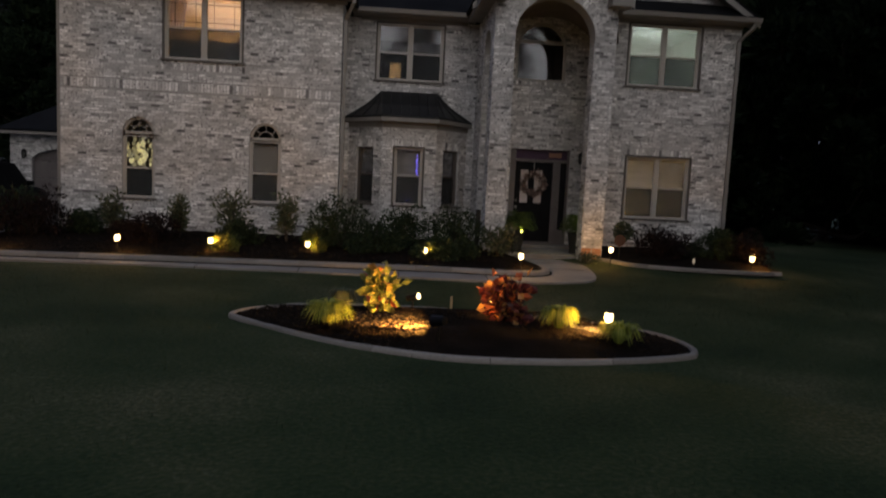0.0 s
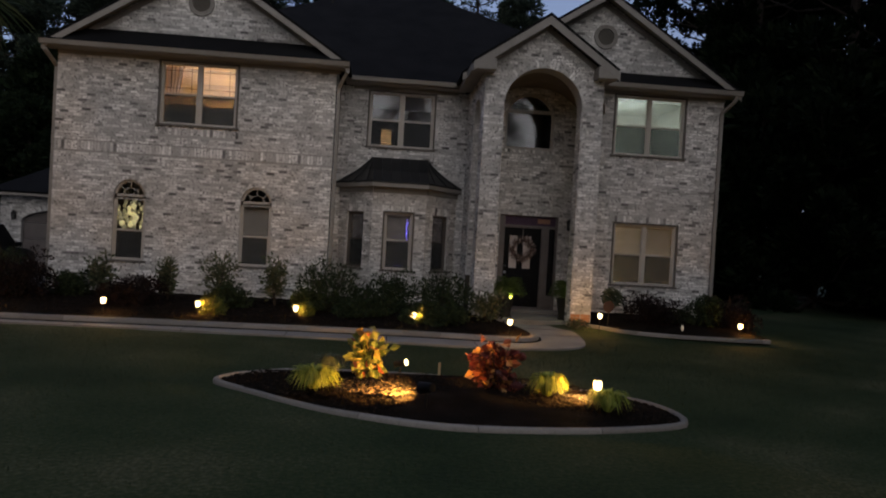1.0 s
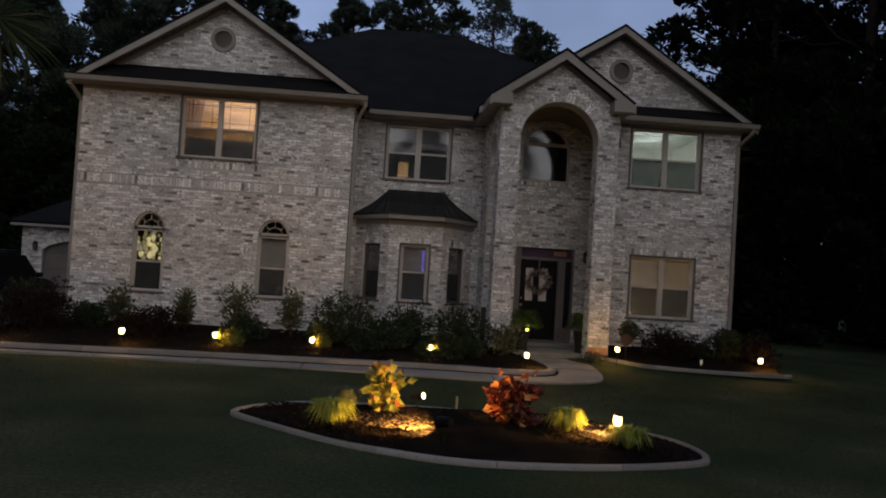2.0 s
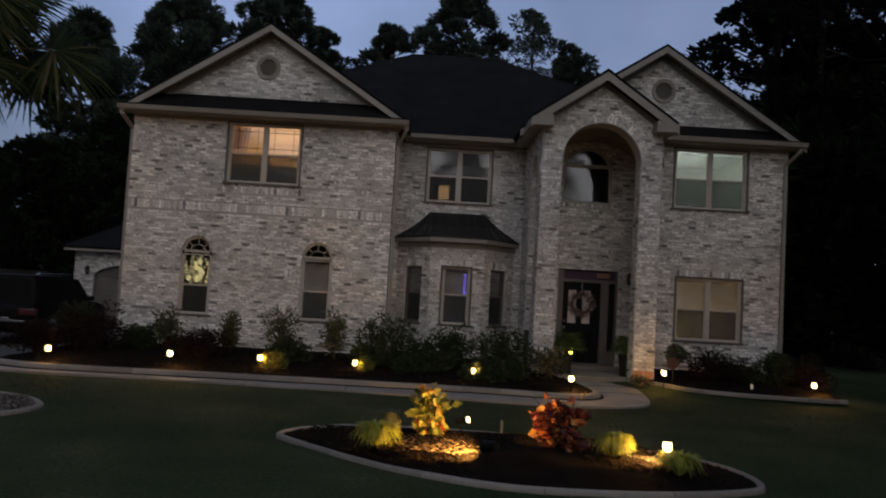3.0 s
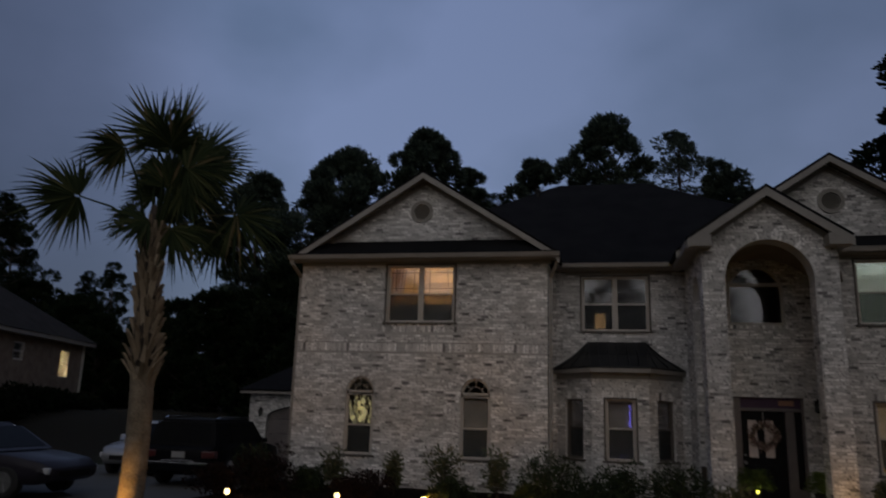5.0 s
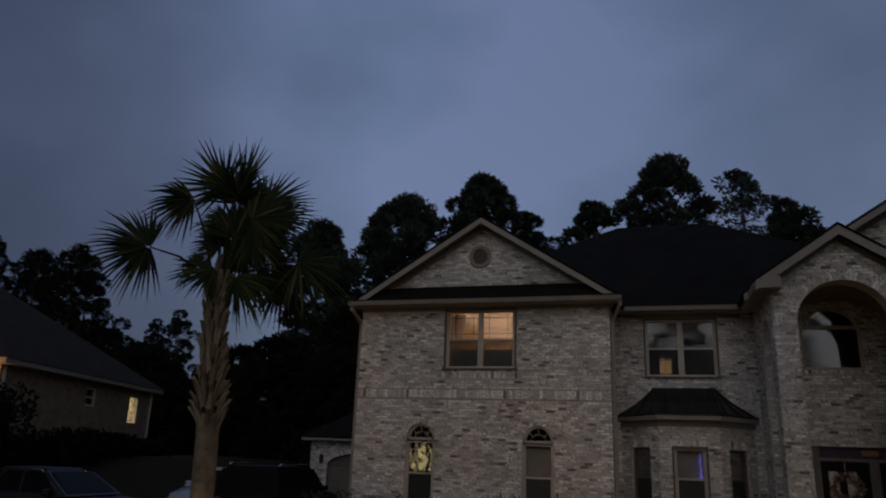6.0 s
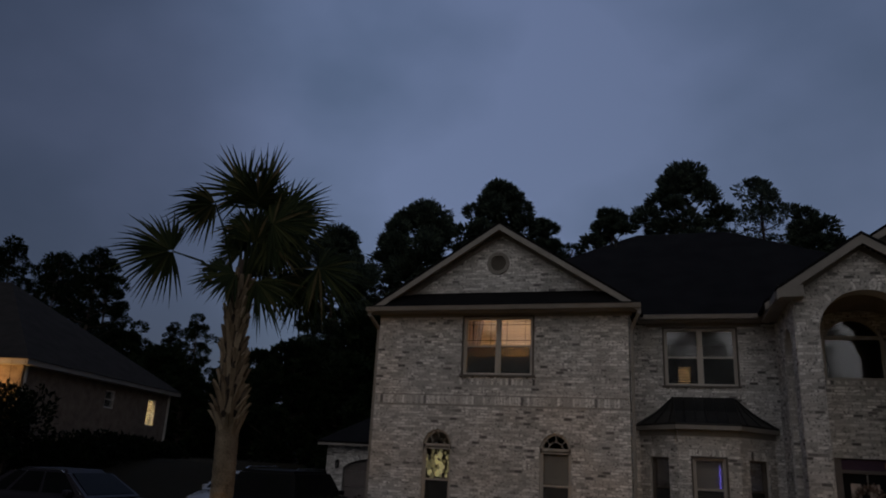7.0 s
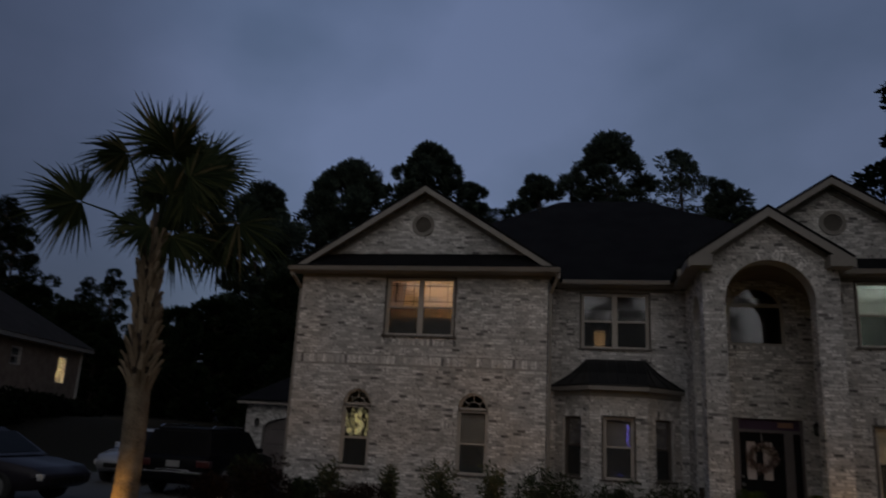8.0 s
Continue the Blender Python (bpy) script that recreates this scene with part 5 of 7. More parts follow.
# paler copies of the woods' foliage: the skyline's light is put into the colour
SKYLINE_NEEDLES = piece_material("skyline_lit_needles", [(0.0, (0.022, 0.034, 0.027)), (0.6, (0.042, 0.058, 0.046)), (1.0, (0.068, 0.088, 0.062))], 0.8, 2.0, bump=0, translucent=0.2, specular=0.08)
SKYLINE_LEAVES = piece_material("skyline_lit_leaves", [(0.0, (0.030, 0.042, 0.034)), (0.6, (0.052, 0.070, 0.056)), (1.0, (0.080, 0.100, 0.075))], 0.7, 2.0, bump=0, translucent=0.3, specular=0.08)
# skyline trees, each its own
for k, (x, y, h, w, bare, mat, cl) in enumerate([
        (-8.8, 27, 17.1, 8.2, 0.40, SKYLINE_NEEDLES, 90), (-3.4, 27, 18.5, 6.2, 0.42, SKYLINE_NEEDLES, 64), (-0.2, 28.5, 17.2, 4.2, 0.40, SKYLINE_NEEDLES, 44), (3.8, 27, 17.8, 5.2, 0.42, SKYLINE_NEEDLES, 46),
        (8.4, 27, 20.3, 7.0, 0.50, SKYLINE_NEEDLES, 56), (12.8, 28, 19.3, 6.4, 0.40, SKYLINE_LEAVES, 60), (15.3, 27, 16.6, 6.2, 0.35, SKYLINE_NEEDLES, 50), (-14.6, 27, 15.5, 6.4, 0.30, SKYLINE_NEEDLES, 70)]):
    t = pine(100 + k, h, w, bare, mat, cl, needle=0.34 if mat is SKYLINE_NEEDLES else 0.22, slim=0.34 if mat is SKYLINE_NEEDLES else 0.6, per=460 if mat is SKYLINE_NEEDLES else 190)
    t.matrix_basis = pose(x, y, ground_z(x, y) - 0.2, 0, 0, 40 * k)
makers = {}
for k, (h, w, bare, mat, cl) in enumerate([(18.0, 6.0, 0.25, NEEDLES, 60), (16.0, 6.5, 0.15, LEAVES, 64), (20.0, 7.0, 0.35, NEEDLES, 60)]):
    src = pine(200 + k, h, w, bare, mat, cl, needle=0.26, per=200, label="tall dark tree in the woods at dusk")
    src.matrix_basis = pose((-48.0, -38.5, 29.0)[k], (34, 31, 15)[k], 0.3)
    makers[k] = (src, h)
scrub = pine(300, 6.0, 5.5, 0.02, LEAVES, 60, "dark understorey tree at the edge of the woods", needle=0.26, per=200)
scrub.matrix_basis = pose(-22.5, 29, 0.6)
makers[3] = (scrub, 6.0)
plant_trees([
    # right-hand woods
    (23.0, 13.0, 21, 2), (25.5, 9.5, 24, 0), (28.5, 5.0, 22, 1), (25.0, 20.0, 23, 0), (32.0, 1.5, 20, 1), (26.5, 15.0, 25, 2), (31.0, 9.0, 24, 2), (35.0, -3.0, 19, 0), (37.5, 4.0, 22, 1),
    (20.5, 26.0, 13, 1), (27.0, 24.0, 22, 2), (22.4, 14.5, 20, 0),
    # out of view on the right, added to shade the right wing and lawn
    (36.0, -9.0, 21, 0), (31.5, -12.0, 22, 2), (36.5, -16.0, 21, 1), (31.0, -19.0, 22, 0), (34.0, -25.0, 20, 1), (21.5, -8.5, 20, 0), (22.0, -14.5, 21, 2), (22.5, -21.0, 20, 1), (25.5, -11.5, 20, 1),
    # out of view on the left, added to shade the drive, bank and garage
    (-20.0, -9.5, 16, 2), (-16.0, -14.0, 16, 1), (-24.0, -14.5, 17, 0), (-14.0, -21.0, 15, 2), (-27.0, -9.0, 16, 1), (-19.5, -18.0, 7, 3), (-22.0, -10.5, 7, 3),
    # undergrowth of the right-hand woods
    (20.5, 10.5, 7, 3), (23.0, 7.0, 8, 3), (25.5, 4.0, 7, 3), (28.0, 1.0, 7, 3), (30.5, -2.5, 7, 3), (20.0, 15.0, 9, 3), (33.5, -6.0, 7, 3), (22.5, 10.0, 10, 3), (27.0, 6.5, 10, 3), (31.0, 2.0, 9, 3), (35.0, -1.5, 9, 3),
    # behind the house
    (-16.2, 31.0, 14, 0), (-12.0, 31.0, 16, 2), (-6.0, 32.0, 16, 1), (-7.0, 23.5, 10, 3), (0.5, 33.0, 15.5, 1), (6.0, 33.0, 15, 0), (11.0, 33.5, 15, 1), (17.5, 31.0, 16, 0),
    (-18.2, 22.0, 5.2, 3), (-12.0, 21.0, 6, 3), (-9.6, 20.5, 8, 3), (-6.5, 20.0, 7, 3), (-3.0, 19.5, 7, 3), (-20.5, 26.0, 5.6, 3), (-8.5, 16.5, 5.5, 3), (-12.0, 17.0, 6, 3), (-5.5, 14.5, 5, 3),
    (19.0, 20.0, 9, 3),
    # left, past the neighbouring house
    (-27.5, 29.0, 9.8, 1), (-31.0, 31.0, 9.5, 0), (-41.0, 31.0, 15.0, 1), (-38.5, 26.0, 14.5, 2), (-45.0, 27.0, 16.0, 0), (-50.0, 24.0, 17.0, 1), (-31.0, 22.0, 13.5, 2), (-54.0, 18.0, 16.0, 2), (-36.0, 18.0, 12.5, 0),
    (-24.0, 33.0, 7.5, 3), (-27.5, 26.0, 7.0, 3), (-31.0, 25.0, 8.0, 3), (-24.0, 22.0, 6.0, 3), (-20.0, 19.0, 5.0, 3),
    # unseen, behind the viewer: placed and sized to shape the window reflections
    (-30, -44, 15, 1), (-20, -48, 14, 0), (-11, -45, 11, 1), (-3, -50, 14, 2), (6, -46, 9, 1), (15.5, -58, 5, 0), (27, -45, 13, 1), (33, -47, 16, 2), (43, -44, 16, 1),
    (-26, -40, 9, 3), (-21, -42, 10, 3), (-16, -40, 9, 3), (-11, -41, 10, 3), (-7, -40, 8, 3), (-3, -42, 10, 3), (1, -40, 9, 3), (5, -41, 9, 3), (9.8, -48, 17, 2), (18.6, -47, 12, 0), (9, -40, 6, 3), (13, -46, 3.6, 3), (18, -46, 3.4, 3), (22.5, -44, 4, 3), (27, -40, 10, 3), (32, -42, 9, 3), (37, -40, 10, 3)], makers)

# ---------------------------------------------------------------- palm
PALM_BARK = material("palm_trunk_fibre", [(0.10, 0.075, 0.05), (0.19, 0.15, 0.105), (0.27, 0.22, 0.16)], 0.95, 5.0, 38.0, 0.9, bump_dist=0.03)
BOOT = piece_material("palm_boot", [(0.0, (0.12, 0.088, 0.056)), (0.6, (0.22, 0.168, 0.115)), (1.0, (0.33, 0.265, 0.19))], 0.9, 20.0)
FROND = piece_material("palm_frond", [(0.0, (0.012, 0.020, 0.007)), (0.6, (0.024, 0.034, 0.012)), (0.9, (0.048, 0.055, 0.020)), (1.0, (0.12, 0.09, 0.045))], 0.7, 4.0, bump=0, translucent=0.15, specular=0.12)
palm = thing("palm_tree", (0.59, -7.20, 0.06), "tall cabbage palm with old leaf boots on its trunk", "palm tree")
bm = bmesh.new()
zs = [0.0, 0.12, 0.4, 0.9, 1.5, 2.1, 2.5, 3.0, 3.6, 4.2, 4.7, 5.1]
rr = [0.25, 0.21, 0.185, 0.175, 0.17, 0.168, 0.17, 0.165, 0.155, 0.14, 0.12, 0.08]


def palm_axis(z):
    return Vector((-0.02 - 0.10 * smooth_step(z / 5.0) + 0.04 * math.sin(z), 0.02 * math.sin(z * 1.3), z))


for k in range(7):
    rr[k] += 0.006
ring_z = [2.5 * k / 70 for k in range(71)]
tube(bm, [palm_axis(z) for z in ring_z], [float(np.interp(z, zs, rr)) + 0.003 * math.sin(z * 46 + 3 * noise.noise((0, 0, z * 2))) + 0.006 * noise.noise((0, 5, z * 9)) for z in ring_z], 20)
part("trunk", bm, PALM_BARK, palm, smooth=True)
part("crown_shaft", tube(bmesh.new(), [palm_axis(z) for z in zs[6:]], rr[6:], 16), BARK, palm, "dark fibrous upper trunk", smooth=True)
prng = np.random.default_rng(11)
for k in range(84):
    f = k / 83
    z, a = 2.20 + 2.38 * f, k * 2.399 + prng.uniform(-0.25, 0.25)
    c = palm_axis(z)
    r = 0.155 - 0.05 * f
    out, up = Vector((math.cos(a), math.sin(a), 0)), Vector((0, 0, 1))
    side = Vector((-out.y, out.x, 0))
    L, w = prng.uniform(0.28, 0.42), prng.uniform(0.030, 0.040)
    flare = prng.uniform(0.06, 0.13) * (1.3 if f < 0.3 else 0.9)
    bm = bmesh.new()
    for prong in (-1, 1):
        reach = prng.uniform(0.75, 1.1)
        rows = []
        for s, ww, o in ((0.0, 1.5, 0.0), (0.4, 1.0, 0.35), (0.75, 0.85, 0.8), (1.0, 0.6, 1.15)):
            p = c + out * (r + flare * o) + up * (L * s * reach) + side * prong * (0.018 + 0.085 * s)
            rows.append([bm.verts.new(p - side * w * ww), bm.verts.new(p + side * w * ww), bm.verts.new(p + side * w * ww - out * 0.04), bm.verts.new(p - side * w * ww - out * 0.04)])
        for p, q in zip(rows, rows[1:]):
            for j in range(4):
                bm.faces.new((p[j], p[(j + 1) % 4], q[(j + 1) % 4], q[j]))
        bm.faces.new(rows[0])
        bm.faces.new(rows[-1])
    part("leaf_boot", bm, BOOT, palm)


def frond(hub, heading, spread, fan, droop, tilt, seed):
    """A curved stalk from the crown to hub (across, up, back) and its fan of narrow folded blades."""
    rng = np.random.default_rng(seed)
    across_axis, back_axis, z_axis = Vector((0.833, 0.553, 0)), Vector((-0.553, 0.833, 0)), Vector((0, 0, 1))
    crown = palm_axis(4.93)
    tip = crown + across_axis * hub[0] + z_axis * hub[1] + back_axis * hub[2]
    start = crown + Vector((0, 0, -0.32)) + (across_axis * hub[0] + back_axis * hub[2]).normalized() * 0.08
    mid = start.lerp(tip, 0.55) + z_axis * 0.10 * (tip - start).length
    holder = part("frond", tube(bmesh.new(), [start, mid, tip], [0.026, 0.019, 0.012], 6), FROND, palm)
    a = radians(heading)
    d2 = (across_axis * math.cos(a) + z_axis * math.sin(a) + back_axis * tilt).normalized()
    side = -across_axis * math.sin(a) + z_axis * math.cos(a) + back_axis * rng.uniform(-0.5, 0.5)
    side = (side - d2 * side.dot(d2)).normalized()
    up = side.cross(d2).normalized()
    co, faces = [], []
    n = max(9, int(spread / 2.9))
    down = Vector((0, 0, -1))
    for k in range(n):
        s = -1 + 2 * k / (n - 1)
        b = s * radians(spread) + rng.normal() * 0.035
        way = (d2 * math.cos(b) + side * math.sin(b) + up * (0.16 + rng.normal() * 0.05)).normalized()
        base = tip + d2 * 0.06 * (1 - abs(s))
        L = fan * (1.0 - 0.22 * abs(s) ** 1.6) * rng.uniform(0.84, 1.06)
        w = 0.026 * rng.uniform(0.85, 1.15)
        across = way.cross(up).normalized()
        sag = droop * rng.uniform(0.7, 1.3)
        b0 = len(co)
        for f, ww in ((0.02, 0.35), (0.36, 1.05), (0.66, 0.62)):
            p = base + way * L * f + down * sag * L * f**2 * 0.5
            co += [tuple(p - across * w * ww), tuple(p + up * w * 0.4 * ww), tuple(p + across * w * ww)]
        co.append(tuple(base + way * L * 0.98 + down * (sag * L * 0.62)))
        for j in (0, 3):
            faces += [(b0 + j, b0 + j + 1, b0 + j + 4, b0 + j + 3), (b0 + j + 1, b0 + j + 2, b0 + j + 5, b0 + j + 4)]
        faces += [(b0 + 6, b0 + 7, b0 + 9), (b0 + 7, b0 + 8, b0 + 9)]
    me = bpy.data.meshes.new("fan")
    me.from_pydata(co, [], faces)
    link_mesh("fan", me, FROND, holder)


for k, (hub, heading, spread, fan, dr, tilt) in enumerate([
        # upright leaves of the crown
        ((-0.08, 1.42, 0.1), 135, 92, 1.08, 0.05, 0.1), ((0.20, 1.45, 0.0), 84, 24, 1.1, 0.0, 0.0), ((0.58, 1.12, -0.1), 28, 98, 1.0, 0.08, -0.1),
        ((0.30, 1.30, 0.35), 62, 80, 1.0, 0.06, 0.4), ((0.10, 1.1, -0.35), 70, 110, 0.75, 0.15, -0.7), ((0.38, 0.75, -0.4), 10, 110, 0.82, 0.25, -0.6),
        ((0.05, 0.9, 0.5), 110, 110, 0.85, 0.15, 0.8), ((0.45, 0.6, 0.3), -10, 90, 0.85, 0.25, 0.4), ((0.02, 0.85, 0.2), 178, 60, 0.66, 0.25, 0.3),
        ((0.20, 0.78, 0.6), 40, 100, 0.80, 0.15, 0.9), ((0.28, 0.9, -0.15), -30, 70, 0.78, 0.30, -0.3),
        # leaning and drooping leaves
        ((-0.58, 1.08, -0.1), 208, 72, 0.85, 0.45, -0.2), ((-1.12, 0.12, -0.25), 184, 112, 1.02, 0.30, -0.2), ((-0.08, -0.15, -0.3), 196, 74, 0.75, 0.25, -0.5),
        ((0.25, -0.22, -0.25), -58, 70, 0.85, 0.35, -0.3), ((1.25, 0.18, -0.1), -14, 108, 1.1, 0.35, -0.1), ((0.85, 0.12, 0.3), 5, 90, 0.95, 0.35, 0.4),
        ((0.55, -0.1, 0.1), -25, 80, 0.72, 0.4, -0.2), ((0.1, 0.0, 0.55), 120, 80, 0.6, 0.4, 0.9), ((-0.4, 0.1, 0.6), 150, 80, 0.62, 0.45, 0.8), ((1.0, -0.08, 0.35), -55, 80, 0.85, 0.45, 0.2),
        ((0.15, 0.45, -0.2), 60, 115, 0.55, 0.2, -0.5), ((0.2, 0.25, 0.2), 30, 110, 0.6, 0.25, 0.3), ((-0.05, 0.4, 0.25), 140, 90, 0.6, 0.25, 0.3), ((0.62, 0.7, 0.15), 0, 95, 0.85, 0.2, 0.2), ((0.12, 1.2, 0.25), 105, 80, 1.0, 0.05, 0.3),
        ((0.62, 0.85, -0.25), 12, 105, 0.92, 0.12, -0.3), ((0.35, 0.45, -0.3), -20, 100, 0.75, 0.3, -0.4), ((0.16, 0.55, 0.0), 80, 100, 0.9, 0.1, 0.1)]):
    frond(hub, heading, spread, fan, dr, tilt, 40 + k)

# ---------------------------------------------------------------- garden lights
LENS = glow("frosted_lamp_lens", (1.0, 0.74, 0.36), 5.0)
LENS_DIM = glow("dim_lamp_lens", (1.0, 0.85, 0.6), 0.12)


def garden_light(at, watts, tall=0.30, lit=True, side=(0.09, -0.02)):
    """A stake lantern: frosted glass under a small black cap."""
    x, y, z = at
    w = 1.0 if lit else 0.55
    root = thing("garden_light", (x, y, z - tall), "small black stake light glowing warm in the mulch bed", "garden light", "garden lights")
    part("stake", tube(bmesh.new(), [(0, 0, -0.06), (0, 0, tall - 0.07)], 0.009, 8), BLACK_METAL, root)
    part("lens", lathe(bmesh.new(), [(0.022 * w, tall - 0.06), (0.042 * w, tall - 0.045), (0.049 * w, tall), (0.043 * w, tall + 0.045), (0.022 * w, tall + 0.055)], sides=16), LENS if lit else LENS_DIM, root, "glowing frosted lens", smooth=True)
    part("cap", lathe(bmesh.new(), [(0.046 * w, tall + 0.055), (0.050 * w, tall + 0.06), (0.034 * w, tall + 0.08), (0.010, tall + 0.088)], sides=16), BLACK_METAL, root)
    if lit:
        lamp("garden_light_glow", (x + side[0], y + side[1], z + 0.01), watts, WARM, 0.03)
    return root


for at, w in (((0.26, -3.55, 0.36), 2.0), ((2.52, -3.45, 0.38), 2.2), ((4.12, -2.95, 0.34), 2.4), ((5.95, -2.45, 0.29), 2.4), ((8.35, -2.75, 0.30), 2.6), ((10.15, -3.72, 0.36), 2.0), ((12.36, -2.30, 0.42), 1.8), ((15.40, -2.5, 0.36), 2.4)):
    garden_light(at, w * 6.0, side=(-0.09, 0.05) if 12 < at[0] < 13 else (0.09, -0.02))
garden_light((14.17, -2.37, 0.25), 0.0, 0.18, lit=False)
garden_light((10.12, -9.40, 0.34), 6.0, 0.26, side=(-0.07, 0.04))
lamp("garden_light_glow", (10.05, -9.33, 0.36), 130.0, WARM, 0.03, 130, (9.75, -9.02, 0.10))


def spotlight(at, aim, watts, cone, label, lens=LENS, k=1.0):
    """A bullet spotlight on a stake, tipped towards its target."""
    root = thing("garden_spotlight", at, label, "spotlight", "garden spotlights")
    part("stake", tube(bmesh.new(), [(0, 0, -0.12), (0, 0, 0.10)], 0.012, 8), BLACK_METAL, root)
    d = (Vector(aim) - Vector(at) - Vector((0, 0, 0.16))).normalized()
    c = Vector((0, 0, 0.16))
    part("housing", tube(bmesh.new(), [c - d * 0.09, c - d * 0.085, c + d * 0.05, c + d * 0.09], [0.03 * k, 0.066 * k, 0.08 * k, 0.085 * k], 16), BLACK_PAINT, root)
    part("lens", tube(bmesh.new(), [c + d * 0.075, c + d * 0.092], [0.072 * k, 0.072 * k], 16), lens, root, "glowing lens")
    lamp("spotlight_beam", Vector(at) + c + d * 0.115, watts, WARM, 0.03, cone, aim)
    return root


spotlight((8.16, -9.70, 0.14), (7.55, -9.03, 0.13), 340.0, 84, "black garden spotlight aimed at the golden shrub", k=0.78)
spotlight((7.92, -8.35, 0.15), (8.80, -9.05, 0.60), 380.0, 54, "black garden spotlight with a bright tilted lens", k=0.55)
spotlight((0.40, -7.86, 0.06), (0.60, -7.30, 0.72), 78.0, 60, "black garden spotlight aimed up the palm trunk")
stick = thing("plant_marker", (8.42, -8.25, 0.12), "small pale wooden plant marker in the mulch", "plant marker")
part("stick", boxes((-0.015, 0.015, -0.006, 0.006, 0.0, 0.20), bevel=0.003), material("raw_wood", [(0.35, 0.25, 0.13), (0.45, 0.33, 0.18)], 0.8), stick)

# ---------------------------------------------------------------- entrance
door = thing("front_door", (0, 0, 0))
door.parent = house
y = DOORWALL
SURROUND = material("door_surround_paint", [(0.105, 0.090, 0.088), (0.15, 0.132, 0.128)], 0.6, 3.0, 30.0, 0.06)
part("door_frame", boxes((D_X0, 10.77, y + 0.04, y + 0.2, 0.2, 2.61), (11.735, 11.93, y + 0.04, y + 0.2, 0.2, 2.27), (12.10, D_X1, y + 0.04, y + 0.2, 0.2, 2.61), (10.77, 12.10, y + 0.04, y + 0.2, 2.57, 2.61), (10.77, 12.10, y + 0.03, y + 0.2, 2.27, 2.34), bevel=0.008), SURROUND, door)
part("pilaster_rib", boxes((11.78, 11.80, y + 0.028, y + 0.04, 0.28, 2.2), (11.865, 11.885, y + 0.028, y + 0.04, 0.28, 2.2), bevel=0.004), SURROUND, door)
SMOKED = material("dark_sidelight_glass", [(0.010, 0.010, 0.012), (0.018, 0.017, 0.020)], 0.15, 3.0, 40.0, 0.0, specular=0.3)
part("sidelight", boxes((11.93, 12.10, y + 0.11, y + 0.12, 0.55, 2.27)), SMOKED, door, "narrow dark sidelight glass")
part("sidelight_panel", boxes((11.93, 12.10, y + 0.09, y + 0.14, 0.2, 0.55), (11.955, 12.075, y + 0.075, y + 0.09, 0.27, 0.49), bevel=0.006), SURROUND, door)
part("threshold", boxes((10.72, 12.12, y - 0.06, y + 0.2, 0.19, 0.225), bevel=0.008), SURROUND, door)
LITES = ((10.92, 11.12), (11.28, 11.48))
leaf = part("door_leaf", slab([rect_loop(10.775, 11.73, 0.23, 2.265)] + [rect_loop(a, b, 1.22, 2.06) for a, b in LITES], 0.045, front(y + 0.10)), BLACK_PAINT, door, "black panelled door")
for a, b in LITES:
    part("door_panel", boxes((a - 0.03, b + 0.03, y + 0.085, y + 0.10, 0.36, 1.05), bevel=0.012), BLACK_PAINT, leaf)
# light from indoors is put into the panes' pale pink colour
LIT_GLASS = material("pink_lit_door_glass", [(0.50, 0.42, 0.39), (0.66, 0.57, 0.53)], 0.4, 9.0, 60.0, 0.2)
for a, b in LITES:
    part("door_lite", boxes((a, b, y + 0.115, y + 0.122, 1.22, 2.06)), LIT_GLASS, leaf, "glass lite coloured pale pink as if lit from inside")
NICKEL = material("satin_nickel", [(0.5, 0.49, 0.47), (0.6, 0.59, 0.57)], 0.3, metal=1.0)
for z_knob, r_knob in ((1.10, 0.032), (1.27, 0.024)):
    part("door_knob" if z_knob < 1.2 else "deadbolt", tube(bmesh.new(), [(10.83, y + 0.10, z_knob), (10.83, y + 0.075, z_knob), (10.83, y + 0.055, z_knob), (10.83, y + 0.035, z_knob)], [r_knob * 1.2, r_knob * 0.5, r_knob, r_knob * 0.7], 14), NICKEL, leaf, smooth=True)
part("transom_board", boxes((10.77, 12.10, y + 0.10, y + 0.14, 2.34, 2.57), bevel=0.01), material("plum_shade", [(0.045, 0.024, 0.050), (0.075, 0.042, 0.070)], 0.8, 1.4), door)
# peach patch: light caught by the transom glass, drawn as a coloured block
part("transom_glint", boxes((11.62, 11.95, y + 0.082, y + 0.10, 2.40, 2.52), bevel=0.006), material("peach_glint", [(0.22, 0.115, 0.075), (0.30, 0.16, 0.105)], 0.7), door, "small peach patch drawn for light caught in the transom")

wreath = thing("door_wreath", (11.25, y + 0.06, 1.72), "round twig wreath with pale flowers on the black door", "wreath")
wr = np.random.default_rng(4)
ang = wr.uniform(0, 6.28, 620)
rad = 0.235 + wr.normal(size=620) * 0.042
p = np.stack([rad * np.cos(ang), wr.normal(size=620) * 0.018 - 0.02, rad * np.sin(ang)], 1)
WREATH = piece_material("dried_flower", [(0.0, (0.05, 0.035, 0.028)), (0.5, (0.16, 0.11, 0.085)), (0.8, (0.34, 0.22, 0.20)), (1.0, (0.5, 0.45, 0.40))], 0.8, 10.0, bump=0)
link_mesh("twig_ring", leaf_mesh("twig_ring", p, p * [1, 0.2, 1] + wr.normal(size=p.shape) * 0.15, 0.07 * wr.uniform(0.6, 1.4, 620), 0.035 * np.ones(620), wr), WREATH, wreath)["kind"] = "stuff"
part("ring", tube(bmesh.new(), [(0.23 * math.cos(a), 0.0, 0.23 * math.sin(a)) for a in (2 * math.pi * k / 24 for k in range(25))], 0.02, 8), BARK, wreath)
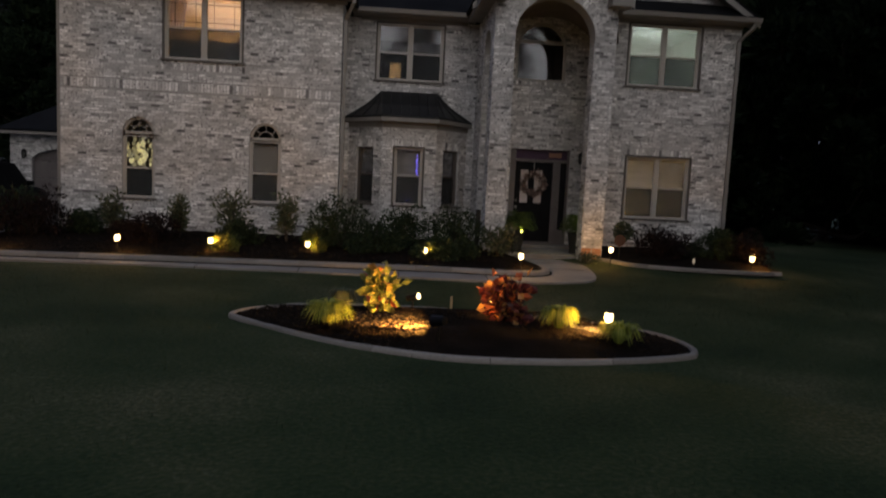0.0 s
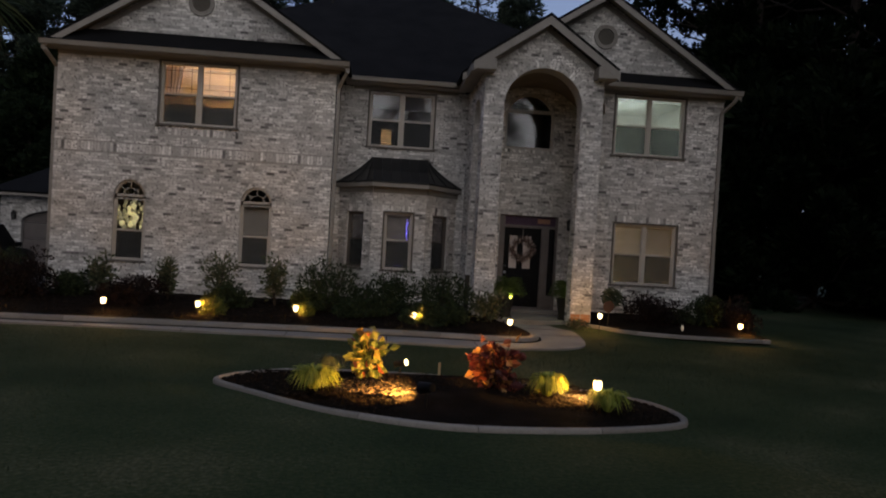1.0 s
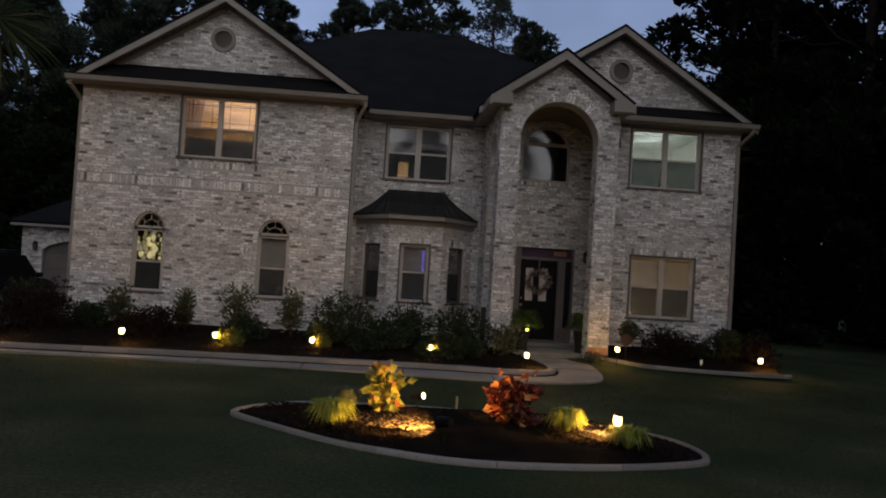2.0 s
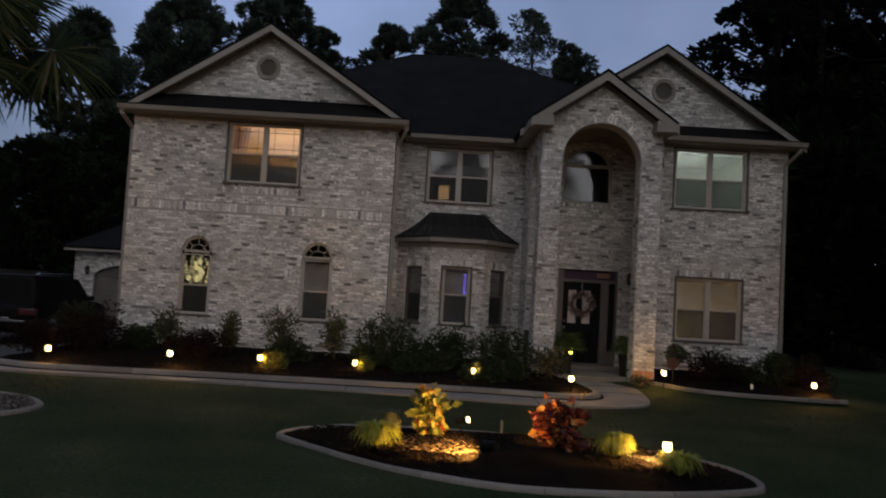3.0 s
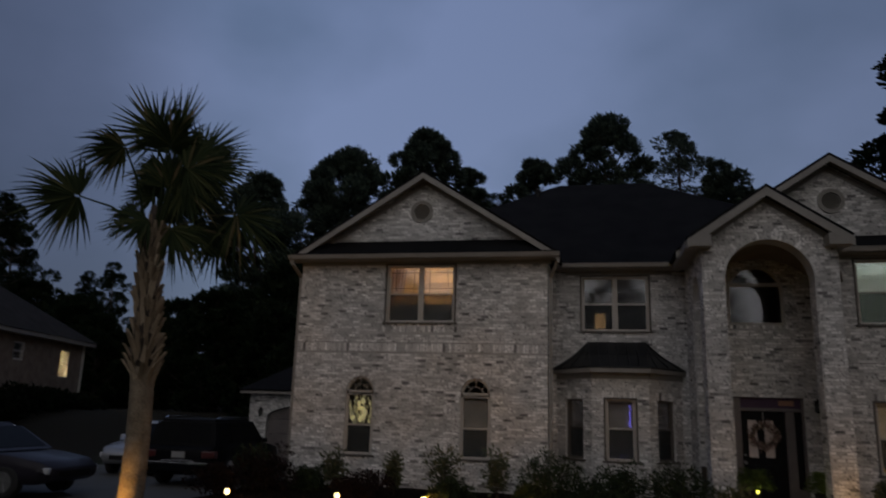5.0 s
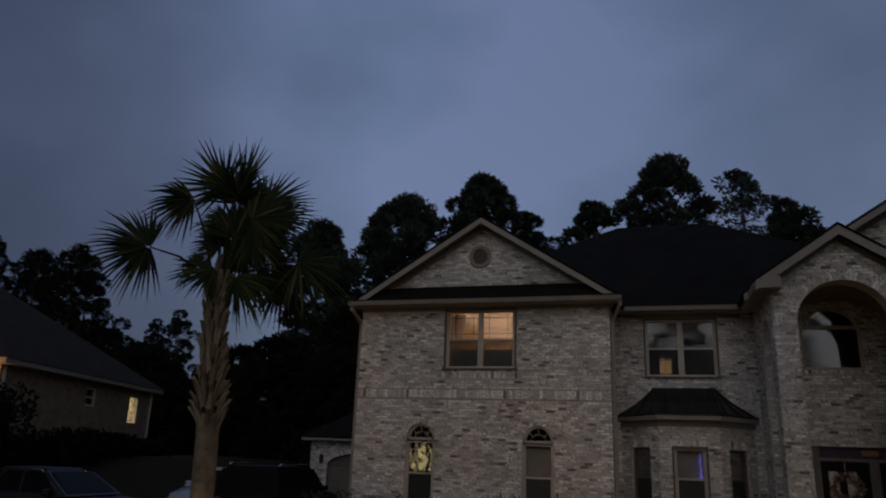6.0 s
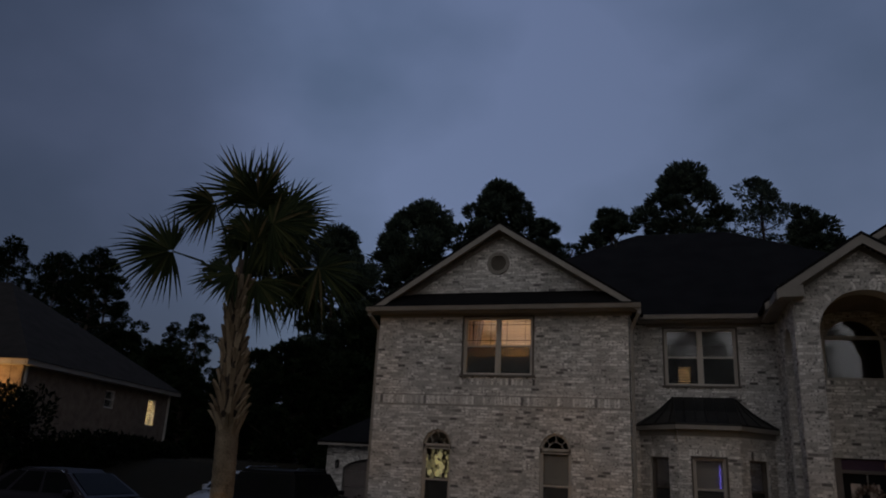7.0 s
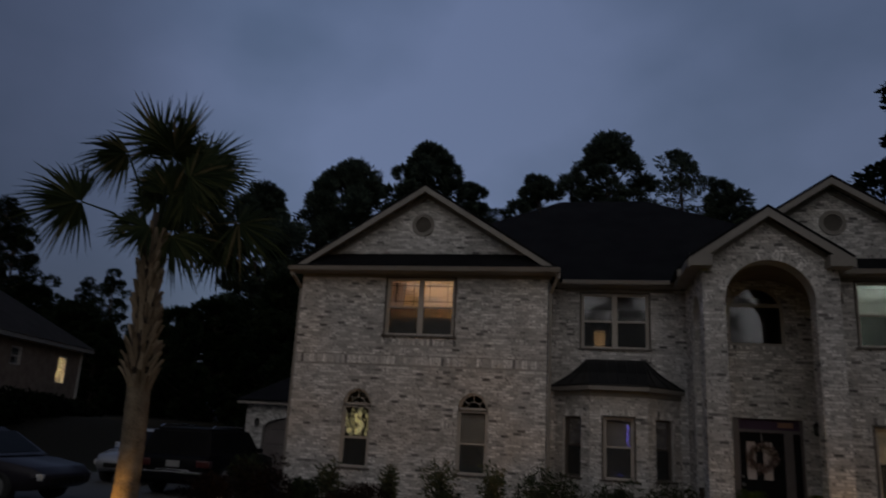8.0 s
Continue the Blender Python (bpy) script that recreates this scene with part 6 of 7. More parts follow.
part("ribbon", boxes((-0.012, 0.012, -0.004, 0.004, 0.23, 0.55)), TRIM, wreath)


def wall_lantern(at):
    root = thing("wall_lantern", at, "black metal wall lantern, unlit, on the brick wall", "lantern", "wall lanterns")
    part("bracket", boxes((-0.04, 0.04, -0.02, 0.0, -0.12, 0.12), (-0.012, 0.012, -0.12, -0.02, 0.10, 0.125), bevel=0.004), BLACK_METAL, root)
    part("cage", lathe(bmesh.new(), [(0.02, -0.17), (0.05, -0.15), (0.075, 0.04), (0.085, 0.045), (0.03, 0.12), (0.01, 0.15)], (0, -0.12, 0), 8), BLACK_METAL, root)
    part("glass", lathe(bmesh.new(), [(0.053, -0.13), (0.076, 0.03)], (0, -0.12, 0), 8), material("smoked_glass", [(0.06, 0.06, 0.06), (0.09, 0.09, 0.085)], 0.15), root)
    return root


wall_lantern((12.40, DOORWALL - 0.02, 2.42))

URN = material("dark_urn", [(0.006, 0.0055, 0.005), (0.012, 0.011, 0.010)], 0.7, 5.0, 40.0, 0.2)


def planter(at, tall, wide, seed):
    root = thing("planter", at, "tall dark urn planter holding an arching fern by the door", "planter", "porch planters")
    part("urn", lathe(bmesh.new(), [(0.13, 0.0), (0.14, 0.03), (0.12, 0.08), (0.17, tall * 0.8), (0.19, tall), (0.165, tall), (0.15, tall - 0.05)], sides=24), URN, root, smooth=True)
    rng = np.random.default_rng(seed)
    pts, ways = [], []
    for k in range(130):
        a, r, h = rng.uniform(0, 6.28), wide / 2 * rng.uniform(0.5, 1.05), rng.uniform(0.12, 0.46)
        d = np.array([math.cos(a), math.sin(a), 0])
        for s in np.linspace(0.15, 1, 11):
            p = d * r * s + [0, 0, tall + h * math.sin(s * 2.9)]
            sd = np.array([-d[1], d[0], 0])
            for q in (-1, 1):
                pts.append(p)
                ways.append(sd * q + d * 0.5 + [0, 0, -0.2])
    pts, ways = np.array(pts), np.array(ways)
    link_mesh("fern", leaf_mesh("fern", pts, ways, 0.07 * rng.uniform(0.6, 1.1, len(pts)), 0.022 * np.ones(len(pts)), rng), FERN, root, "arching green fern")
    return root


planter((10.62, -0.55, 0.12), 0.50, 1.0, 1)
planter((12.02, -0.55, 0.12), 0.50, 0.74, 2)
YELLOW_SPOT = (0.95, 0.92, 0.22)
for x, yy, z in ((10.66, -0.92, 0.62), (12.12, -0.84, 0.82)):
    pl = thing("planter_light", (x, yy, z), "tiny yellow solar light among the fern fronds", "solar light", "planter lights")
    part("lens", lathe(bmesh.new(), [(0.012, -0.03), (0.026, -0.02), (0.026, 0.02), (0.012, 0.03)], sides=12), glow("yellow_lens", (0.9, 0.85, 0.15), 3.0), pl, smooth=True)
    part("stake", tube(bmesh.new(), [(0, 0, -0.30), (0, 0, -0.02)], 0.006, 6), BLACK_METAL, pl)
    lamp("planter_glow", (x, yy - 0.06, z + 0.04), 1.6, YELLOW_SPOT, 0.02)
shrub((11.98, -1.75, 0.05), 0.55, 0.28, SHRUB_P, "low grey-green plant at the foot of the porch column", 420, 0.06, 71)
post = thing("garden_post", (9.55, -1.55, 0.12), "slim dark wooden post beside the porch column", "post")
part("shaft", boxes((-0.05, 0.05, -0.05, 0.05, 0, 0.95), bevel=0.012), URN, post)
part("cap", boxes((-0.06, 0.06, -0.06, 0.06, 0.95, 0.99), bevel=0.01), URN, post)
topiary = thing("topiary", (12.85, -1.35, 0.2), "small round topiary on a bare stem", "topiary")
part("stem", tube(bmesh.new(), [(0, 0, -0.05), (0.01, 0, 0.45)], 0.012, 6), BARK, topiary)
tr = np.random.default_rng(9)
p = unit(tr.normal(size=(460, 3))) * (tr.uniform(0.05, 1, 460)[:, None] ** 0.5) * 0.20
link_mesh("foliage", leaf_mesh("foliage", p + [0.06, 0, 0.55], p + tr.normal(size=p.shape) * 0.08, 0.085 * np.ones(460), 0.05 * np.ones(460), tr), SHRUB_P, topiary)
sign = thing("garden_sign", (12.72, -1.75, 0.2), "small round reddish sign on a stake in the bed", "sign")
part("disc", tube(bmesh.new(), [(0, 0, 0.38), (0, 0.01, 0.38)], 0.13, 20), material("faded_red_sign", [(0.026, 0.012, 0.009), (0.040, 0.018, 0.013)], 0.7), sign)
part("stake", tube(bmesh.new(), [(0, 0.015, -0.05), (0, 0.015, 0.5)], 0.008, 6), BLACK_METAL, sign)

# ---------------------------------------------------------------- rooms' lamps and what shows in the windows
LAMP_WARM = (1.0, 0.52, 0.17)
lamp("bedroom_lamp", (3.4, 1.9, 4.8), 110.0, LAMP_WARM, 0.12)
# added cool lamp without a known source: brightens the upper right window's blind
lamp("study_lamp", (14.0, 1.4, 5.0), 46.0, (0.74, 1.0, 0.98), 0.1)
lamp("sitting_room_lamp", (13.60, 0.85, 1.25), 22.0, (1.0, 0.74, 0.40), 0.1)
PEND = glow("amber_glass_shade", (0.90, 0.80, 0.42), 0.40)
curtain = bmesh.new()
cv = [(curtain.verts.new((2.37 + 0.0095 * k, 0.172 + 0.010 * math.sin(k * 0.9), 4.72)), curtain.verts.new((2.37 + 0.0125 * k, 0.172 + 0.010 * math.sin(k * 0.9), 5.57))) for k in range(34)]
for p, q in zip(cv, cv[1:]):
    curtain.faces.new((p[0], q[0], q[1], p[1]))
drape = tagged(part("curtain", curtain, piece_material("rose_curtain", [(0.0, (0.58, 0.48, 0.43)), (1.0, (0.64, 0.54, 0.48))], 0.9, 3.0, bump=0.05, translucent=0.55), smooth=True), "pale rose curtain drawn to one side of the lit window", "curtain")
pendant = thing("chandelier", (1.55, 0.75, 2.0), "cluster chandelier of glowing amber glass petals", "chandelier")
part("stem", tube(bmesh.new(), [(0, 0, 0.1), (0, 0, 1.0)], 0.01, 6), BLACK_METAL, pendant)
PEND_DIM = glow("amber_glass_shade_dim", (0.62, 0.58, 0.36), 0.14)
gr = random.Random(5)
for k in range(34):
    a, f, r = k * 2.4, math.sqrt((k + 0.5) / 34), gr.uniform(0.045, 0.095)
    at = (0.40 * f * math.cos(a), gr.uniform(-0.1, 0.1), 0.02 + 0.36 * f * math.sin(a))
    tilted = lathe(bmesh.new(), [(0.004, r * 1.2), (r * 0.8, r * 0.35), (r * 0.6, -r * 0.5), (0.004, -r * 0.9)], at, 10)
    part("glass_petal", tilted, PEND if k % 5 < 2 else PEND_DIM, pendant, "amber glass petal")
# added glowing box on a block, in place of a far lit window with blinds
glow_box = thing("louvred_lantern", (7.60, 2.35, 4.30), "glowing striped panel standing in for a far lit window with blinds", "lantern")
part("shade", boxes((-0.14, 0.14, 0.0, 0.02, 0.0, 0.42)), glow("far_window_glow", (1.0, 0.60, 0.26), 1.5), glow_box)
for k in range(6):
    part("blind_stripe", boxes((-0.15, 0.15, -0.02, -0.012, 0.02 + k * 0.07, 0.05 + k * 0.07)), BARK, glow_box)
part("base", boxes((-0.16, 0.16, -0.03, 0.04, -0.35, 0.0), bevel=0.01), BARK, glow_box)
VIOLET = glow("violet_led", (0.20, 0.16, 1.0), 3.5)
leds = thing("led_string", (8.24, 0.78, 0), "string of violet-blue fairy lights behind the bay window", "fairy lights")
for k in range(9):
    part("led", boxes((-0.008 + 0.012 * math.sin(k * 2), 0.008 + 0.012 * math.sin(k * 2), -0.004, 0.004, 1.74 + k * 0.066, 1.763 + k * 0.066)), VIOLET, leds)
for dx in (-0.22, -0.19, -0.15):
    part("led", boxes((dx - 0.006, dx + 0.006, -0.004, 0.004, 1.10 + abs(dx) * 0.2, 1.12 + abs(dx) * 0.2)), VIOLET, leds)
for x in (13.42, 13.56):
    candle = thing("candle", (x, 0.12, 1.05), "small lit candle lamp on the window ledge", "candle", "window candles")
    part("wax", lathe(bmesh.new(), [(0.02, 0.0), (0.02, 0.05)], sides=10), BLIND, candle)
    part("flame", lathe(bmesh.new(), [(0.003, 0.05), (0.012, 0.065), (0.003, 0.09)], sides=8), glow("candle_flame", (1.0, 0.55, 0.15), 5.0), candle)

# ---------------------------------------------------------------- garage wing
GY = 7.0
GW = front(GY)
gd = (-3.95, -1.1, 0.0, 1.65, 0.42)
brick_wall("wall", [(-4.62, -0.05), (-0.02, -0.05), (-0.02, 2.5), (-4.62, 2.5)], [arch_loop(*gd)], GW, voussoirs(gd[0], gd[1], gd[3], gd[4], 0.2), [arch_loop(gd[0] - 0.18, gd[1] + 0.18, gd[3], gd[3], gd[4] + 0.2)], label="brick garage wall")
brick_wall("wall", rect_loop(-12.0, -7.26, -0.05, 2.5), [], facing_left(-4.62))
gdoor = thing("garage_door")
gdoor.parent = house
for k in range(4):
    part("door_panel", boxes((gd[0], gd[1], GY + 0.14, GY + 0.18, 0.03 + 0.53 * k, 0.55 + 0.53 * k), bevel=0.012), SURROUND, gdoor)
part("fascia", boxes((-4.84, 0.0, GY - 0.38, GY - 0.35, 2.46, 2.60), (-4.84, 0.0, GY - 0.35, GY, 2.46, 2.475), bevel=0.004), TRIM, house)
roof_plane("garage_roof", [(-4.86, GY - 0.42, 2.6), (0.0, GY - 0.42, 2.6), (0.0, 9.6, 4.3), (-2.6, 9.6, 4.3)])
roof_plane("garage_roof", [(-4.86, GY - 0.42, 2.6), (-2.6, 9.6, 4.3), (-5.0, 12.4, 2.6)])
roof_plane("garage_roof", [(0.0, 9.6, 4.3), (-2.6, 9.6, 4.3), (-5.0, 12.4, 2.6), (0.0, 12.4, 2.6)])
wall_lantern((-4.15, GY - 0.01, 1.85))

# ---------------------------------------------------------------- neighbouring house
N_BRICK = material("brown_brick_distance", [(0.10, 0.075, 0.055), (0.17, 0.13, 0.10), (0.22, 0.18, 0.14)], 0.9, 3.0, 26.0, 0.5)
nb = thing("neighbour_house", (-13.3, 1.44, 1.55), "single-storey brick house next door with hipped roof and lit window", "house", turn=math.degrees(math.atan2(10.96, -2.55)))
# local u runs along the side wall, local v away from the viewer's drive
NL, NE = 11.25, 3.05
side_holes = [rect_loop(9.1, 9.9, 1.45, 2.6), rect_loop(5.4, 6.15, 1.95, 2.65)]
part("wall", slab([rect_loop(0, NL, -0.6, NE)] + side_holes, 0.25, Matrix.Identity(4)), N_BRICK, nb, "brown brick side wall")
for row in ((0, 0.25, 0.25, 11.0), (NL - 0.25, NL, 0.25, 11.0), (0, NL, 11.0, 11.25)):
    part("wall", boxes((*row, -0.6, NE)), N_BRICK, nb)
for (a, b, z0, z1), lit in (((9.1, 9.9, 1.45, 2.6), True), ((5.4, 6.15, 1.95, 2.65), False)):
    w = thing("window")
    w.parent = nb
    part("window_frame", boxes((a, a + 0.05, 0.02, 0.12, z0, z1), (b - 0.05, b, 0.02, 0.12, z0, z1), (a, b, 0.02, 0.12, z1 - 0.05, z1), (a, b, 0.02, 0.12, z0, z0 + 0.05), (a, b, 0.04, 0.1, (z0 + z1) / 2 - 0.025, (z0 + z1) / 2 + 0.025)), BLIND, w)
    gp = part("pane", boxes((a, b, 0.09, 0.095, z0, z1)), GLASS, w)
    gp.visible_shadow = False
    bm = bmesh.new()
    for k in range(int((z1 - z0) / 0.05)):
        bar(bm, (a, 0.17, z0 + 0.03 + k * 0.05), (b, 0.17, z0 + 0.03 + k * 0.05), 0.003, 0.05, (0, 0.7, 0.7))
    part("blind", bm, BLIND, w)
    room_mat = PLASTER if lit else UNLIT_PLASTER
    part("room", boxes((a - 0.5, b + 0.5, 1.8, 1.85, z0 - 0.6, z1 + 0.2), (a - 0.55, a - 0.5, 0.26, 1.85, z0 - 0.6, z1 + 0.2), (b + 0.5, b + 0.55, 0.26, 1.85, z0 - 0.6, z1 + 0.2), (a - 0.5, b + 0.5, 0.26, 1.8, z1 + 0.2, z1 + 0.25), (a - 0.5, b + 0.5, 0.26, 1.8, z0 - 0.65, z0 - 0.6)), room_mat, w)
part("eave", boxes((-0.35, NL + 0.35, -0.35, -0.32, NE - 0.12, NE + 0.06), (-0.35, -0.32, -0.35, 11.6, NE - 0.12, NE + 0.06), (-0.35, NL + 0.35, -0.35, 0.0, NE - 0.13, NE - 0.11), (-0.35, 0.0, 0.0, 11.6, NE - 0.13, NE - 0.11)), material("pale_eave_paint", [(0.22, 0.21, 0.20), (0.28, 0.27, 0.25)], 0.6), nb)
for u in (0.1, NL - 0.2):
    part("downspout", boxes((u, u + 0.08, -0.08, 0.0, -0.5, NE - 0.1), bevel=0.01), BLIND, nb)
bm = bmesh.new()
vs = [bm.verts.new(c) for c in ((-0.4, -0.4, NE + 0.05), (NL + 0.4, -0.4, NE + 0.05), (NL + 0.4, 11.6, NE + 0.05), (-0.4, 11.6, NE + 0.05), (5.6, 5.2, NE + 3.95), (5.6, 7.2, NE + 3.95))]
for f in ((0, 1, 4), (1, 2, 5, 4), (2, 3, 5), (3, 0, 4, 5), (3, 2, 1, 0)):
    bm.faces.new([vs[i] for i in f])
part("roof", bm, material("weathered_brown_shingle", [(0.022, 0.020, 0.019), (0.036, 0.033, 0.031)], 1.0, 2.0, 50.0, 0.4, specular=0.05), nb)
NB = pose(-13.3, 1.44, 1.55, 0, 0, math.degrees(math.atan2(10.96, -2.55)))
lamp("neighbour_room_lamp", NB @ Vector((9.5, 1.0, 2.2)), 250.0, (1.0, 0.78, 0.42), 0.1)
lamp("neighbour_porch_lamp", NB @ Vector((-1.2, 1.8, 1.9)), 620.0, LAMP_WARM, 0.1, 120, NB @ Vector((0.0, 1.4, 2.6)))
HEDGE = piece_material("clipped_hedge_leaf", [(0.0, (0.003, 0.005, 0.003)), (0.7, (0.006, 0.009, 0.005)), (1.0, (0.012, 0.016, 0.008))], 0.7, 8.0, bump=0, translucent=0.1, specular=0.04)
pl = thing("porch_lamp", tuple(NB @ Vector((-0.06, 2.0, 2.2))), "warm porch lamp on the neighbouring house front", "lamp")
part("globe", lathe(bmesh.new(), [(0.03, -0.1), (0.08, -0.05), (0.08, 0.08), (0.03, 0.12)], sides=12), LENS, pl)
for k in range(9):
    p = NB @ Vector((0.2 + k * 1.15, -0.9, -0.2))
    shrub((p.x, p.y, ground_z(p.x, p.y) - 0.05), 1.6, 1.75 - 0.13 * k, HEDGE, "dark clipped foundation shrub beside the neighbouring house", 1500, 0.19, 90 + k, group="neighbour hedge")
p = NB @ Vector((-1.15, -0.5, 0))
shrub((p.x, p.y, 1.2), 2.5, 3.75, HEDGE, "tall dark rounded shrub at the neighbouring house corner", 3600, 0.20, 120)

# ---------------------------------------------------------------- cars
TYRE = material("tyre_rubber", [(0.010, 0.010, 0.010), (0.02, 0.02, 0.02)], 0.9, 10.0, 60.0, 0.2)
ALLOY = material("alloy_wheel", [(0.30, 0.30, 0.31), (0.38, 0.38, 0.39)], 0.35, metal=0.9)
CAR_GLASS = material("tinted_car_glass", [(0.003, 0.0035, 0.004), (0.005, 0.0055, 0.006)], 0.4, 1.0, 4.0, 0.0, specular=0.04)
TAIL = material("red_tail_lens", [(0.045, 0.004, 0.004), (0.06, 0.005, 0.005)], 0.3, 8.0, 40.0, 0.0, specular=0.8)
CHROME = material("chrome", [(0.55, 0.55, 0.56), (0.65, 0.65, 0.66)], 0.12, metal=1.0, bump=0.0)
CLEARLENS = material("headlamp_lens", [(0.35, 0.36, 0.38), (0.5, 0.5, 0.52)], 0.1, 8.0, 30.0, 0.0, specular=0.8)
PLATE = material("plate_white", [(0.20, 0.20, 0.20), (0.26, 0.26, 0.25)], 0.5)


def car(at, turn, paint, label, suv=False):
    """A car with its nose along +x: lofted body, glass, wheels, lamps and bumpers."""
    root = thing("suv" if suv else "sedan", at, label, "car", "cars on the driveway", turn=turn)
    L, W, H = (4.75, 1.88, 1.62) if suv else (4.75, 1.84, 1.45)
    belt = 0.99 if suv else 0.92
    nose, tail = L / 2, -L / 2
    # (x, half width, sill, shoulder height)
    body = [(tail, 0.86, 0.42, belt - 0.10), (tail + 0.12, 0.97, 0.30, belt), (tail + 0.9, 1.0, 0.24, belt + 0.02), (0.0, 1.0, 0.24, belt), (nose - 1.5, 1.0, 0.24, belt - 0.02), (nose - 0.9, 0.99, 0.26, belt - 0.07), (nose - 0.25, 0.93, 0.30, belt - 0.17), (nose, 0.80, 0.40, belt - 0.30)]
    bm = bmesh.new()
    rings = []
    for x, k, s, h in body:
        w = W / 2 * k
        rings.append([bm.verts.new((x, sy * yy, zz)) for sy, yy, zz in ((-1, w * 0.92, s), (-1, w, s + 0.18), (-1, w, h - 0.16), (-1, w * 0.95, h), (1, w * 0.95, h), (1, w, h - 0.16), (1, w, s + 0.18), (1, w * 0.92, s))])
    for a, b in zip(rings, rings[1:]):
        for j in range(8):
            bm.faces.new((a[j], a[(j + 1) % 8], b[(j + 1) % 8], b[j]))
    bm.faces.new(rings[0])
    bm.faces.new(rings[-1])
    bmesh.ops.bevel(bm, geom=list(bm.edges), offset=0.02, segments=1, affect="EDGES")
    part("body", bm, paint, root, smooth=True)
    cab = [(tail + 0.10, tail + 0.32), (nose - 1.45, nose - 2.15)] if suv else [(tail + 0.55, tail + 1.35), (nose - 1.25, nose - 2.05)]
    wb, wt = W / 2 * 0.95, W / 2 * (0.80 if suv else 0.70)
    (x0, x1), (x3, x2) = cab
    z0, z1 = belt - 0.01, H
    base = [Vector((x0, -wb, z0)), Vector((x3, -wb, z0)), Vector((x3, wb, z0)), Vector((x0, wb, z0))]
    top = [Vector((x1, -wt, z1)), Vector((x2, -wt, z1)), Vector((x2, wt, z1)), Vector((x1, wt, z1))]
    bm = bmesh.new()
    b_, t_ = [bm.verts.new(v) for v in base], [bm.verts.new(v) for v in top]
    for j in range(4):
        bm.faces.new((b_[j], b_[(j + 1) % 4], t_[(j + 1) % 4], t_[j]))
    bm.faces.new(t_)
    bm.faces.new(b_)
    bmesh.ops.bevel(bm, geom=[e for e in bm.edges if all(v in t_ for v in e.verts)] , offset=0.07 if suv else 0.11, segments=4, affect="EDGES")
    part("cabin", bm, paint, root, smooth=False)

    def glass(name, a, b, c, d, f0, f1, g0=0.10, g1=0.86):
        """A pane inset in the quad a b (below) c d (above), between f0 and f1 of its width."""
        q = []
        for f, g in ((f0, g0), (f1, g0), (f1, g1), (f0, g1)):
            lo, hi = a.lerp(b, f), d.lerp(c, f)
            q.append(lo.lerp(hi, g))
        n = (q[1] - q[0]).cross(q[3] - q[0]).normalized()
        mid = (q[0] + q[2]) / 2
        n = n if n.dot(mid - Vector((0, 0, 1.0))) > 0 else -n
        bm = bmesh.new()
        o, i = [bm.verts.new(v + n * 0.008) for v in q], [bm.verts.new(v - n * 0.01) for v in q]
        bm.faces.new(o)
        bm.faces.new(i)
        for j in range(4):
            bm.faces.new((o[j], o[(j + 1) % 4], i[(j + 1) % 4], i[j]))
        part(name, bm, CAR_GLASS, root)

    for j, side in ((0, "near"), (2, "far")):
        a, b, c, d = base[j], base[(j + 1) % 4], top[(j + 1) % 4], top[j]
        spans = ((0.06, 0.28), (0.31, 0.58), (0.61, 0.93)) if suv else ((0.10, 0.26), (0.30, 0.58), (0.61, 0.92))
        for f0, f1 in spans:
            f0, f1 = (f0, f1) if j == 0 else (1 - f1, 1 - f0)
            glass("side_window", a, b, c, d, f0, f1)
        if not suv:
            bm = bmesh.new()
            tube(bm, [a.lerp(b, 0.03).lerp(d.lerp(c, 0.03), 0.3), d.lerp(c, 0.15) - Vector((0, 0, 0.03)), d.lerp(c, 0.9) - Vector((0, 0, 0.03)), a.lerp(b, 0.97).lerp(d.lerp(c, 0.97), 0.1)], 0.012, 6)
            part("window_trim", bm, CHROME, root)
    glass("windscreen", base[1], base[2], top[2], top[1], 0.06, 0.94)
    glass("rear_window", base[3], base[0], top[0], top[3], 0.08, 0.92)
    r = 0.38 if suv else 0.33
    for x in (tail + 0.98, nose - 0.92):
        for s in (-1, 1):
            wheel = part("wheel", tube(bmesh.new(), [(x, s * (W / 2 - 0.24), r), (x, s * (W / 2 - 0.21), r), (x, s * (W / 2 - 0.03), r), (x, s * (W / 2 + 0.005), r)], [r - 0.05, r, r, r - 0.05], 24), TYRE, root)
            part("rim", lathe_x(x, s * (W / 2 + 0.008), r, r * 0.64, s), ALLOY, wheel)
    for s in (-1, 1):
        part("tail_light", boxes((tail - 0.02, tail + 0.16, min(s * 0.58, s * 0.93) * W / 2 / 0.92, max(s * 0.58, s * 0.93) * W / 2 / 0.92, belt - 0.28, belt - 0.12), bevel=0.02), TAIL, root)
        part("headlight", boxes((nose - 0.24, nose - 0.02, min(s * 0.48, s * 0.86) * W / 2, max(s * 0.48, s * 0.86) * W / 2, belt - 0.42, belt - 0.29), bevel=0.02), CLEARLENS, root)
        part("mirror", boxes((nose - 1.75, nose - 1.6, min(s * 0.96, s * 1.12) * W / 2, max(s * 0.96, s * 1.12) * W / 2, belt, belt + 0.13), bevel=0.03), paint, root)
    part("rear_bumper", boxes((tail - 0.07, tail + 0.1, -W / 2 * 0.92, W / 2 * 0.92, 0.38, 0.60), bevel=0.03), paint, root)
    part("bumper_trim", boxes((tail - 0.085, tail - 0.06, -W / 2 * 0.85, W / 2 * 0.85, 0.55, 0.60), bevel=0.005), CHROME, root)
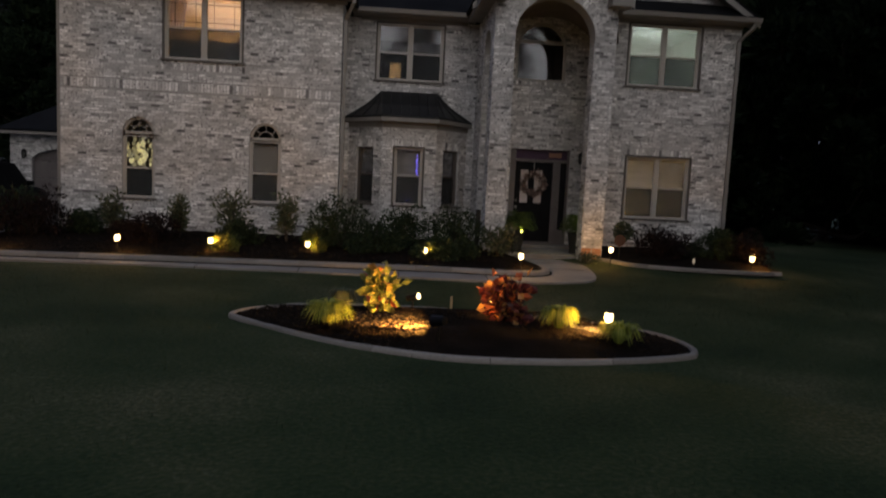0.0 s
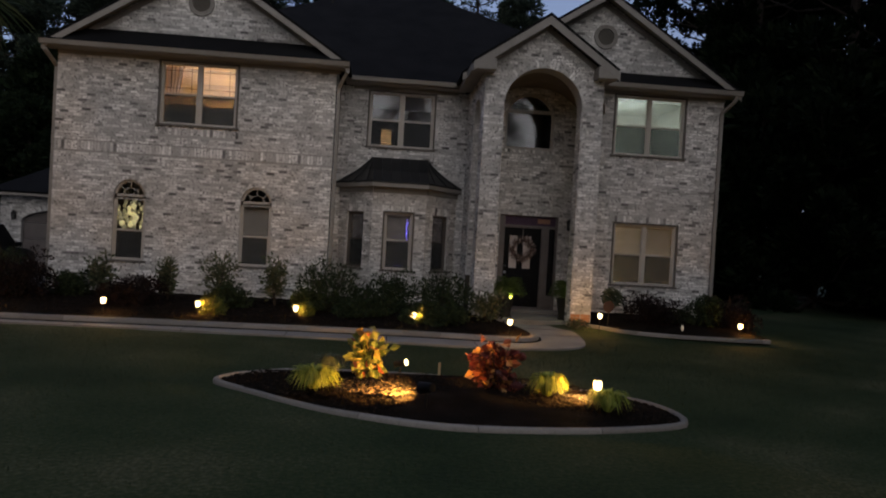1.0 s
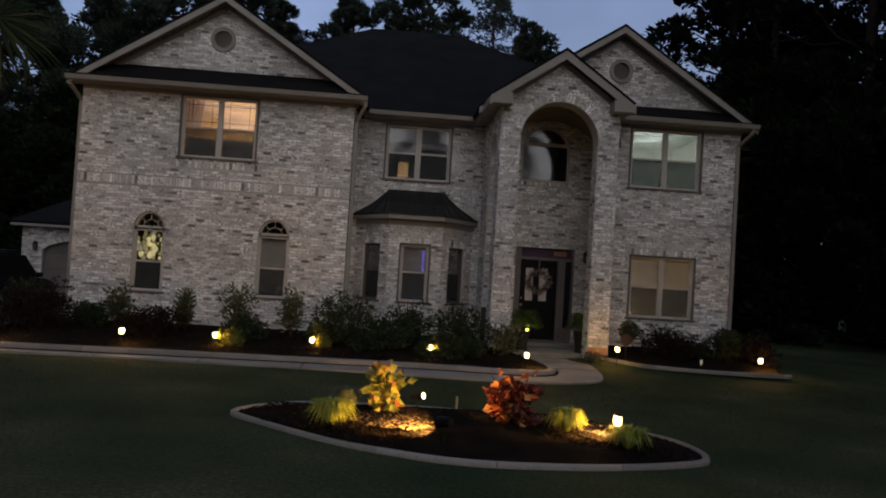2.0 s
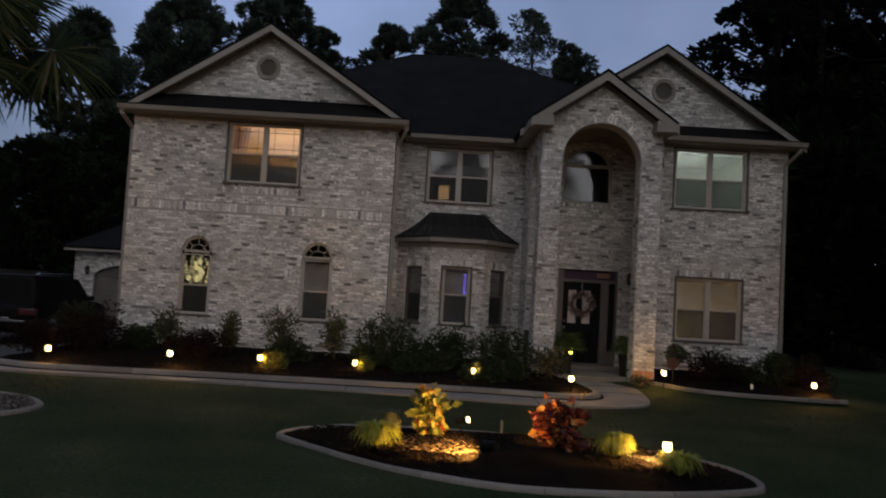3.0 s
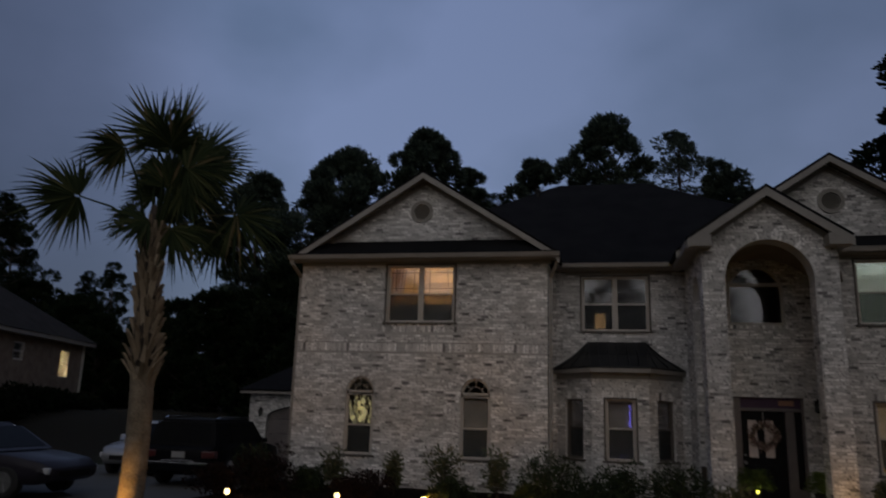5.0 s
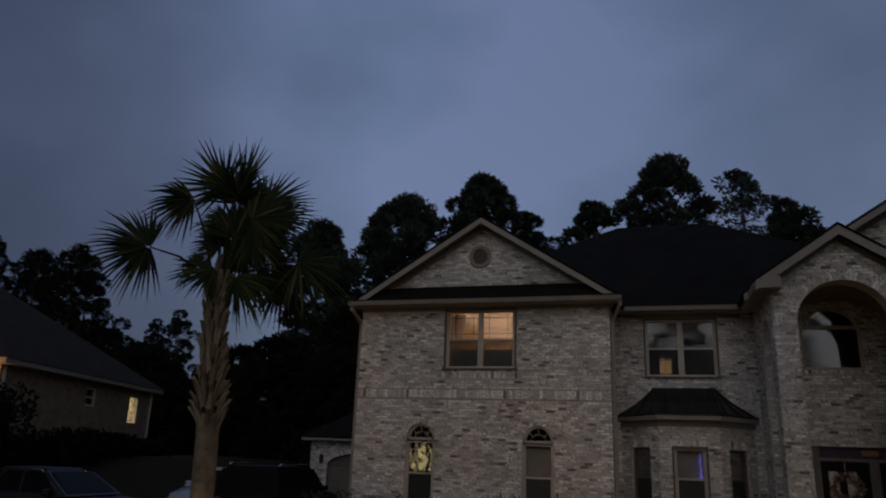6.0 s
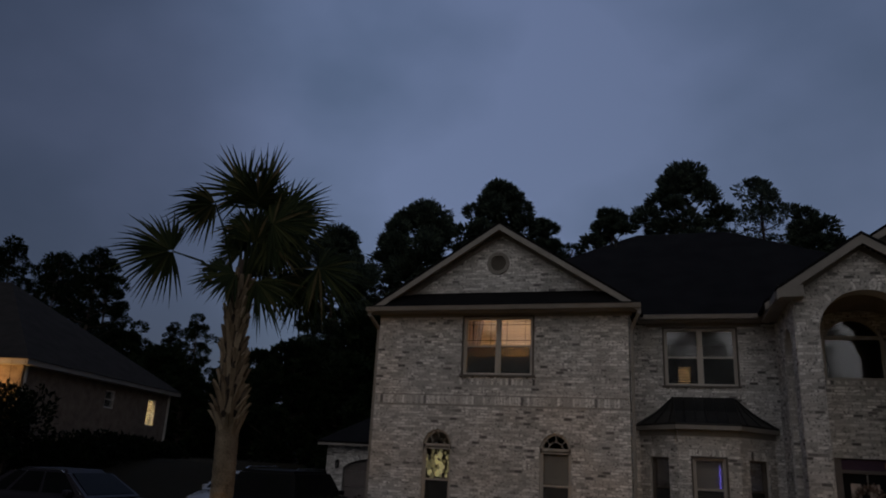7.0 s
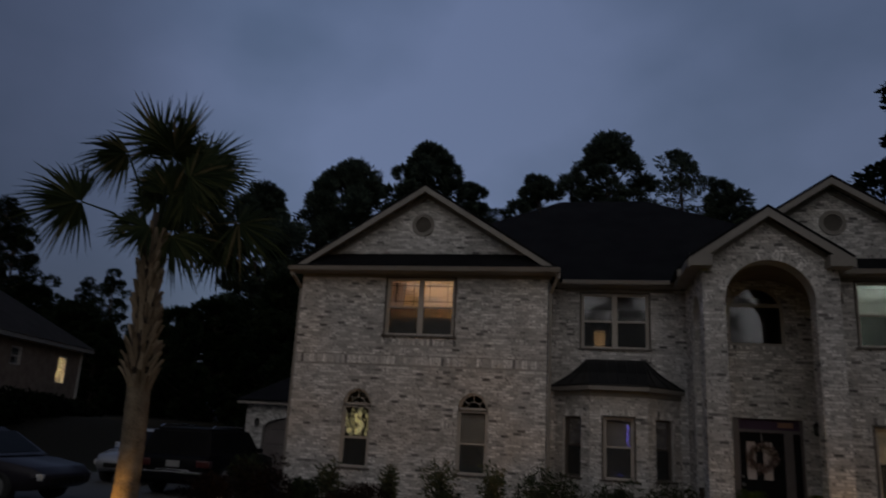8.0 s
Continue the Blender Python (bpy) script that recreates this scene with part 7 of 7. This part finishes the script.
    part("liftgate_trim", boxes((tail - 0.03, tail + 0.03, -0.42, 0.42, belt - 0.38, belt - 0.34), bevel=0.005), CHROME, root)
    part("grille", boxes((nose - 0.10, nose + 0.01, -0.52, 0.52, 0.42, belt - 0.36), bevel=0.02), BLACK_METAL, root)
    part("number_plate", boxes((tail - 0.03, tail + 0.02, -0.17, 0.17, belt - 0.29, belt - 0.14), bevel=0.004), PLATE, root, "plain pale plate")
    if suv:
        for s in (-1, 1):
            part("roof_rail", tube(bmesh.new(), [(x1 + 0.15, s * wt * 0.92, H + 0.01), (x1 + 0.3, s * wt * 0.92, H + 0.06), (x2 - 0.3, s * wt * 0.92, H + 0.06), (x2 - 0.1, s * wt * 0.92, H + 0.01)], 0.018, 8), CHROME, root)
        part("side_step", boxes((tail + 1.45, nose - 1.4, -W / 2 - 0.06, -W / 2 + 0.04, 0.30, 0.36), bevel=0.01), CHROME, root)
    return root


def lathe_x(x, y, z, r, s):
    """A wheel rim with five spokes, facing sideways."""
    bm = tube(bmesh.new(), [(x, y - s * 0.03, z), (x, y, z)], [r, r * 0.97], 20)
    for k in range(5):
        a = 2 * math.pi * k / 5
        bar(bm, (x, y + s * 0.008, z), (x + r * 0.9 * math.cos(a), y + s * 0.008, z + r * 0.9 * math.sin(a)), 0.06, 0.02, (0, 1, 0))
    return bm


BLACK_CAR = material("black_car_paint", [(0.003, 0.003, 0.0035), (0.005, 0.005, 0.006)], 0.4, 1.0, 4.0, 0.0, specular=0.06)
SILVER_CAR = material("silver_car_paint", [(0.26, 0.265, 0.28), (0.30, 0.305, 0.32)], 0.25, 1.0, 4.0, 0.0, metal=0.3)
DARK_CAR = material("dark_grey_car_paint", [(0.014, 0.012, 0.018), (0.020, 0.018, 0.024)], 0.35, 1.0, 4.0, 0.0, specular=0.15)
car((-2.75, 1.65, 0.03), 94, BLACK_CAR, "black sport utility vehicle parked beside the house", True)
car((-5.6, 3.4, 0.03), -80, SILVER_CAR, "silver sedan parked nose out on the driveway")
car((-5.65, -3.55, 0.05), 2, DARK_CAR, "dark sedan with chrome window trim on the driveway")
